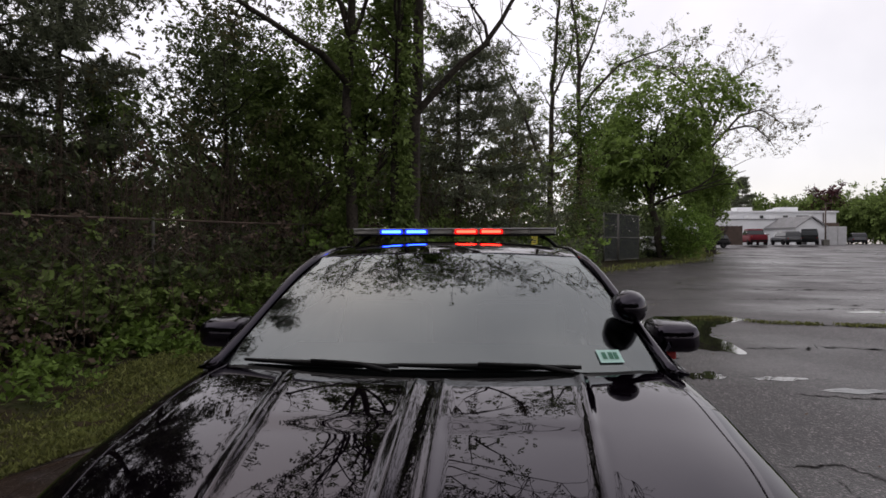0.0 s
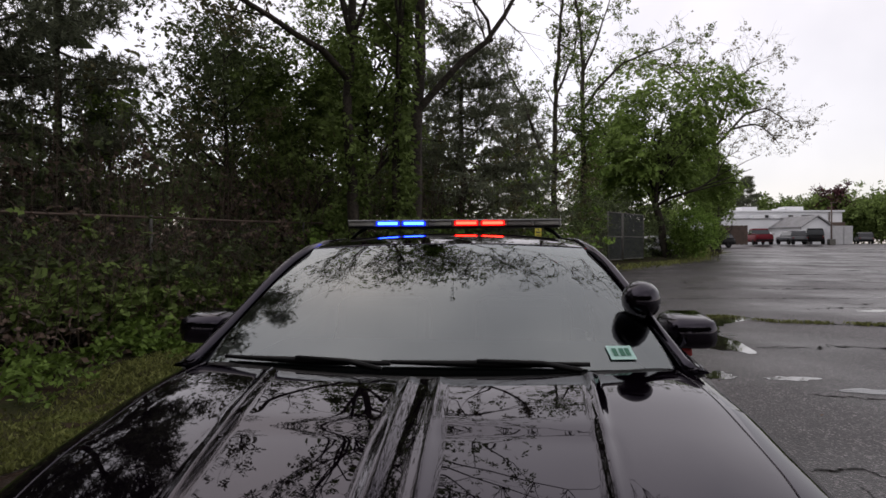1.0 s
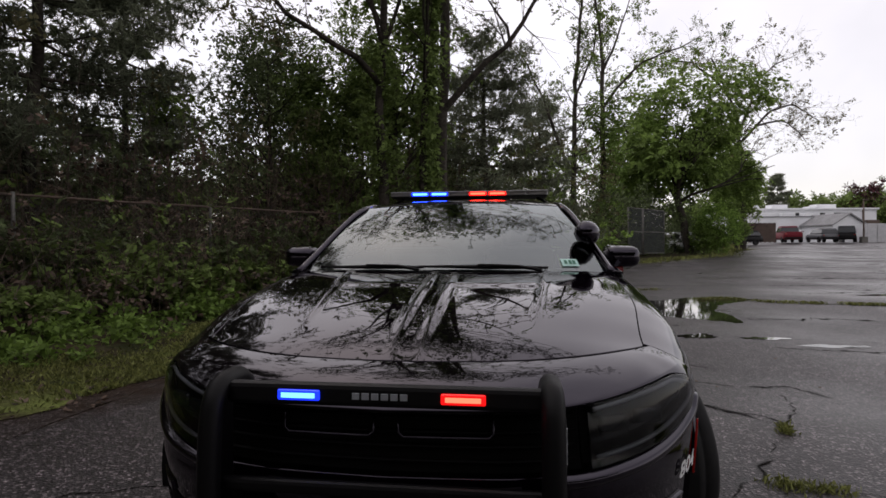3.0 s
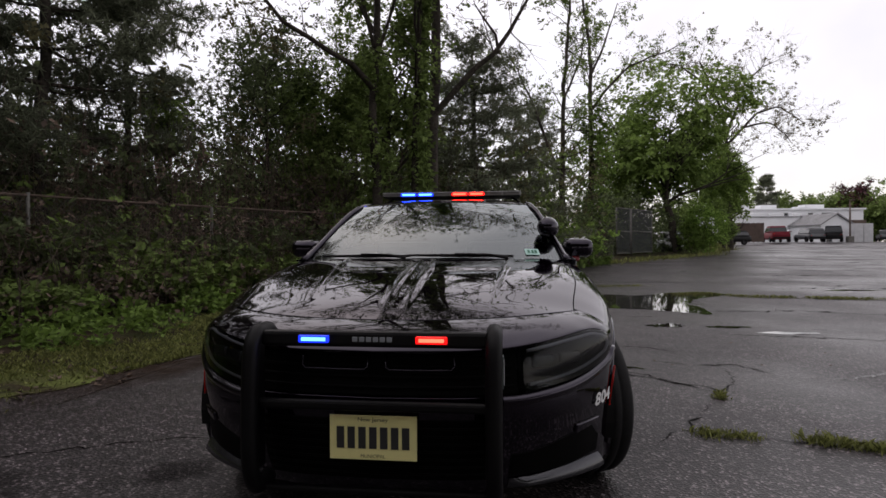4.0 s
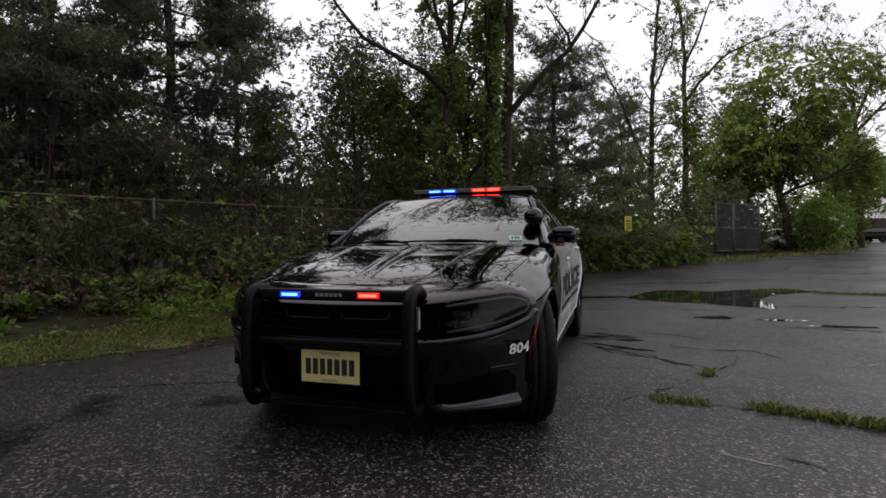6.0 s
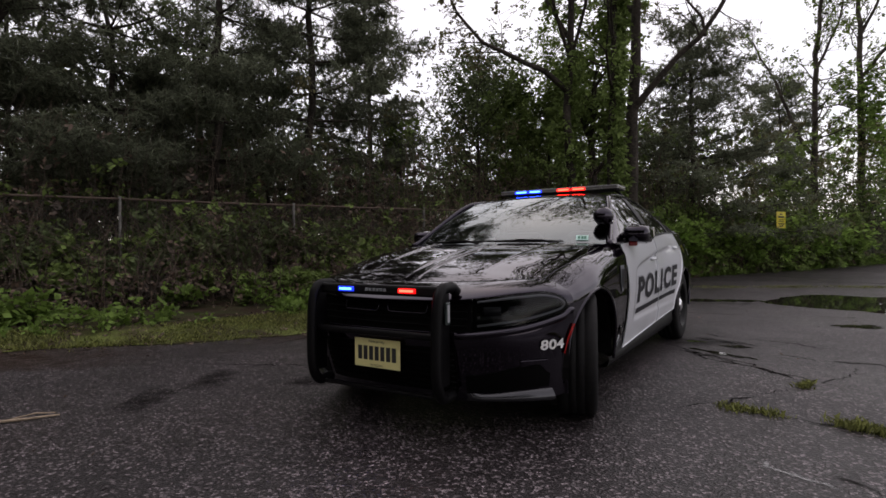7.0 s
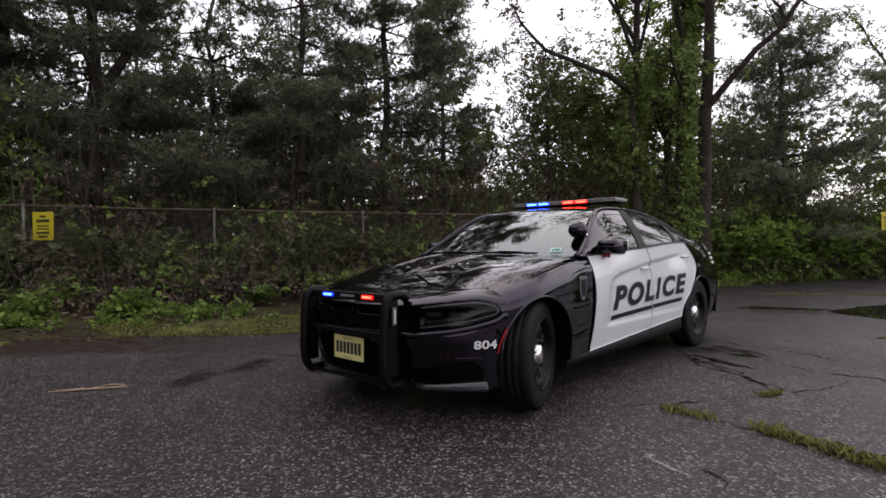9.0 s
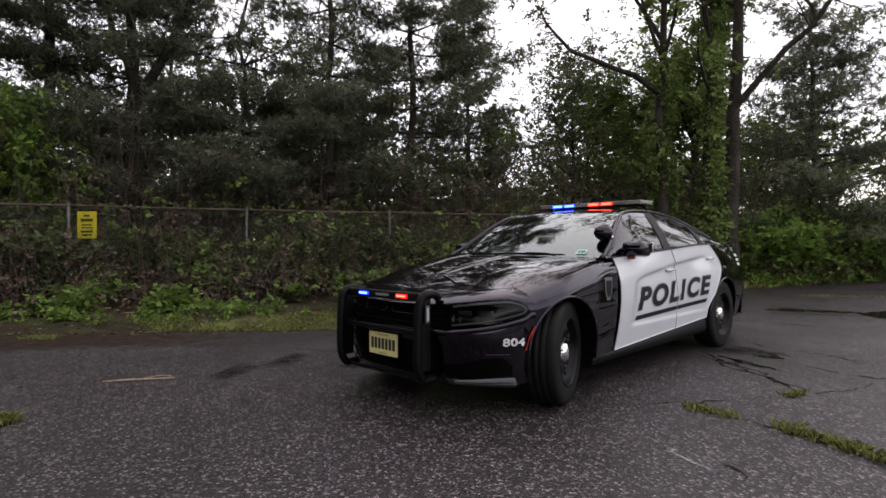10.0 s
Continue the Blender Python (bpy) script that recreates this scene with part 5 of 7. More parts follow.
for sg in (1, -1):
    a = np.linspace(0.40, 0.992, 44)
    ledge = np.stack([nose(sg * a, lamp_lo(a) - dz, l_) for dz, l_ in ((0.004, -0.006), (0.010, 0.010), (0.018, 0.015), (0.030, 0.010), (0.040, 0.001))], 1)
    sheet("crease", ledge, PAINT, bumper, "ledge under the headlight", 0.0, sg > 0)
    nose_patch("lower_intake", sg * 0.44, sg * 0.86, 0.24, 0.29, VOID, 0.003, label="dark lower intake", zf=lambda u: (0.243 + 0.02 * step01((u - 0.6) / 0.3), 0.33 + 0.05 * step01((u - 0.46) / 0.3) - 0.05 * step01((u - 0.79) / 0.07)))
    nose_patch("fog_recess", sg * 0.70, sg * 0.84, 0.3, 0.4, PAINT, 0.010, nu=12, label="dark fog lamp blank", zf=lambda u: (0.372 + 0.02 * (u - 0.70) / 0.14, 0.402 + 0 * u))
    ua_ = np.linspace(sg * 0.44, sg * 0.88, 30)
    lip = np.stack([nose(ua_, np.full(30, z), l_ * step01((np.abs(ua_) - 0.42) / 0.1)) for z, l_ in ((0.246, 0.0), (0.235, 0.014), (0.215, 0.03), (0.202, 0.034), (0.19, 0.02))], 1)
    lip[:, :, 2] += 0.012 * np.array([1.4, 1.0, 0.3, 0, 0])[None, :] * (step01((np.abs(ua_) - 0.5) / 0.35) - 0.8)[:, None]
    sheet("chin_lip", lip, CHIN_SHEEN, car, "black chin lip with its silver sheen put into the colour", 0.0, sg > 0)
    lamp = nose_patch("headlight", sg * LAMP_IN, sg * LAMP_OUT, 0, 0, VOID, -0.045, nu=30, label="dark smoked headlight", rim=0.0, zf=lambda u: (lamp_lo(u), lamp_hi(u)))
    nose_patch("lens", sg * LAMP_IN, sg * LAMP_OUT, 0, 0, LENS, 0.002, nu=50, parent=lamp, rim=0.01, zf=lambda u: (lamp_lo(u) + 0.002, lamp_hi(u) - 0.001))
    a = np.concatenate([np.linspace(0.50, 0.925, 26), np.full(9, 0.0), np.linspace(0.925, 0.50, 26)])
    k_ = np.linspace(0, 1, 11)[1:-1]
    zg = np.concatenate([lamp_hi(a[:26]) - 0.018, (lamp_hi(0.925) - 0.018) * (1 - k_) + (lamp_lo(0.925) + 0.020) * k_, lamp_lo(a[-26:]) + 0.020])
    a[26:35] = 0.925 + 0.024 * np.sin(k_ * math.pi)
    tube("light_guide", nose(sg * a, zg, -0.012), 0.0065, LED_WHITE_OFF, lamp, "white light strip", 6)
    nose_patch("reflector_bezel", sg * 0.50, sg * 0.90, 0, 0, DARK_GLASS, -0.034, nu=24, parent=lamp, rim=0.0, zf=lambda u: (lamp_lo(u) + 0.045, lamp_lo(u) + 0.058))
    for uu in (0.57, 0.70):
        pt = nose(np.array(sg * uu), np.array(0.650), -0.036)
        bm = box_bm(0, 0, 0, 0.10, 0.03, 0.05, 0.012)
        bmesh.ops.transform(bm, matrix=Matrix.Translation(pt) @ Matrix.Rotation(radians(sg * 30), 4, "Z"), verts=bm.verts)
        part("projector", bm, DARK_GLASS, lamp, "", True)
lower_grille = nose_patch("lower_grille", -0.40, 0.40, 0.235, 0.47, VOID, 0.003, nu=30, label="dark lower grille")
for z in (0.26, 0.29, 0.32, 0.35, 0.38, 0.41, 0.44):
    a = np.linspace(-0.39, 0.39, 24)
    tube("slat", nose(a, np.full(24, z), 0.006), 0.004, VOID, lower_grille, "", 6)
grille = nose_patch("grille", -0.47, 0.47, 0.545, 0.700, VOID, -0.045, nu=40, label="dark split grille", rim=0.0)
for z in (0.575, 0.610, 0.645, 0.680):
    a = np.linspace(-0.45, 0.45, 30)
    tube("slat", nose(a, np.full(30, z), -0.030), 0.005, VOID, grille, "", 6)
for a0, a1, z0, z1 in ((-0.25, -0.03, 0.635, 0.695), (0.03, 0.25, 0.635, 0.695)):
    loop = [(a0, z1), (a0, z0 + 0.012), (a0 + 0.012, z0), ((a0 + a1) / 2, z0), (a1 - 0.012, z0), (a1, z0 + 0.012), (a1, z1), ((a0 + a1) / 2, z1), (a0, z1)]
    tube("surround", np.array([nose(np.array(p), np.array(q), -0.018) for p, q in loop]), 0.004, PAINT, grille, "", 6)

# roof and glass
ws_base = lambda q: np.stack([0.78 * q, 0.575 + 0.11 * q ** 2, 0.993 - 0.008 * q ** 2], -1)
ws_top = lambda q: np.stack([0.60 * q, 1.29 + 0.04 * q ** 2, 1.385 - 0.02 * q ** 2], -1)
q = np.linspace(-1, 1, 41)
s = np.linspace(0, 1, 24)[None, :, None]
bulge = np.array([0, -0.3, 0.95]) * 0.025 * 4
P = ws_base(q)[:, None] * (1 - s) + ws_top(q)[:, None] * s + bulge * s * (1 - s)
sheet("windscreen", P, GLASS, car, "raked windscreen reflecting sky and branches")
RY = [0.66, 0.85, 1.05, 1.2, 1.34, 1.6, 1.9, 2.4, 2.8, 3.1, 3.38]
rail_z = smooth_curve(RY, [0.985, 1.095, 1.222, 1.308, 1.366, 1.398, 1.404, 1.372, 1.295, 1.21, 1.11])
rail_x = smooth_curve(RY, [0.81, 0.76, 0.705, 0.662, 0.620, 0.603, 0.597, 0.602, 0.632, 0.675, 0.73])
roof_z = smooth_curve([1.29, 1.45, 1.65, 1.9, 2.3, 2.55], [1.387, 1.418, 1.438, 1.444, 1.425, 1.395])
Y, X = np.meshgrid(np.linspace(0, 1, 30), np.linspace(-1, 1, 41), indexing="ij")
YY = (1.293 + 0.04 * X ** 2) * (1 - Y) + 2.53 * Y
rz = rail_z(YY)
sheet("roof", np.stack([X * (rail_x(YY) + 0.006), YY, rz + (roof_z(YY) - rz) * (1 - np.abs(X) ** 2.6)], -1), PAINT, car, "glossy black roof", rim=0.015, flip=True)
bl_top = lambda q: np.stack([0.585 * q, 2.535 + 0 * q, roof_z(2.53) - (roof_z(2.53) - rail_z(2.53)) * np.abs(q) ** 2.6], -1)
bl_base = lambda q: np.stack([0.72 * q, 3.42 - 0.05 * q ** 2, 1.125 - 0.01 * q ** 2], -1)
P = bl_top(q)[:, None] * (1 - s) + bl_base(q)[:, None] * s + np.array([0, 0.3, 0.95]) * 0.03 * 4 * s * (1 - s)
sheet("rear_window", P, GLASS_SIDE, car, "dark tinted rear window", 0.0)
# boot lid and tail
P = np.array([[(xx * (0.76 - 0.03 * a), 3.41 + 0.60 * a, 1.118 - 0.02 * a + 0.02 * a ** 4 - 0.03 * abs(xx) ** 4) for a in np.linspace(0, 1, 16)] for xx in np.linspace(-1, 1, 31)])
sheet("boot_lid", P, PAINT, car, "black boot lid", 0.012)
TA = np.linspace(-1, 1, 61)
TZ = np.linspace(0.28, 1.06, 24)
P = np.array([[(np.interp(aa, [-1, -0.72, -0.4, 0, 0.4, 0.72, 1], [-0.885, -0.86, -0.6, 0, 0.6, 0.86, 0.885]) * (1 - 0.12 * max(zz - 0.7, 0) / 0.36),
               np.interp(abs(aa), [0, 0.4, 0.72, 1], [4.06, 4.02, 3.9, 3.78]) - 0.06 * max(0, 0.45 - zz) / 0.2, zz) for zz in TZ] for aa in TA])
sheet("rear_bumper", P, PAINT, car, "black tail and rear bumper", 0.01, True)
for sg in (1, -1):
    part("tail_light", box_bm(sg * 0.55, 4.02, 0.92, 0.36, 0.05, 0.10, 0.01), material("red_tail_lens", (0.25, 0.01, 0.01), 0.15, coat=0.6), car)


# side glass and its frames
def side_patch(name, y0, y1, lo, hi, mat, parent, sg, lift=0.0, slant=0.14, nu=30, label="", rim=0.0):
    """Patch of the cabin side between two lines across; lo and hi: metres over the belt, or under the rail where negative."""
    rows = []
    for yb in np.linspace(y0, y1, nu):
        H0 = float(rail_z(yb) - belt_z(yb))
        a0, a1 = (lo if lo >= 0 else H0 + lo), (hi if hi > 0 else H0 + hi)
        a1 = max(a1, a0 + 0.002)
        row = []
        for k in np.linspace(0, 1, 10):
            h = (a0 + (a1 - a0) * k) / max(H0, 0.02)
            y = yb + slant * (h - 0.2) * step01((yb - 0.9) / 0.5) * (1 - step01((yb - 2.4) / 0.6))
            b, r = np.array([belt_x(y), y, belt_z(y)]), np.array([rail_x(y), y, rail_z(y)])
            p = b * (1 - h) + r * h + np.array([0.018 * 4 * h * (1 - h) + lift, 0, 0])
            row.append((sg * p[0], p[1], p[2]))
        rows.append(row)
    return sheet(name, np.array(rows), mat, parent, label, rim, sg < 0)


for sg, fd, rd in ((1, front_doors[0], rear_doors[0]), (-1, front_doors[1], rear_doors[1])):
    side_patch("window", 0.84, 1.70, 0.008, -0.052, GLASS_SIDE, fd, sg, -0.004, label="tinted front door window")
    side_patch("window", 1.81, 2.58, 0.008, -0.045, GLASS_SIDE, rd, sg, -0.004, label="tinted rear door window")
    side_patch("window", 2.63, 2.95, 0.010, -0.05, GLASS_SIDE, rd, sg, -0.004, nu=10, label="small rear quarter window")
    side_patch("belt_trim", 0.66, 3.0, 0.0, 0.014, PLASTIC, car, sg, 0.004, nu=40, label="black window trim", rim=0.006)
    side_patch("window_header", 0.64, 3.30, -0.056, -0.001, PAINT, car, sg, 0.0, nu=50, label="black window surround", rim=0.008)
    for y0, y1 in ((1.685, 1.83), (2.56, 2.65), (2.945, 3.33)):
        side_patch("pillar", y0, y1, 0.0, -0.001, PLASTIC if y0 < 2.9 else PAINT, car, sg, 0.004, nu=8, label="black door pillar", rim=0.008)
    yy = np.concatenate([np.linspace(0.64, 1.3, 14), np.linspace(1.38, 3.36, 24)])
    tube("roof_rail", np.stack([sg * (rail_x(yy) + 0.004), yy, rail_z(yy) + 0.0], 1), np.interp(yy, [0.6, 1.3, 1.45, 3.36], [0.019, 0.019, 0.014, 0.014]), PAINT, car, "black roof rail", 10)
    part("quarter_mirror_base", box_bm(sg * 0.85, 0.96, 1.006, 0.03, 0.14, 0.04, 0.012), PLASTIC, car)
    for y0, z0, door in ((1.745, 0.858, fd), (2.69, 0.945, rd)):
        x0 = float(side_x(np.array(y0), np.array(z0)))
        tube("door_handle", [(sg * (x0 - 0.004), y0 - 0.085, z0), (sg * (x0 + 0.018), y0 - 0.06, z0), (sg * (x0 + 0.022), y0 + 0.05, z0 + 0.005), (sg * (x0 - 0.004), y0 + 0.075, z0 + 0.006)],
             0.013, WHITE, door, "white door handle", 8)

# cowl and wipers
P = np.array([[(xx * 0.76, rear_line(xx) + 0.004 + 0.03 * a, float(top_z(0.7 * xx, rear_line(xx))) - 0.012 + 0.006 * a) for a in np.linspace(0, 1.3, 6)] for xx in np.linspace(-1, 1, 31)])
sheet("cowl", P, PLASTIC, car, "black plastic cowl", 0.01)
for x0, x1 in ((-0.12, -0.70), (0.50, -0.15)):
    qa = np.linspace(x0 / 0.78, x1 / 0.78, 14)
    h = np.linspace(0.012, 0.022, 14)[:, None]
    pts = ws_base(qa) * (1 - h) + ws_top(qa) * h + np.array([0, -0.010, 0.014])
    w = tube("wiper", pts, np.interp(np.linspace(0, 1, 14), [0, 0.45, 1], [0.007, 0.013, 0.006]), PLASTIC, car, "black windscreen wiper", 6)
    tube("wiper_arm", [pts[1] + np.array([0.02, -0.03, -0.012]), pts[3] + np.array([0, -0.012, 0.006]), pts[7] + np.array([0, -0.004, 0.008])], 0.009, PLASTIC, w, "", 6)

# cabin
part("dashboard", box_bm(0, 0.93, 0.93, 1.44, 0.62, 0.10, 0.04), INTERIOR, car)
part("cabin_floor", box_bm(0, 1.9, 0.45, 1.5, 2.4, 0.1, 0.02), INTERIOR, car)
for sg in (1, -1):
    seat = part("seat", box_bm(sg * 0.37, 1.75, 0.80, 0.50, 0.16, 0.62, 0.06, Matrix.Rotation(radians(-12), 4, "X")), INTERIOR, car)
    part("headrest", box_bm(sg * 0.37, 1.83, 1.21, 0.26, 0.10, 0.16, 0.04), INTERIOR, seat)
part("rear_seat", box_bm(0, 2.75, 0.80, 1.30, 0.20, 0.62, 0.06, Matrix.Rotation(radians(-18), 4, "X")), INTERIOR, car)
part("partition", box_bm(0, 2.05, 1.0, 1.24, 0.02, 0.5, 0.005), INTERIOR, car)
w = part("underbody", box_bm(0, 1.62, 0.40, 1.50, 3.9, 0.26, 0.05), PLASTIC, car)
for yc in (0.0, 3.052):
    for sg in (1, -1):
        bm = lathe_bm([(0.0, 0.40), (0.26, 0.40)], 40)
        bmesh.ops.transform(bm, matrix=Matrix.Translation((sg * 0.76 - 0.13, yc, 0.35)), verts=bm.verts)
        bmesh.ops.delete(bm, geom=[f for f in bm.faces if f.calc_center_median().z < 0.27], context="FACES")
        part("wheel_liner", bm, PLASTIC, car)
        a = np.linspace(-0.32, math.pi + 0.32, 40)
        py, pz = yc - (ARCH - 0.003) * np.cos(a), 0.35 + (ARCH - 0.003) * np.sin(a)
        keep = pz > 0.26
        py, pz = py[keep], pz[keep]
        tube("arch_lip", np.stack([sg * (side_x(py, pz) - 0.004), py, pz], 1), 0.011, PAINT, car, "", 6)


# wheels
def wheel(at, steer, sg):
    tyre_bm = lathe_bm([(-0.108, 0.235), (-0.111, 0.27), (-0.109, 0.315), (-0.10, 0.340), (-0.085, 0.349), (-0.05, 0.352), (-0.048, 0.3495), (-0.040, 0.3495), (-0.038, 0.353), (-0.004, 0.354), (-0.003, 0.350), (0.003, 0.350),
                        (0.004, 0.354), (0.038, 0.353), (0.040, 0.3495), (0.048, 0.3495), (0.05, 0.352), (0.085, 0.349), (0.10, 0.340), (0.109, 0.315), (0.111, 0.27), (0.108, 0.235)], 64)
    w = part("wheel", tyre_bm, RUBBER, car, "black tyre on a steel rim", True)
    rim_bm = lathe_bm([(-0.10, 0.232), (0.108, 0.236), (0.112, 0.228), (0.095, 0.215), (0.055, 0.205), (0.050, 0.19), (0.062, 0.15), (0.068, 0.11), (0.060, 0.085), (0.058, 0.0)], 48)
    part("rim", rim_bm, STEEL_BLACK, w, "black steel rim", True)
    part("hub_cap", lathe_bm([(0.056, 0.075), (0.082, 0.070), (0.097, 0.055), (0.105, 0.03), (0.107, 0.0)], 32), CHROME, w, "chrome centre cap", True)
    for k in range(12):
        a = 2 * math.pi * k / 12
        bm = bmesh.new()
        bmesh.ops.create_uvsphere(bm, u_segments=10, v_segments=6, radius=0.024)
        bmesh.ops.scale(bm, vec=(0.25, 1, 1.25), verts=bm.verts)
        bmesh.ops.transform(bm, matrix=Matrix.Rotation(a, 4, "X") @ Matrix.Translation((0.058, 0, 0.172)), verts=bm.verts)
        part("rim_hole", bm, INTERIOR, w, "", True)
    for k in range(5):
        a = 2 * math.pi * (k + 0.5) / 5
        bm = lathe_bm([(0.06, 0.011), (0.083, 0.011), (0.085, 0.0)], 6)
        bmesh.ops.transform(bm, matrix=Matrix.Rotation(a, 4, "X") @ Matrix.Translation((0, 0, 0.095)), verts=bm.verts)
        part("wheel_nut", bm, CHROME, w)
    w.location = at
    w.rotation_euler = (0, 0, steer + (0 if sg > 0 else math.pi))
    return w


for sg in (1, -1):
    wheel((sg * 0.798, 0.02, 0.352), radians(17), sg)
    wheel((sg * 0.808, 3.022, 0.352), 0, sg)

# mirrors, spotlight
for sg in (1, -1):
    bm = box_bm(0, 0, 0, 0.192, 0.20, 0.142, 0.045)
    for v in bm.verts:
        if v.co.y < 0:
            v.co.z *= 0.8
            v.co.x *= 0.92
    bmesh.ops.translate(bm, vec=(sg * 0.924, 1.00, 1.056), verts=bm.verts)
    mir = part("side_mirror", bm, PAINT, car, "black door mirror", True)
    part("mirror_glass", box_bm(sg * 0.938, 1.095, 1.062, 0.16, 0.006, 0.085, 0.002), material("mirror_glass", (0.8, 0.8, 0.8), 0.02, metal=1.0), mir)
    tube("mirror_arm", [(sg * 0.84, 1.0, 0.995), (sg * 0.875, 1.02, 1.01), (sg * 0.905, 1.03, 1.035)], 0.022, PLASTIC, mir, "", 8)
    part("warning_light", box_bm(sg * 0.900, 0.965, 0.985, 0.06, 0.03, 0.03, 0.008), LED_OFF if sg < 0 else material("red_led_lens", (0.35, 0.03, 0.03), 0.2, coat=0.6), mir, "small warning light")
bm = lathe_bm([(-0.075, 0.0), (-0.07, 0.03), (-0.05, 0.055), (-0.02, 0.07), (0.02, 0.076), (0.05, 0.076), (0.06, 0.07), (0.062, 0.06), (0.055, 0.0)], 32)
bmesh.ops.transform(bm, matrix=Matrix.Translation((0.714, 0.838, 1.186)) @ Matrix.Rotation(radians(75), 4, "Z") @ Matrix.Scale(0.88, 4), verts=bm.verts)
spot = part("spotlight", bm, PAINT, car, "round black pillar spotlight", True)
tube("bracket", [(0.744, 0.878, 1.166), (0.766, 0.90, 1.146), (0.752, 0.93, 1.14)], 0.014, CHROME, spot, "chrome bracket", 8)

# light bar
BY, BZ = 1.955, 1.495
bar = part("light_bar", box_bm(0, BY, BZ - 0.016, 1.14, 0.27, 0.008, 0.003), PLASTIC, car, "low roof light bar with smoked lenses")
part("bar_lid", box_bm(0, BY, BZ + 0.019, 1.15, 0.275, 0.007, 0.003), BAR_LID, bar, "grey top plate")
for i in range(8):
    cx = -0.497 + 0.142 * i
    lit = {1: ("lit blue module", BLUE_ON, BLUE_GLOW), 2: ("lit blue module", BLUE_ON, BLUE_GLOW), 4: ("lit red module", RED_ON, RED_GLOW), 5: ("lit red module", RED_ON, RED_GLOW)}.get(i)
    mod = part("led_module", box_bm(cx, BY - 0.122, BZ + 0.002, 0.128, 0.014, 0.026, 0.004), lit[2] if lit else BAR_SMOKE, bar, lit[0] if lit else "unlit smoked module")
    if lit:
        part("led_row", box_bm(cx, BY - 0.131, BZ + 0.003, 0.108, 0.006, 0.015, 0.002), lit[1], mod)
    part("led_module", box_bm(cx, BY + 0.122, BZ + 0.002, 0.128, 0.014, 0.026, 0.004), BAR_SMOKE, bar)
    part("bar_fin", box_bm(cx + 0.071, BY - 0.122, BZ, 0.006, 0.018, 0.028, 0.001), BAR_LID, bar)
for sg in (1, -1):
    part("bar_end", box_bm(sg * 0.567, BY, BZ + 0.001, 0.018, 0.25, 0.028, 0.006), BAR_SMOKE, bar)
    tube("bar_foot", [(sg * 0.50, BY, BZ - 0.020), (sg * 0.55, BY, 1.45), (sg * 0.600, BY, 1.402)], 0.010, PLASTIC, bar, "", 8)

# push bumper
push = thing("push_bumper", (0, 0, 0), "", "")
for key in ("category",):
    if key in push:
        del push[key]
push.parent = car
for sg in (1, -1):
    ctl = np.array([(-0.72, 0.745), (-0.77, 0.773), (-0.835, 0.772), (-0.885, 0.73), (-0.905, 0.60), (-0.91, 0.40), (-0.895, 0.29), (-0.84, 0.23), (-0.76, 0.235)])
    k = np.linspace(0, len(ctl) - 1, 40)
    fy, fz = smooth_curve(range(len(ctl)), ctl[:, 0]), smooth_curve(range(len(ctl)), ctl[:, 1])
    tube("upright", np.stack([np.full(40, sg * 0.415), fy(k), fz(k)], 1), 0.028, PUSH_RUBBER, push, "black rubber-faced upright", 12)
    part("side_plate", box_bm(sg * 0.415, -0.845, 0.52, 0.012, 0.10, 0.46, 0.004), STEEL_BLACK, push)
    side = part("side_light", box_bm(sg * 0.440, -0.846, 0.650, 0.014, 0.034, 0.11, 0.004), LED_OFF, push, "narrow side warning light")
    part("led_row", box_bm(sg * 0.4475, -0.846, 0.650, 0.003, 0.018, 0.085, 0.001), LED_WHITE_OFF, side)
part("top_bar", box_bm(0, -0.835, 0.752, 0.80, 0.035, 0.056, 0.012), STEEL_BLACK, push)
part("lower_bar", box_bm(0, -0.868, 0.531, 0.80, 0.03, 0.034, 0.01), STEEL_BLACK, push)
part("skid_bar", box_bm(0, -0.83, 0.225, 0.80, 0.03, 0.02, 0.006), STEEL_BLACK, push)
for sg in (1, -1):
    hood_light = part("warning_light", box_bm(sg * 0.205, -0.856, 0.753, 0.108, 0.012, 0.026, 0.004), RED_GLOW if sg > 0 else BLUE_GLOW, push, "lit red warning light" if sg > 0 else "lit blue warning light")
    part("led_row", box_bm(sg * 0.205, -0.8625, 0.753, 0.086, 0.003, 0.012, 0.001), RED_ON if sg > 0 else BLUE_ON, hood_light)
for i in range(6):
    part("maker_mark", box_bm(-0.06 + 0.024 * i, -0.8545, 0.753, 0.018, 0.004, 0.016, 0.001), DECAL_GREY, push)

# number plate with blocked-out characters
plate = part("number_plate", box_bm(0, -0.846, 0.415, 0.305, 0.004, 0.152, 0.001), PLATE, car, "pale yellow number plate")
for i in range(7):
    part("plate_bar", box_bm(-0.114 + 0.038 * i, -0.8495, 0.415, 0.026, 0.002, 0.074), PLATE_INK, plate)

part("plate_bracket", box_bm(0, -0.832, 0.42, 0.20, 0.02, 0.10, 0.004), PLASTIC, car)


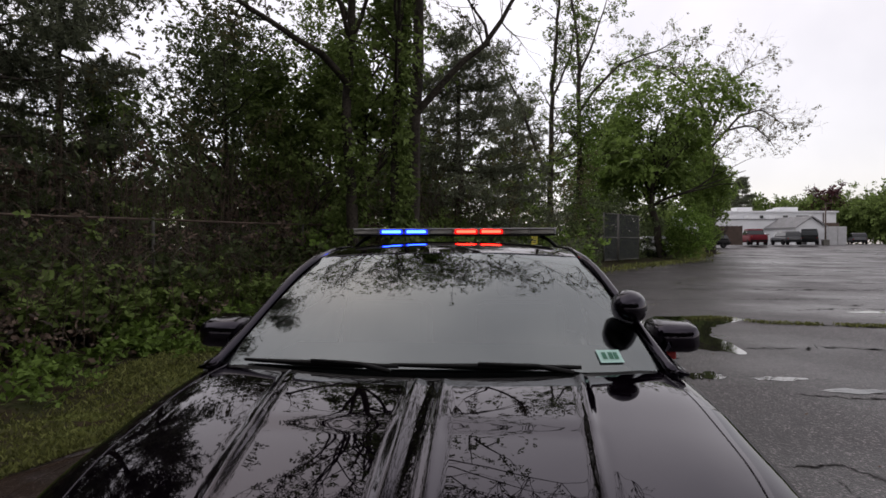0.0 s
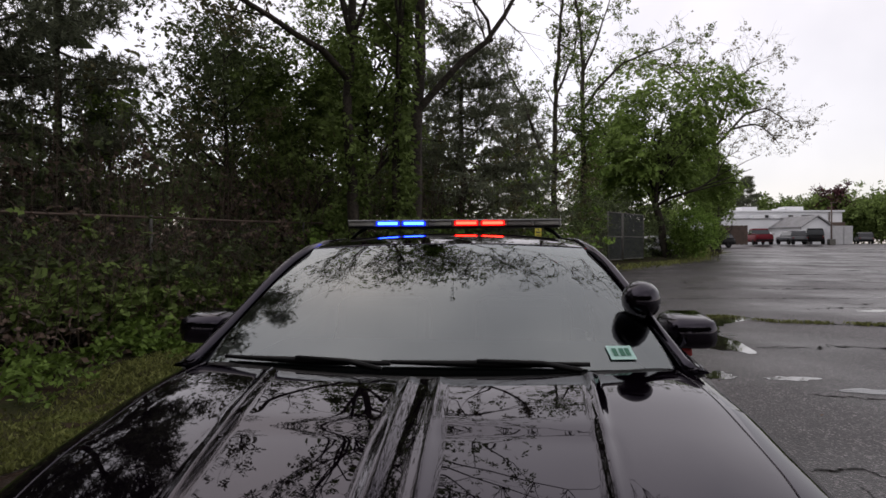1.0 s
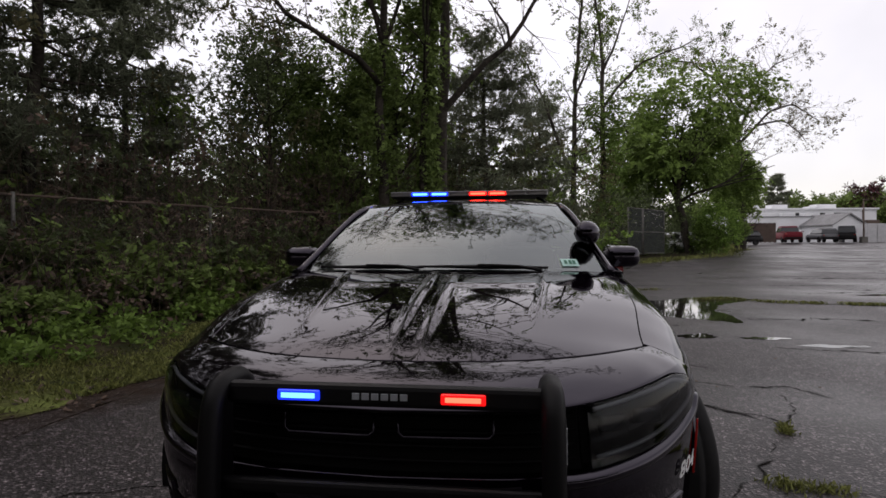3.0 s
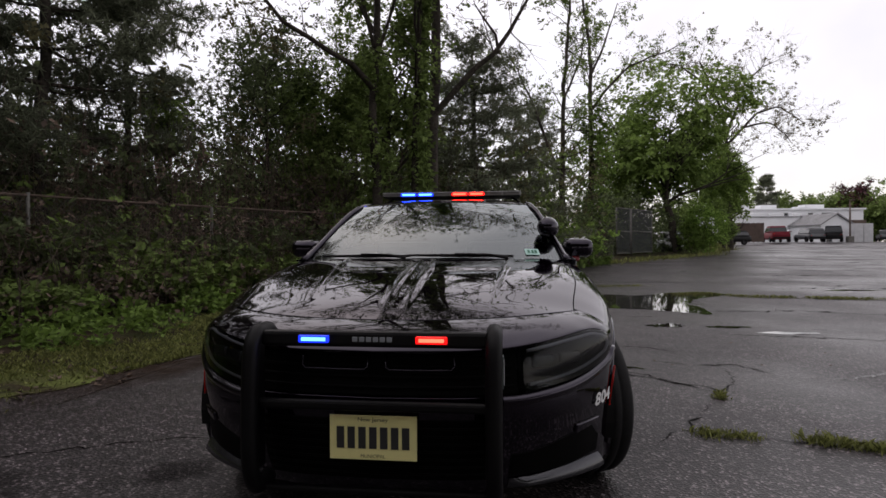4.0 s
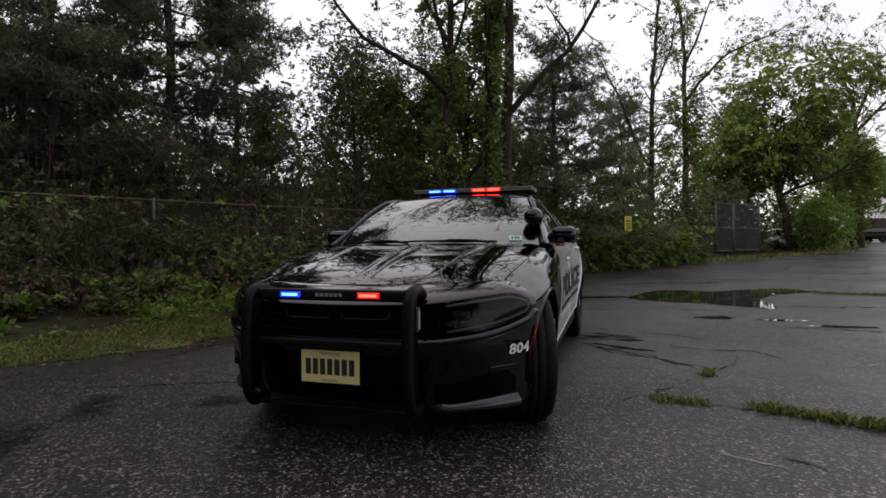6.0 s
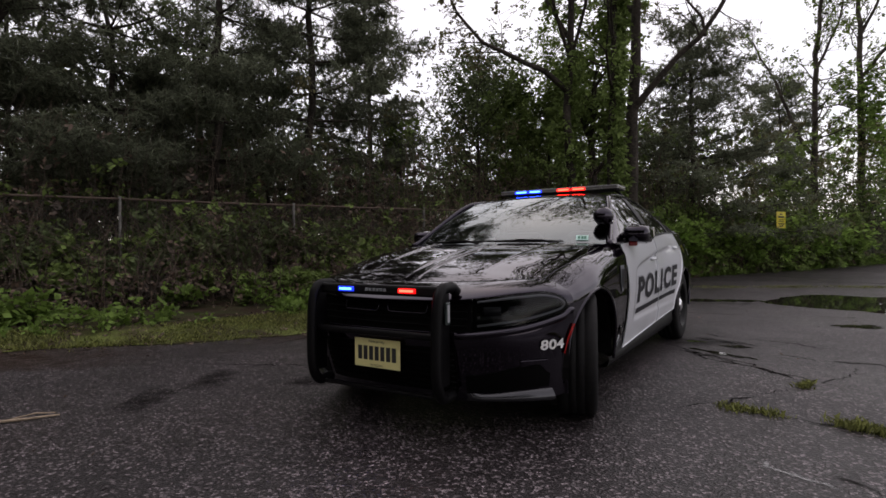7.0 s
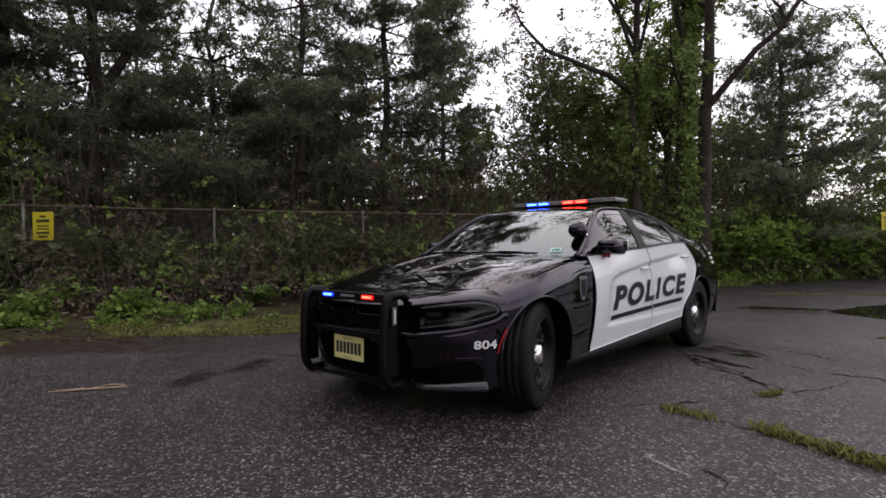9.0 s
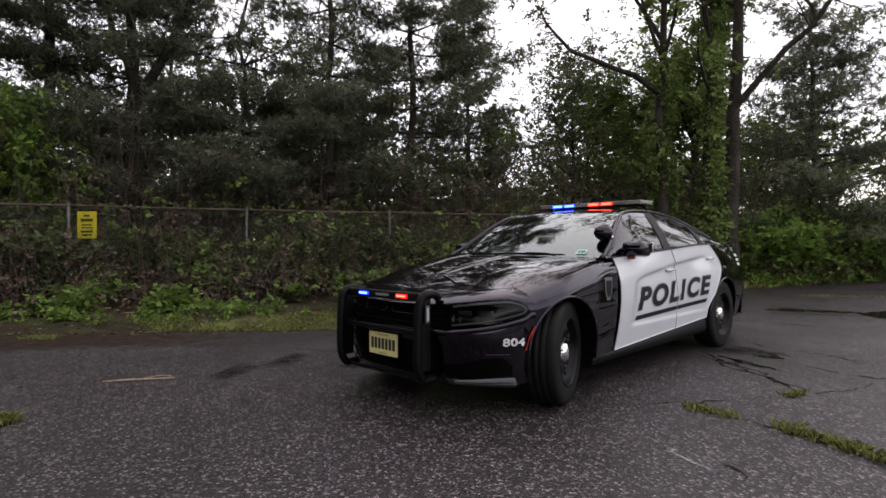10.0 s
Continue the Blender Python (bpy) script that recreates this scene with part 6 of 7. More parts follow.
# lettering
def lettering(name, text, place, mat, parent, label, size, shear=0.0, bold=0.0, spacing=1.0):
    """Flat letters laid on a curved panel; place maps letter coordinates to the panel."""
    cu = bpy.data.curves.new("letters", "FONT")
    cu.body, cu.size, cu.shear, cu.offset, cu.space_character = text, size, shear, bold, spacing
    cu.resolution_u = 4
    ob = bpy.data.objects.new("letters", cu)
    scene.collection.objects.link(ob)
    dg = bpy.context.evaluated_depsgraph_get()
    me = bpy.data.meshes.new_from_object(ob.evaluated_get(dg))
    bpy.data.objects.remove(ob)
    bm = bmesh.new()
    bm.from_mesh(me)
    bpy.data.meshes.remove(me)
    xs = [v.co.x for v in bm.verts]
    ys = [v.co.y for v in bm.verts]
    x0, x1, y0, y1 = min(xs), max(xs), min(ys), max(ys)
    for v in bm.verts:
        v.co = Vector(place((v.co.x - x0) / (x1 - x0), (v.co.y - y0) / (y1 - y0)))
    return part(name, bm, mat, parent, label)


def on_side(y0, y1, z0, z1, lift, grow_y=0.0, grow_z=0.0):
    def place(u, v):
        y = y0 - grow_y + (y1 - y0 + 2 * grow_y) * u
        z = z0 - grow_z + (z1 - z0 + 2 * grow_z) * v + 0.05 * (y - 1.0) / 1.5
        return (float(side_x(np.array(y), np.array(z))) + lift, y, z)
    return place



lettering("lettering_outline", "POLICE", on_side(1.075, 2.645, 0.535, 0.737, 0.004), DECAL_GREY, car, "grey edge of the door lettering", 1.0, 0.26, 0.058, 1.20)
lettering("lettering", "POLICE", on_side(1.075, 2.645, 0.535, 0.737, 0.007, -0.011, -0.008), DECAL_BLACK, car, "black slanted word POLICE", 1.0, 0.26, 0.034, 1.205)
ys = np.linspace(1.04, 2.53, 60)
P = np.array([[(float(side_x(np.array(y), np.array(z))) + 0.005, y + 0.02 * k, z) for k, z in ((0, 0.468 + 0.045 * (y - 1) / 1.5), (1, 0.505 + 0.045 * (y - 1) / 1.5))] for y in ys])
sheet("door_stripe", P, DECAL_BLACK, car, "dark stripe under the lettering", 0.0, True)

ua = np.linspace(0.5, 1, 400)
u_of_y = lambda y: float(np.interp(y, out_y(ua), ua))
U0, U1 = u_of_y(-0.537), u_of_y(-0.408)
lettering("unit_number", "804", lambda u, v: tuple(nose(np.array(U0 + (U1 - U0) * u), np.array(0.452 + 0.052 * v), 0.008)), DECAL_WHITE, car, "white unit number 804", 1.0, 0.0, 0.03, 1.05)
for sg in (1, -1):
    zz = np.linspace(0.425, 0.572, 10)
    yy = -np.sqrt(0.418 ** 2 - (zz - 0.35) ** 2)
    P = np.array([[nose(np.array(sg * u_of_y(y + 0.006 + 0.016 * k)), np.array(z), 0.007) for k in (0.0, 0.35, 0.7, 1.0)] for y, z in zip(yy, zz)])
    sheet("side_marker", P, RED_REFLECT, car, "red side marker", 0.006, sg < 0)
    # wing badge
    P = np.array([[(sg * (float(side_x(np.array(0.54), np.array(0.675 + 0.17 * v))) + 0.004), 0.54 + 0.062 * u * (1 - 0.75 * max(0, 0.5 - v) ** 1.5 * 2.2), 0.675 + 0.17 * v) for u in np.linspace(-1, 1, 9)] for v in np.linspace(0, 1, 12)])
    n_, w_ = power(P[..., 1]), width(P[..., 1])
    hh = np.clip((P[..., 2] - ZS) / (crest(P[..., 1]) - ZS), 0, 0.999)
    P[..., 0] = sg * (w_ * (1 - hh ** n_) ** (1 / n_) + 0.005)
    b_ = sheet("badge", P, DECAL_DIM, car, "dim grey round badge", 0.0, sg < 0)
    c_ = P.mean(axis=(0, 1))
    P2 = (P - c_) * 0.72 + c_ + np.array([sg * 0.004, 0, 0])
    sheet("badge_field", P2, DECAL_BLACK, b_, "", 0.0, sg < 0)
    for k in range(3):
        P = np.array([[(sg * (float(side_x(np.array(3.56 + 0.13 * u), np.array(0.955 - 0.05 * k + 0.03 * v))) + 0.004), 3.56 + 0.13 * u, 0.955 - 0.05 * k + 0.03 * v) for u in np.linspace(0, 1, 6)] for v in (0, 1)])
        sheet("quarter_print", P, DECAL_WHITE, car, "", 0.0, sg < 0)

# inspection sticker inside the windscreen
def on_glass(q0, s0, lift=0.006):
    a, b = ws_base(np.array(q0)), ws_top(np.array(q0))
    return a * (1 - s0) + b * s0 + bulge * s0 * (1 - s0) + np.array([0, -0.45, 0.89]) * lift


P = np.array([[on_glass(0.80 + 0.055 * i, 0.045 + 0.075 * j) for j in np.linspace(0, 1, 4)] for i in np.linspace(-1, 1, 4)])
stick = sheet("inspection_sticker", P, material("pale_teal_sticker", (0.42, 0.66, 0.60), 0.4), car, "small pale teal inspection sticker")
for k in (-0.5, 0.05, 0.5):
    P = np.array([[on_glass(0.80 + 0.055 * (k + 0.18 * i), 0.062 + 0.04 * j, 0.009) for j in (0, 1)] for i in (-1, 1)])
    sheet("sticker_print", P, material("green_print", (0.03, 0.16, 0.10), 0.5), stick)
for word, z_, w_, h_ in (("New Jersey", 0.4665, 0.105, 0.018), ("MUNICIPAL", 0.346, 0.085, 0.012)):
    lettering("plate_word", word, lambda u, v, z_=z_, w_=w_, h_=h_: (-w_ / 2 + w_ * u, -0.8495, z_ + h_ * v), PLATE_INK, plate, "", 1.0)


# ---- details of the lot ----
def blot(name, pts, mat, label, category, lift=0.004, seed=1, ragged=0.05, kind="structure"):
    """A thin irregular patch lying on the asphalt, from a closed outline."""
    rng = np.random.default_rng(seed)
    pts = np.array(pts, float)
    n = len(pts)
    out = []
    for i in range(n):
        p0, p1, p2, p3 = (pts[(i + k - 1) % n] for k in range(4))
        for t in np.linspace(0, 1, 7, endpoint=False):
            out.append(0.5 * (2 * p1 + (p2 - p0) * t + (2 * p0 - 5 * p1 + 4 * p2 - p3) * t * t + (3 * p1 - p0 - 3 * p2 + p3) * t ** 3))
    out = np.array(out) + rng.normal(size=(len(out), 2)) * ragged
    c = out.mean(0)
    rings = [c + (out - c) * f for f in (1.0, 0.8, 0.5, 0.15)]
    V = np.concatenate(rings + [c[None]])
    V = np.concatenate([V, (ground_z(V[:, 0], V[:, 1]) + lift)[:, None]], 1)
    m, F = len(out), []
    for k in range(3):
        F += [(k * m + i, k * m + (i + 1) % m, (k + 1) * m + (i + 1) % m, (k + 1) * m + i) for i in range(m)]
    F += [(3 * m + i, 3 * m + (i + 1) % m, 4 * m, 4 * m) for i in range(m)]
    bm = bmesh.new()
    vs = [bm.verts.new(v) for v in V]
    for f in F:
        bm.faces.new([vs[i] for i in dict.fromkeys(f)])
    bmesh.ops.recalc_face_normals(bm, faces=bm.faces)
    if sum(q.normal.z for q in bm.faces) < 0:
        bmesh.ops.reverse_faces(bm, faces=bm.faces)
    ob = part(name, bm, mat)
    cover = ob.data.attributes.new("cover", "FLOAT", "POINT")
    cover.data.foreach_set("value", np.concatenate([np.full(m, v) for v in (0.0, 0.35, 0.8, 1.0)] + [[1.0]]).astype(np.float32))
    return tagged(ob, label, category, kind=kind)


def crack(pts, width, seed, mat=CRACK, label="dark ragged crack in the asphalt", name="crack", jitter=0.05, lift=0.003):
    """A ragged strip along a line."""
    rng = np.random.default_rng(seed)
    pts = np.array(pts, float)
    s = np.concatenate([[0], np.cumsum(np.linalg.norm(np.diff(pts, axis=0), axis=1))])
    g = np.arange(0, s[-1], 0.07)
    c = np.stack([np.interp(g, s, pts[:, 0]), np.interp(g, s, pts[:, 1])], 1) + np.cumsum(rng.normal(size=(len(g), 2)) * jitter * 0.2, 0) * 0.5 + rng.normal(size=(len(g), 2)) * jitter * 0.3
    d = np.gradient(c, axis=0)
    nrm = np.stack([-d[:, 1], d[:, 0]], 1) / (np.linalg.norm(d, axis=1, keepdims=True) + 1e-9)
    w = 1.7 * width * np.abs(rng.normal(size=(len(g), 2)) * 0.5 + 0.6) * (np.sin(g * 1.7 + seed) * 0.4 + 0.75)[:, None]
    a, b = c + nrm * w[:, :1], c - nrm * w[:, 1:]
    P = np.stack([b, c, a], 1)
    Pz = np.concatenate([P, (ground_z(P[..., 0], P[..., 1]) + lift)[..., None]], -1)
    ob = sheet(name, Pz, mat, smooth=False, flip=True)
    cover = ob.data.attributes.new("cover", "FLOAT", "POINT")
    cover.data.foreach_set("value", np.tile([0.0, 1.0, 0.0], len(g)).astype(np.float32) * np.repeat(np.minimum(1, 4 * np.minimum(g, g[-1] - g) / max(g[-1], 0.1) + 0.2), 3).astype(np.float32))
    return tagged(ob, label, "crack", kind="structure")


blot("puddle_1", [(1.52, 7.57), (2.21, 9.1), (3.15, 9.0), (4.1, 9.6), (5.0, 9.3), (4.3, 8.6), (3.7, 7.5), (3.55, 6.0), (2.85, 6.45), (2.24, 6.7), (1.7, 7.0)], WATER, "shallow dark puddle on the asphalt", "puddle", seed=2, ragged=0.04)
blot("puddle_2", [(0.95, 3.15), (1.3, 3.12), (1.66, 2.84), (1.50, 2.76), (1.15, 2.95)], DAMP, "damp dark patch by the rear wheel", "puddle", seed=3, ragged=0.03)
blot("puddle_3", [(1.05, 2.45), (1.4, 2.30), (1.62, 2.18), (1.35, 2.22)], WATER, "thin wet streak on the asphalt", "puddle", seed=4, ragged=0.02)
blot("puddle_4", [(0.3, 6.9), (1.3, 7.3), (1.4, 7.6), (0.5, 7.4)], WATER, "thin wet streak on the asphalt", "puddle", seed=5, ragged=0.04)
blot("puddle_5", [(2.3, 4.75), (2.65, 4.95), (2.75, 4.75), (2.45, 4.6)], WATER, "thin wet streak on the asphalt", "puddle", seed=6, ragged=0.03)
blot("puddle_6", [(1.28, 2.70), (1.42, 2.79), (1.56, 2.74), (1.44, 2.66)], WATER, "small bright puddle on the asphalt", "puddle", seed=61, ragged=0.012)
blot("puddle_7", [(0.98, 2.86), (1.10, 2.90), (1.16, 2.83), (1.05, 2.80)], WATER, "small bright puddle on the asphalt", "puddle", seed=62, ragged=0.012)
blot("puddle_8", [(3.0, 4.68), (3.3, 4.78), (3.55, 4.70), (3.25, 4.60)], WATER, "small shallow puddle on the asphalt", "puddle", seed=63, ragged=0.02)
blot("puddle_9", [(7.5, 10.3), (8.0, 10.55), (8.6, 10.4), (8.1, 10.2)], WATER, "shallow puddle far out on the lot", "puddle", seed=64, ragged=0.03)
blot("puddle_10", [(3.4, 4.25), (3.8, 4.33), (4.15, 4.25), (3.75, 4.15)], WATER, "thin wet streak on the asphalt", "puddle", seed=65, ragged=0.02)
# dark blot beneath the rear half of the car
blot("dark_patch_6", [(-0.35, 3.4), (0.4, 3.3), (0.72, 2.7), (0.3, 2.3), (-0.2, 2.6)], DAMP, "dark patch on the asphalt under the car", "stain", lift=0.003, seed=66, ragged=0.01)
blot("stain_1", [(-1.62, -1.45), (-1.85, -1.18), (-1.98, -0.95), (-1.74, -0.86), (-1.50, -1.08), (-1.38, -1.34)], DAMP, "dark oily stain on the asphalt", "stain", lift=0.003, seed=7, ragged=0.008)
blot("stain_2", [(-1.70, -0.95), (-1.90, -0.70), (-2.10, -0.30), (-1.86, -0.26), (-1.62, -0.50), (-1.48, -0.80)], DAMP, "dark oily stain on the asphalt", "stain", lift=0.003, seed=8, ragged=0.008)
blot("stain_3", [(-1.2, -0.45), (-1.3, -0.2), (-1.0, -0.05), (-0.9, -0.3)], DAMP, "dark oily stain on the asphalt", "stain", lift=0.003, seed=9, ragged=0.008)
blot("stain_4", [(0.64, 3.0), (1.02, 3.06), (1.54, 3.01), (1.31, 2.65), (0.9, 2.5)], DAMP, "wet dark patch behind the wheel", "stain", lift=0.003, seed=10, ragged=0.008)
blot("dirt_1", [(-8.5, -4.5), (-6.8, -1.6), (-5.0, -0.4), (-3.3, 0.4), (-2.5, -0.4), (-3.4, -1.4), (-4.4, -2.8), (-5.8, -5.0)], DIRT, "thin brown dirt washed onto the asphalt", "dirt", lift=0.0025, seed=30, ragged=0.03)
blot("dirt_2", [(-3.4, 0.6), (-2.6, 2.2), (-2.4, 4.5), (-1.9, 4.3), (-2.0, 2.0), (-2.7, 0.4)], DIRT, "thin brown dirt washed onto the asphalt", "dirt", lift=0.0025, seed=31, ragged=0.06)
crack([(3.9, 9.2), (5.2, 8.75), (6.54, 8.5), (9.5, 8.0), (14, 7.2)], 0.07, 3, jitter=0.12)
crack([(-1.4, 12.4), (2.0, 12.6), (5.2, 12.6), (8.2, 12.8), (13, 12.4)], 0.06, 5, jitter=0.14)
crack([(8.0, 24.5), (14.3, 23.3), (22, 21.0)], 0.14, 7, jitter=0.2)
crack([(10, 17.5), (16.0, 16.6)], 0.10, 8, jitter=0.2)
crack([(5, 30), (14.0, 29.0), (26, 27)], 0.14, 9, jitter=0.2)
crack([(0.7, 2.31), (0.93, 2.34), (1.33, 2.03), (1.65, 1.82), (1.9, 1.5), (1.98, 1.3)], 0.028, 11)
crack([(1.54, 0.5), (1.9, 0.48), (2.3, 0.38), (2.9, 0.12), (4.2, -0.4)], 0.025, 12)
crack([(2.9, 4.1), (3.6, 4.0), (4.6, 3.8)], 0.03, 13)
crack([(0.95, 3.5), (1.3, 3.25), (1.8, 3.2), (2.2, 2.9)], 0.05, 16)
crack([(1.65, 2.6), (2.1, 2.35), (2.5, 2.4), (2.7, 2.0)], 0.035, 17)
crack([(2.3, 2.2), (2.2, 1.8), (1.98, 1.4)], 0.02, 18)
crack([(-2.4, -0.3), (-1.4, 0.2), (-0.4, 0.1)], 0.015, 14)
crack([(1.2, 0.3), (1.5, 0.6), (1.9, 1.3)], 0.012, 15)
crack([(1.02, 2.42), (1.2, 2.05), (1.42, 1.92), (1.62, 1.86)], 0.030, 71)
crack([(3.4, 4.25), (3.8, 4.2), (4.25, 4.05)], 0.030, 72)
crack([(4.3, 3.75), (4.9, 3.85), (5.4, 3.8)], 0.035, 73)
crack([(2.2, 4.72), (2.5, 4.8), (2.85, 4.9)], 0.045, 74)
crack([(2.05, 5.6), (2.7, 5.7)], 0.03, 75)
crack([(0.75, 2.6), (1.05, 2.35), (1.5, 1.95), (1.95, 1.5), (2.25, 1.35)], 0.022, 76)
crack([(2.0, -0.32), (2.12, -0.42), (2.2, -0.5)], 0.02, 77)
crack([(-0.9, 6.2), (0.6, 6.6), (1.6, 6.9)], 0.05, 78, jitter=0.1)
crack([(-0.4, 5.2), (0.7, 5.35), (1.5, 5.3)], 0.035, 79, jitter=0.1)
crack([(5.2, 6.3), (6.4, 6.1), (7.6, 6.2)], 0.05, 80, jitter=0.12)
crack([(6.0, 2.9), (7.0, 2.7), (8.0, 2.8)], 0.04, 81, jitter=0.12)
for sd in range(26):
    q_ = np.random.default_rng(300 + sd)
    y0 = 11 + 32 * q_.uniform() ** 1.3
    x0 = y0 * q_.uniform(0.30, 1.05) + 1.5
    l_ = q_.uniform(0.8, 2.6) * (0.6 + y0 / 24)
    crack([(x0, y0), (x0 + l_ * 0.5, y0 + q_.normal() * 0.12), (x0 + l_, y0 - l_ * 0.08)], 0.035 + 0.0035 * y0, 320 + sd, jitter=0.12)
for (ax_, ay_), (bx_, by_), w_, sd in (((1.66, -0.31), (2.06, -0.50), 0.025, 21), ((4.2, 4.6), (4.9, 4.3), 0.05, 22), ((3.0, 1.9), (3.7, 2.3), 0.09, 23), ((7.5, 9.6), (7.9, 9.8), 0.12, 24), ((14.5, 21), (16.5, 22.4), 0.2, 25), ((12, 17), (13, 18.5), 0.15, 26)):
    crack([(ax_, ay_), (bx_, by_)], w_, sd, PALE, "faded white paint mark on the asphalt", "worn_paint")

for sd, (x0, y0, x1, y1, w_) in enumerate(((6, 15.2, 13, 14.6, 0.10), (16, 19.5, 24, 18.4, 0.16), (19, 25.5, 27, 24.6, 0.2), (11, 20.5, 15, 20.1, 0.12), (22, 33, 36, 31, 0.3), (14, 36, 25, 35, 0.3), (26, 41, 42, 39, 0.4), (20, 47, 34, 46, 0.4), (6.2, 10.6, 10, 10.3, 0.07), (3.4, 6.4, 5.4, 6.1, 0.05), (12, 26.4, 17, 26.0, 0.16))):
    crack([(x0, y0), ((x0 + x1) / 2, (y0 + y1) / 2 + 0.2), (x1, y1)], w_, 40 + sd, jitter=0.25)
for sd, (x0, y0, l_, w_) in enumerate(((17, 24, 3, 0.5), (21, 29, 4, 0.6), (24, 36, 5, 0.8), (19, 31.5, 3, 0.5), (12.5, 15.5, 0.9, 0.4), (27, 45, 6, 0.9), (16, 40, 4, 0.7), (30, 52, 7, 1.0))):
    crack([(x0, y0), (x0 + l_, y0 - l_ * 0.1)], w_, 60 + sd, PALE, "pale worn patch on the asphalt", "worn_patch", jitter=0.2)

rng = np.random.default_rng(15)


def tuft_line(pts, n, spread, height, label):
    pts = np.array(pts, float)
    s = np.concatenate([[0], np.cumsum(np.linalg.norm(np.diff(pts, axis=0), axis=1))])
    n = int(n * 2.2)
    g = rng.uniform(0, s[-1], n)
    g = g[np.sin(g * 9 + 1) + np.sin(g * 4.3) + rng.normal(size=n) * 0.6 > -0.9]
    x = np.interp(g, s, pts[:, 0]) + rng.normal(size=len(g)) * spread
    y = np.interp(g, s, pts[:, 1]) + rng.normal(size=len(g)) * spread
    blades("grass_tuft", np.stack([x, y, ground_z(x, y)], 1), height, rng, GRASS, label, wide=0.0016)


tuft_line([(2.05, 0.47), (2.3, 0.38), (2.9, 0.14), (3.9, -0.28)], 950, 0.030, 0.050, "yellow-green grass growing along a crack")
tuft_line([(1.50, 0.52), (1.80, 0.50)], 150, 0.035, 0.034, "small grass tuft in a crack")
tuft_line([(1.92, 1.26), (1.96, 1.42)], 120, 0.018, 0.035, "small grass tuft in a crack")
tuft_line([(3.9, 9.2), (4.6, 9.4), (5.2, 8.75), (6.54, 8.5), (9.5, 8.0)], 1500, 0.07, 0.05, "grass and moss along a far crack")
tuft_line([(0.2, 10.0), (2.4, 11.0), (4.0, 11.4)], 800, 0.12, 0.04, "patchy grass on the broken asphalt")
tuft_line([(-1.36, -2.78), (-1.32, -2.70)], 120, 0.03, 0.06, "small weed by the asphalt edge")
tuft_line([(-5.1, -2.1), (-4.9, -1.9)], 260, 0.06, 0.04, "small weed by the asphalt edge")
tuft_line([(-4.6, -0.2), (-3.9, 0.5), (-3.4, 1.0)], 2200, 0.25, 0.03, "thin moss and grass on the asphalt edge")

# fallen sticks
for pts, r, label in (([(-2.04, -2.05, 0.012), (-1.95, -1.9, 0.018), (-1.86, -1.75, 0.014), (-1.77, -1.60, 0.016)], 0.008, "pale broken stick lying on the asphalt"),
                      ([(-1.90, -1.80, 0.02), (-1.87, -1.68, 0.03), (-1.82, -1.60, 0.02)], 0.004, "thin splinter of pale wood"),
                      ([(-7.4, -3.2, 0.10), (-7.2, -2.2, 0.12), (-7.1, -1.4, 0.12), (-7.0, -0.8, 0.11)], 0.03, "fallen grey branch at the foot of the bushes"),
                      ([(-6.4, -1.5, 0.08), (-6.3, -0.9, 0.08), (-6.35, -0.3, 0.09)], 0.014, "fallen thin branch at the verge")):
    tagged(tube("stick", pts, [r, r * 1.1, r, r * 0.6][:len(pts)], WOOD_RAW, sides=7), label, "stick")
n = 260
x, y = rng.uniform(-6, 3.5, n), rng.uniform(-3, 9, n)
keep = ~((np.abs(x) < 1.0) & (y > -0.9) & (y < 4.2))
x, y = x[keep], y[keep]
litter = leaves_mesh("leaf_litter", np.stack([x, y, ground_z(x, y) + 0.008], 1), 0.035, rng, LEAF_DEAD, up=3.0, spray=1)
tagged(litter, "scattered small dead leaves on the wet asphalt", "leaves", kind="stuff")


# ---- gate ----
GATE_DARK = material("dark_coated_gate_mesh", (0.030, 0.034, 0.036), 0.7)


def gate_panel(a, b, z0, z1, label):
    g = thing("chain_link_gate", (a[0], a[1], z0), label, "gate", "open gate leaves")
    L = math.hypot(b[0] - a[0], b[1] - a[1])
    g.rotation_euler = (0, 0, math.atan2(b[1] - a[1], b[0] - a[0]))
    h = z1 - z0
    for x0 in (0, L):
        tube("upright", [(x0, 0, 0), (x0, 0, h / 2), (x0, 0, h)], 0.035, STEEL_DULL, g, sides=8)
    for z in (0.08, h * 0.5, h - 0.02):
        tube("rail", [(0, 0, z), (L / 2, 0, z), (L, 0, z)], 0.022, STEEL_DULL, g, sides=8)
    chain_link("mesh", (0, 0), (L, 0), h - 0.1, g, 0.08, 0.06, 0.0068, GATE_DARK)
    return g


gate_panel((5.75, 24.6), (6.66, 25.8), 0.58, 2.90, "tall grey chain-link gate leaf standing open")
gate_panel((6.74, 25.9), (8.25, 27.9), 0.60, 2.90, "tall grey chain-link gate leaf standing open")
x, y = rng.uniform(0, 1, 900), rng.normal(size=900) * 0.35
gx_, gy_ = 4.6 + 9 * x + y * 0.8, 21.6 + 11.5 * x - y * 0.6
blades("grass_tuft", np.stack([gx_, gy_, ground_z(gx_, gy_)], 1), 0.16, rng, GRASS, "grass along the foot of the gate")


x, y = rng.uniform(5.5, 12.5, 260), rng.uniform(27.5, 38, 260)
keep = x < 6.6 + (y - 27) * 0.62
x, y = x[keep], y[keep]
tagged(leaves_mesh("gate_thicket", leaf_clumps(rng, x, y, ground_z(x, y) + rng.uniform(0.2, 3.4, len(x)), np.full(len(x), 0.8), np.full(len(x), 0.7), 90), 0.2, rng, LEAF_DARK), "dark thicket behind the gate", "plants", kind="stuff")


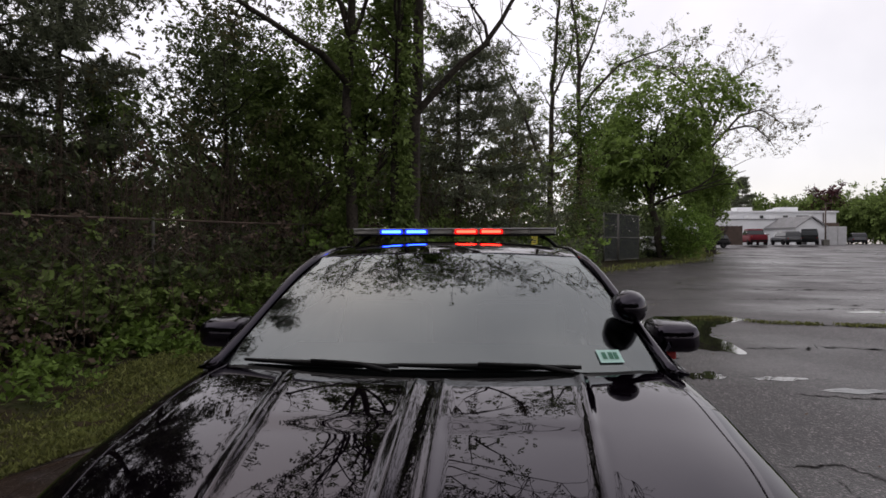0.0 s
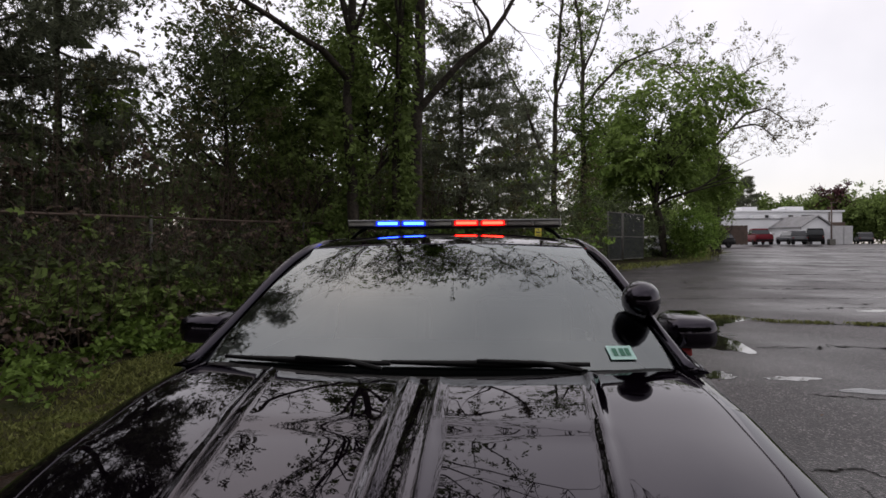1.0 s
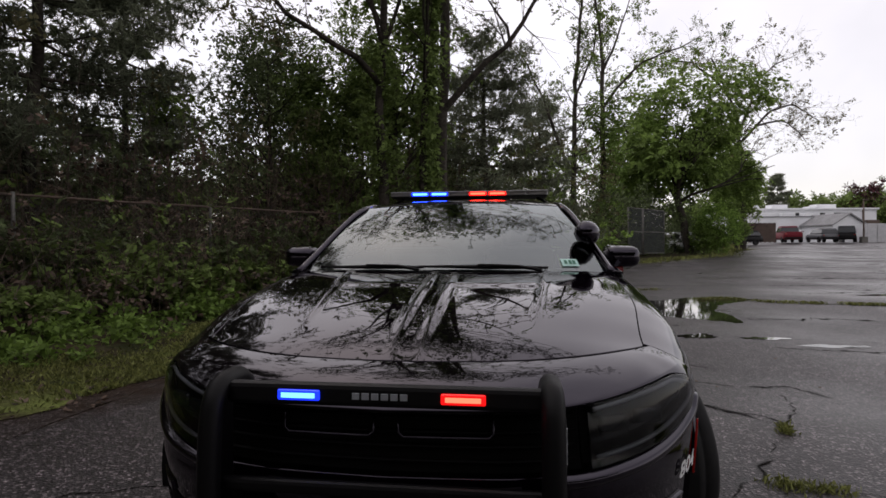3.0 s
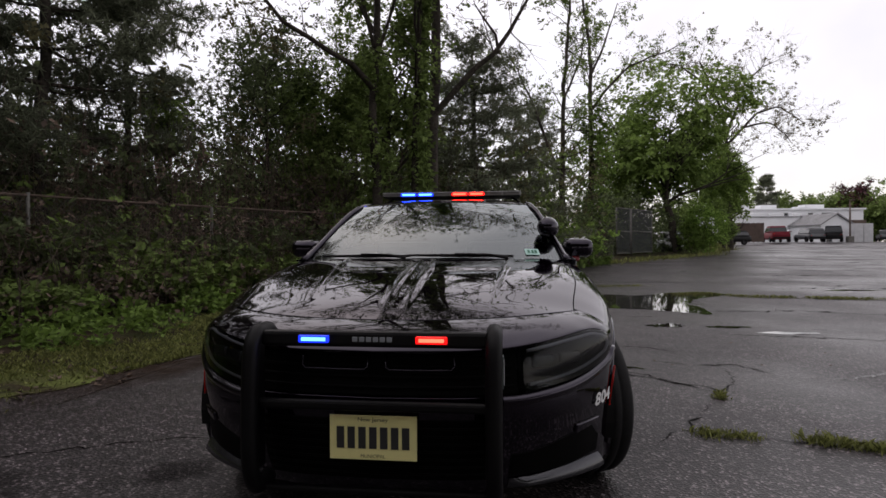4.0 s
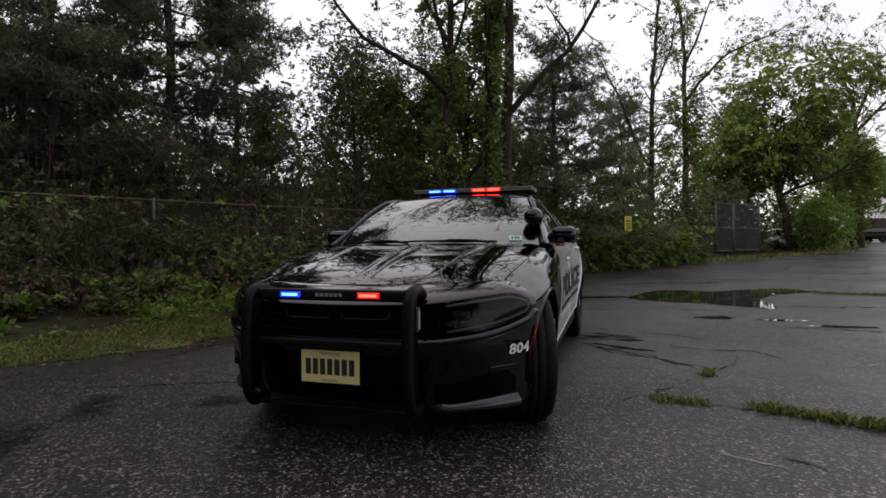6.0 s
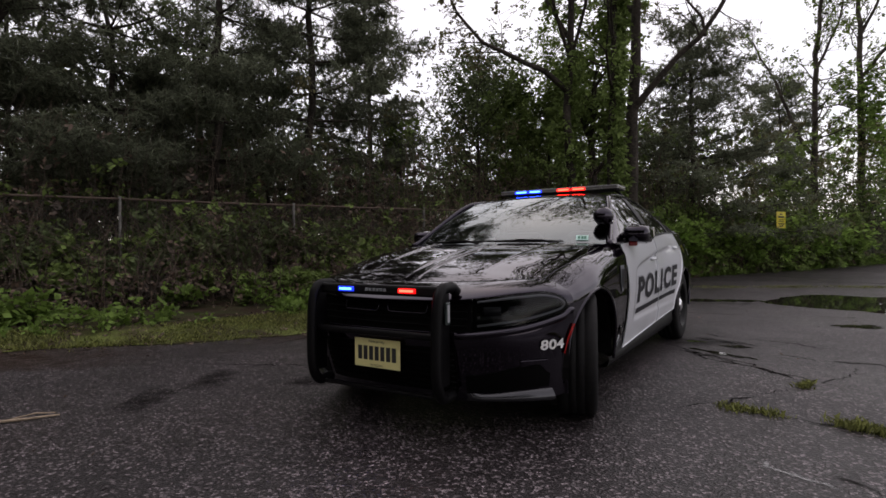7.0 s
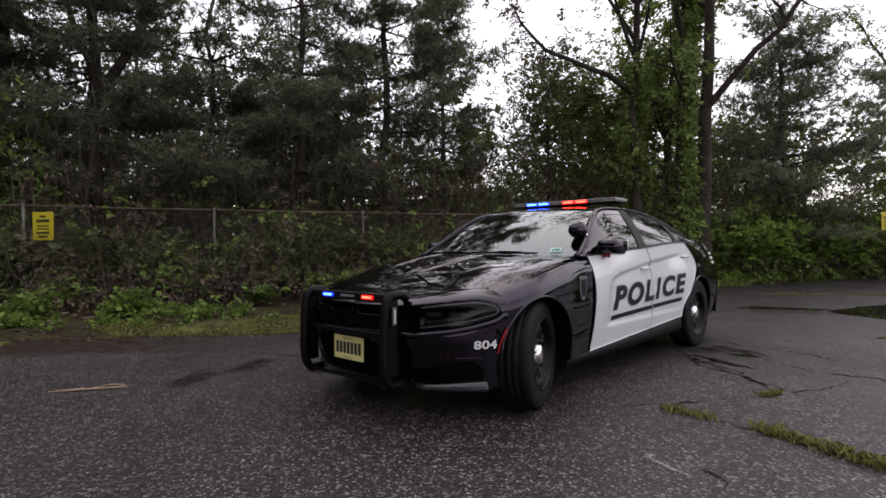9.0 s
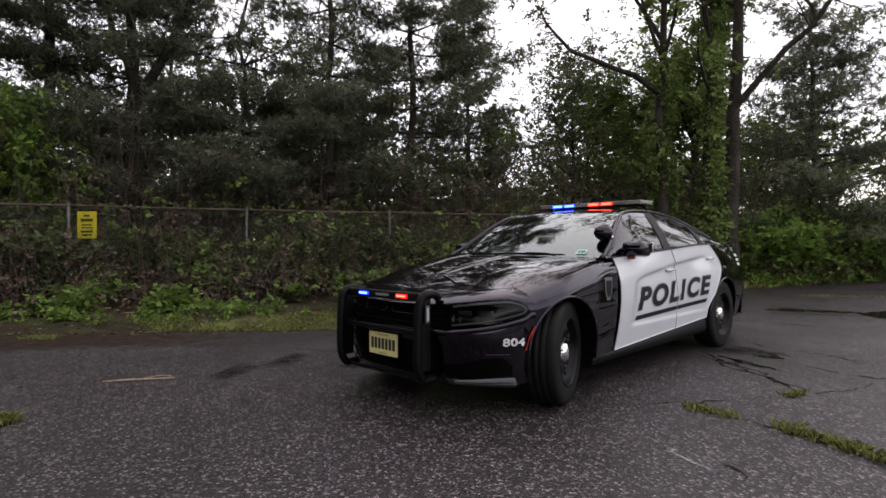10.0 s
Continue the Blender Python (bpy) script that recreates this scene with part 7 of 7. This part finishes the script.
f_ = rng.uniform(0, 1, 1500)
vx_, vy_ = 14.2 + 12.0 * f_ - rng.uniform(-0.2, 1.6, 1500), 34.5 + 29.5 * f_ + rng.normal(size=1500) * 0.5
blades("far_verge_grass", np.stack([vx_, vy_, ground_z(vx_, vy_)], 1), 0.30, rng, GRASS, "rough grass along the far edge of the lot")
f_ = rng.uniform(0, 1, 240)
vx_, vy_ = 12.2 + 11.5 * f_ - rng.uniform(0.3, 4.0, 240), 36.0 + 25.0 * f_
tagged(leaves_mesh("far_brush", leaf_clumps(rng, vx_, vy_, ground_z(vx_, vy_) + rng.uniform(0.1, 1.5, 240), np.full(240, 0.8), np.full(240, 0.6), 70), 0.24, rng, LEAF_DARK), "dark brush under the trees along the verge", "plants", kind="stuff")


# ---- far buildings ----
def building(at, yaw, label):
    b = thing("white_building", at, label, "building")
    b.rotation_euler = (0, 0, yaw)
    return b


hall = building((36.5, 82.0, 1.25), math.atan2(1.8, 15.8), "low white flat-roofed commercial building")
part("wall", box_bm(8, 9, 2.4, 16, 18, 4.8, 0.02), WALL_WHITE, hall)
part("roof", box_bm(8, 9, 4.9, 16.5, 18.5, 0.25, 0.03), WALL_WHITE, hall, "white roof edge")
for x0, w0 in ((4.4, 0.5), (7.9, 0.7), (9.9, 1.9)):
    win = part("window", box_bm(x0 + w0 / 2, -0.02, 4.15, w0, 0.08, 0.42, 0.01), DARK_GLASS, hall)
    part("window_frame", box_bm(x0 + w0 / 2, -0.03, 4.39, w0 + 0.12, 0.12, 0.06, 0.01), WALL_WHITE, win)
part("awning", box_bm(14.9, -0.45, 2.75, 1.7, 0.9, 1.0, 0.03), RUST, hall, "dark awning over the side door")
part("door", box_bm(14.9, -0.03, 1.1, 1.1, 0.08, 2.1, 0.01), DARK_GLASS, hall)
for x0, y0, w0, h0 in ((5.2, 6, 2.4, 0.9), (13.0, 7, 3.0, 1.0), (11.2, 7, 1.5, 0.7), (0.2, 3, 0.5, 1.0)):
    part("roof_unit", box_bm(x0, y0, 5.0 + h0 / 2, w0, 1.8, h0, 0.05), WALL_WHITE, hall, "pale roof unit")
for x0, w0 in ((-1.6, 2.0), (1.5, 1.6), (4.6, 1.2)):
    part("low_roof_unit", box_bm(x0 + w0 / 2, -1.3, 3.95, w0, 1.0, 0.5, 0.05), WALL_WHITE, hall)
part("low_wing", box_bm(1.5, -1.4, 1.8, 10.5, 2.7, 3.6, 0.02), WALL_WHITE, hall, "lower white wing")
part("low_wing_roof", box_bm(1.5, -1.4, 3.66, 10.8, 3.0, 0.12, 0.02), ROOF_GREY, hall)
part("downpipe", box_bm(14.0, -0.08, 2.4, 0.14, 0.1, 4.8, 0.01), RUST, hall)

shed = building((36.9, 73.6, 1.22), math.atan2(0.9, 7.9), "small white garage with a grey gable roof")
part("wall", box_bm(2.2, 3.3, 1.2, 4.4, 6.6, 2.4, 0.02), WALL_WHITE, shed)
bm = bmesh.new()
pr = [(-0.3, 2.25), (2.2, 3.75), (4.7, 2.25), (4.7, 2.40), (2.2, 3.93), (-0.3, 2.40)]
lo = [bm.verts.new((x0, -0.35, z0)) for x0, z0 in pr]
hi = [bm.verts.new((x0, 6.95, z0)) for x0, z0 in pr]
bm.faces.new(lo)
bm.faces.new(hi[::-1])
for i in range(6):
    j = (i + 1) % 6
    bm.faces.new((lo[j], lo[i], hi[i], hi[j]))
bmesh.ops.recalc_face_normals(bm, faces=bm.faces)
part("roof", bm, ROOF_GREY, shed, "grey shingle roof")
for yy in (-0.001, 6.601):
    bm = bmesh.new()
    bm.faces.new([bm.verts.new(v) for v in ((0, yy, 2.4), (4.4, yy, 2.4), (2.2, yy, 3.74))])
    part("gable", bm, WALL_WHITE, shed)
shed.rotation_euler = (0, 0, radians(12))
shed.location = (41.4, 74.2, 1.22)
part("door", box_bm(1.2, -0.03, 0.9, 0.8, 0.06, 1.6, 0.01), DARK_GLASS, shed)

boards = thing("board_fence", (0, 0, 0), "dark brown board fence beside the buildings", "fence")
for i in range(26):
    f0 = i / 25
    part("board", box_bm(24.2 + 4.4 * f0, 60.6 + 0.6 * f0, 1.2 + 1.15, 0.165, 0.03, 2.1 + 0.06 * math.sin(i * 2.1), 0.005), FENCE_BROWN, boards)
part("rail", box_bm(26.4, 60.98, 2.9, 4.4, 0.06, 0.1, 0.01, Matrix.Rotation(0.135, 4, "Z")), FENCE_BROWN, boards)
for k_, (cx_, cy_) in enumerate(((45.2, 73.2), (46.5, 73.4))):
    cab_ = thing("metal_cabinet", (cx_, cy_, 1.25), "pale grey metal utility cabinet beside the garage", "cabinet", "cabinets by the garage")
    part("body", box_bm(0, 0, 1.2, 1.15, 0.8, 2.4, 0.03), ROOF_PALE, cab_)
    part("door", box_bm(0, -0.41, 1.2, 1.0, 0.03, 2.1, 0.01), ROOF_PALE, cab_)
pole = thing("light_pole", (39.2, 64.2, 1.2), "tall dark light pole on the lot", "lamp")
tube("pole", [(0, 0, 0), (0, 0, 2.5), (0, 0, 4.8)], [0.09, 0.08, 0.06], RUST, pole)
part("base", box_bm(0, 0, 0.35, 0.6, 0.6, 0.7, 0.04), STEEL_DULL, pole, "concrete base")
part("lamp_head", box_bm(0.2, 0, 4.82, 0.6, 0.2, 0.12, 0.03), RUST, pole)


# ---- parked vehicles far off ----
def parked(name, at, yaw, paint, label, length=4.7, width_=1.85, height=1.7, hood_h=1.0, cab0=0.28, cab1=0.95, bed=False, rake=0.28):
    """A parked vehicle: lofted body, cabin with windows, four wheels, lamps."""
    c = thing(name, at, label, "car")
    c.rotation_euler = (0, 0, yaw)
    xs = np.linspace(0, 1, 15)
    rows = []
    for a in xs:
        w = width_ / 2 * (1 - 0.12 * (2 * a - 1) ** 6)
        h = hood_h * (1 - 0.12 * max(0, 0.12 - a) / 0.12)
        ring = []
        for k in np.linspace(0, 2 * math.pi, 20, endpoint=False):
            cx, cz = math.copysign(abs(math.cos(k)) ** 0.4, math.cos(k)), math.copysign(abs(math.sin(k)) ** 0.4, math.sin(k))
            ring.append((-length / 2 + length * a, w * cx, 0.32 + (h - 0.32) * (0.5 + 0.5 * cz)))
        rows.append(ring)
    bm = bmesh.new()
    vs = [[bm.verts.new(p) for p in r] for r in rows]
    for r0, r1 in zip(vs, vs[1:]):
        for k in range(20):
            j = (k + 1) % 20
            bm.faces.new((r0[k], r1[k], r1[j], r0[j]))
    bm.faces.new(vs[0])
    bm.faces.new(vs[-1][::-1])
    bmesh.ops.recalc_face_normals(bm, faces=bm.faces)
    part("body", bm, paint, c, "", True)
    x0, x1 = -length / 2 + length * cab0, -length / 2 + length * cab1
    for nm, grow_, mat, zt in (("cabin", 0.0, paint, height), ("glasshouse", 0.012, DARK_GLASS, height - 0.16)):
        bm = bmesh.new()
        lo = [(x0, -1), (x1, -1), (x1, 1), (x0, 1)]
        z0 = hood_h - 0.03 if nm == "cabin" else hood_h + 0.04
        f0, f1 = (z0 - hood_h) / (height - hood_h), (zt - hood_h) / (height - hood_h)
        pts = []
        for f, z in ((f0, z0), (f1, zt)):
            sl0, sl1 = x0 + 0.5 * f - grow_, x1 - rake * f + grow_
            wy = width_ / 2 * (0.94 - 0.16 * f) + grow_
            pts.append([bm.verts.new(p) for p in ((sl0, -wy, z), (sl1, -wy, z), (sl1, wy, z), (sl0, wy, z))])
        for k in range(4):
            j = (k + 1) % 4
            bm.faces.new((pts[0][k], pts[0][j], pts[1][j], pts[1][k]))
        bm.faces.new(pts[1])
        bm.faces.new(pts[0][::-1])
        bmesh.ops.bevel(bm, geom=list(bm.edges), offset=0.04 if nm == "cabin" else 0.01, segments=2, affect="EDGES")
        part(nm, bm, mat, c, "", nm == "cabin")
    for sx in (-0.31, 0.30):
        for sy in (1, -1):
            bm = lathe_bm([(-0.11, 0.0), (-0.11, 0.30), (-0.09, 0.34), (0.09, 0.34), (0.11, 0.30), (0.11, 0.2), (0.09, 0.19), (0.09, 0.0)], 20)
            bmesh.ops.transform(bm, matrix=Matrix.Translation((sx * length, sy * (width_ / 2 - 0.1), 0.34)) @ Matrix.Rotation(radians(90 * sy), 4, "Z"), verts=bm.verts)
            part("wheel", bm, RUBBER, c, "", True)
    for sy in (1, -1):
        if bed:
            part("bed_rail", box_bm(length * 0.35, sy * (width_ / 2 - 0.06), hood_h + 0.02, length * 0.3, 0.1, 0.08, 0.02), paint, c)
        part("tail_light", box_bm(length / 2 - 0.02, sy * width_ * 0.38, hood_h - 0.22, 0.04, 0.2, 0.16, 0.01), RED_REFLECT, c)
        part("headlight", box_bm(-length / 2 + 0.02, sy * width_ * 0.36, hood_h - 0.25, 0.04, 0.28, 0.14, 0.01), LED_WHITE_OFF, c)
    part("rear_bumper", box_bm(length / 2, 0, 0.50, 0.10, width_ * 0.9, 0.2, 0.03), PLASTIC, c)
    return c


RED_PAINT = material("dark_red_paint", (0.13, 0.006, 0.014), 0.6, spec=0.2)
GREY_PAINT = material("dark_grey_paint", (0.05, 0.052, 0.058), 0.4, coat=0.3)
parked("pickup_truck", (31.9, 65.6, 1.28), radians(-102), RED_PAINT, "dark red pickup truck parked by the garage", 5.4, 1.98, 1.88, 1.18, 0.3, 0.70, True, 0.1)
parked("parked_car", (34.4, 69.6, 1.3), radians(-112), WHITE, "white car parked beside the pickup", 4.5, 1.8, 1.45, 0.95)
parked("parked_car", (36.3, 67.0, 1.29), radians(-94), GREY_PAINT, "dark grey off-road car parked by the garage", 4.3, 1.85, 1.6, 1.0, rake=0.1)
parked("parked_car", (38.7, 66.6, 1.29), radians(-117), PLASTIC, "black boxy off-road car parked by the garage", 4.2, 1.88, 1.85, 1.05, 0.2, 0.98, rake=0.06)
parked("parked_car", (52.6, 79.5, 1.32), radians(-116), GREY_PAINT, "dark car parked far across the lot", 4.6, 1.85, 1.6, 1.0)
parked("parked_car", (11.6, 37.2, 0.5), radians(35), WHITE, "white car half hidden behind the gate", 4.5, 1.8, 1.45, 0.95)
parked("parked_car", (23.6, 58.0, 1.0), radians(20), PLASTIC, "dark car half hidden under the trees", 4.6, 1.8, 1.5, 0.95)


# ---- far woods ----
def far_trees(name, label, places, mat, rng, per=150, size=0.5):
    at = []
    for x, y, h, r in places:
        k = 60
        q = rng.normal(size=(k, 3))
        q /= np.linalg.norm(q, axis=1, keepdims=True)
        q *= rng.uniform(0.4, 1, (k, 1)) * (1 + 0.18 * np.sin(q[:, :1] * 9 + x) + 0.15 * np.sin(q[:, 2:] * 11 + y))
        c = q * np.array([r, r, h * 0.46]) + np.array([x, y, h * 0.55 + 1.0])
        at.append(np.repeat(c, per // 6, 0) + rng.normal(size=(k * (per // 6), 3)) * r * 0.2)
    return tagged(leaves_mesh(name, np.concatenate(at), size, rng, mat), label, "woods", kind="stuff")


rng = np.random.default_rng(61)
line = [(34 + 3.4 * i + rng.normal() * 1.2, 112 - 0.3 * i + rng.normal() * 3, rng.uniform(8, 12), rng.uniform(3, 4.5)) for i in range(22)]
line += [(48 + 1.9 * i, 99.5 - 1.0 * i + rng.normal(), 7.6 + 0.12 * i + rng.uniform(-0.4, 0.5), 2.2) for i in range(7)]
far_trees("far_woods", "green woods beyond the buildings", line, LEAF_MID, rng, 220, 0.6)
far_trees("far_maroon_tree", "dark maroon-leaved tree beyond the buildings", [(56.6, 94.6, 10.2, 2.3), (58.6, 93.6, 9.6, 1.5)], LEAF_RED, rng, 420, 0.4)
near_right = [(58 + 2.6 * i, 92 - 1.6 * i + rng.normal() * 2, rng.uniform(8, 11), rng.uniform(3, 4)) for i in range(8)]
near_right += [(57.6 + 1.5 * i, 90.5 - 1.0 * i, 6.2, 2.2) for i in range(6)]
far_trees("far_woods_edge", "green trees at the lot's far edge", near_right, LEAF_MID, rng, 330, 0.5)
# unseen trees added behind the camera; they darken low sky light and reflections
ring = [(25 * math.sin(a) + rng.normal() * 2, -27 * math.cos(a) + rng.normal() * 2, rng.uniform(14, 18), rng.uniform(4, 5.5)) for a in np.linspace(-1.1, 0.9, 24)]
far_trees("unseen_woods_behind", "unseen woods added behind the camera to block low sky", ring, LEAF_DARK, rng, 110, size=1.2)
pine((45.4, 98.0, 1.3), 11.6, 71, 0.2, "grey-green conifer beyond the white building", 0.1, 2.9, 3000, needle=(0.45, 0.035))
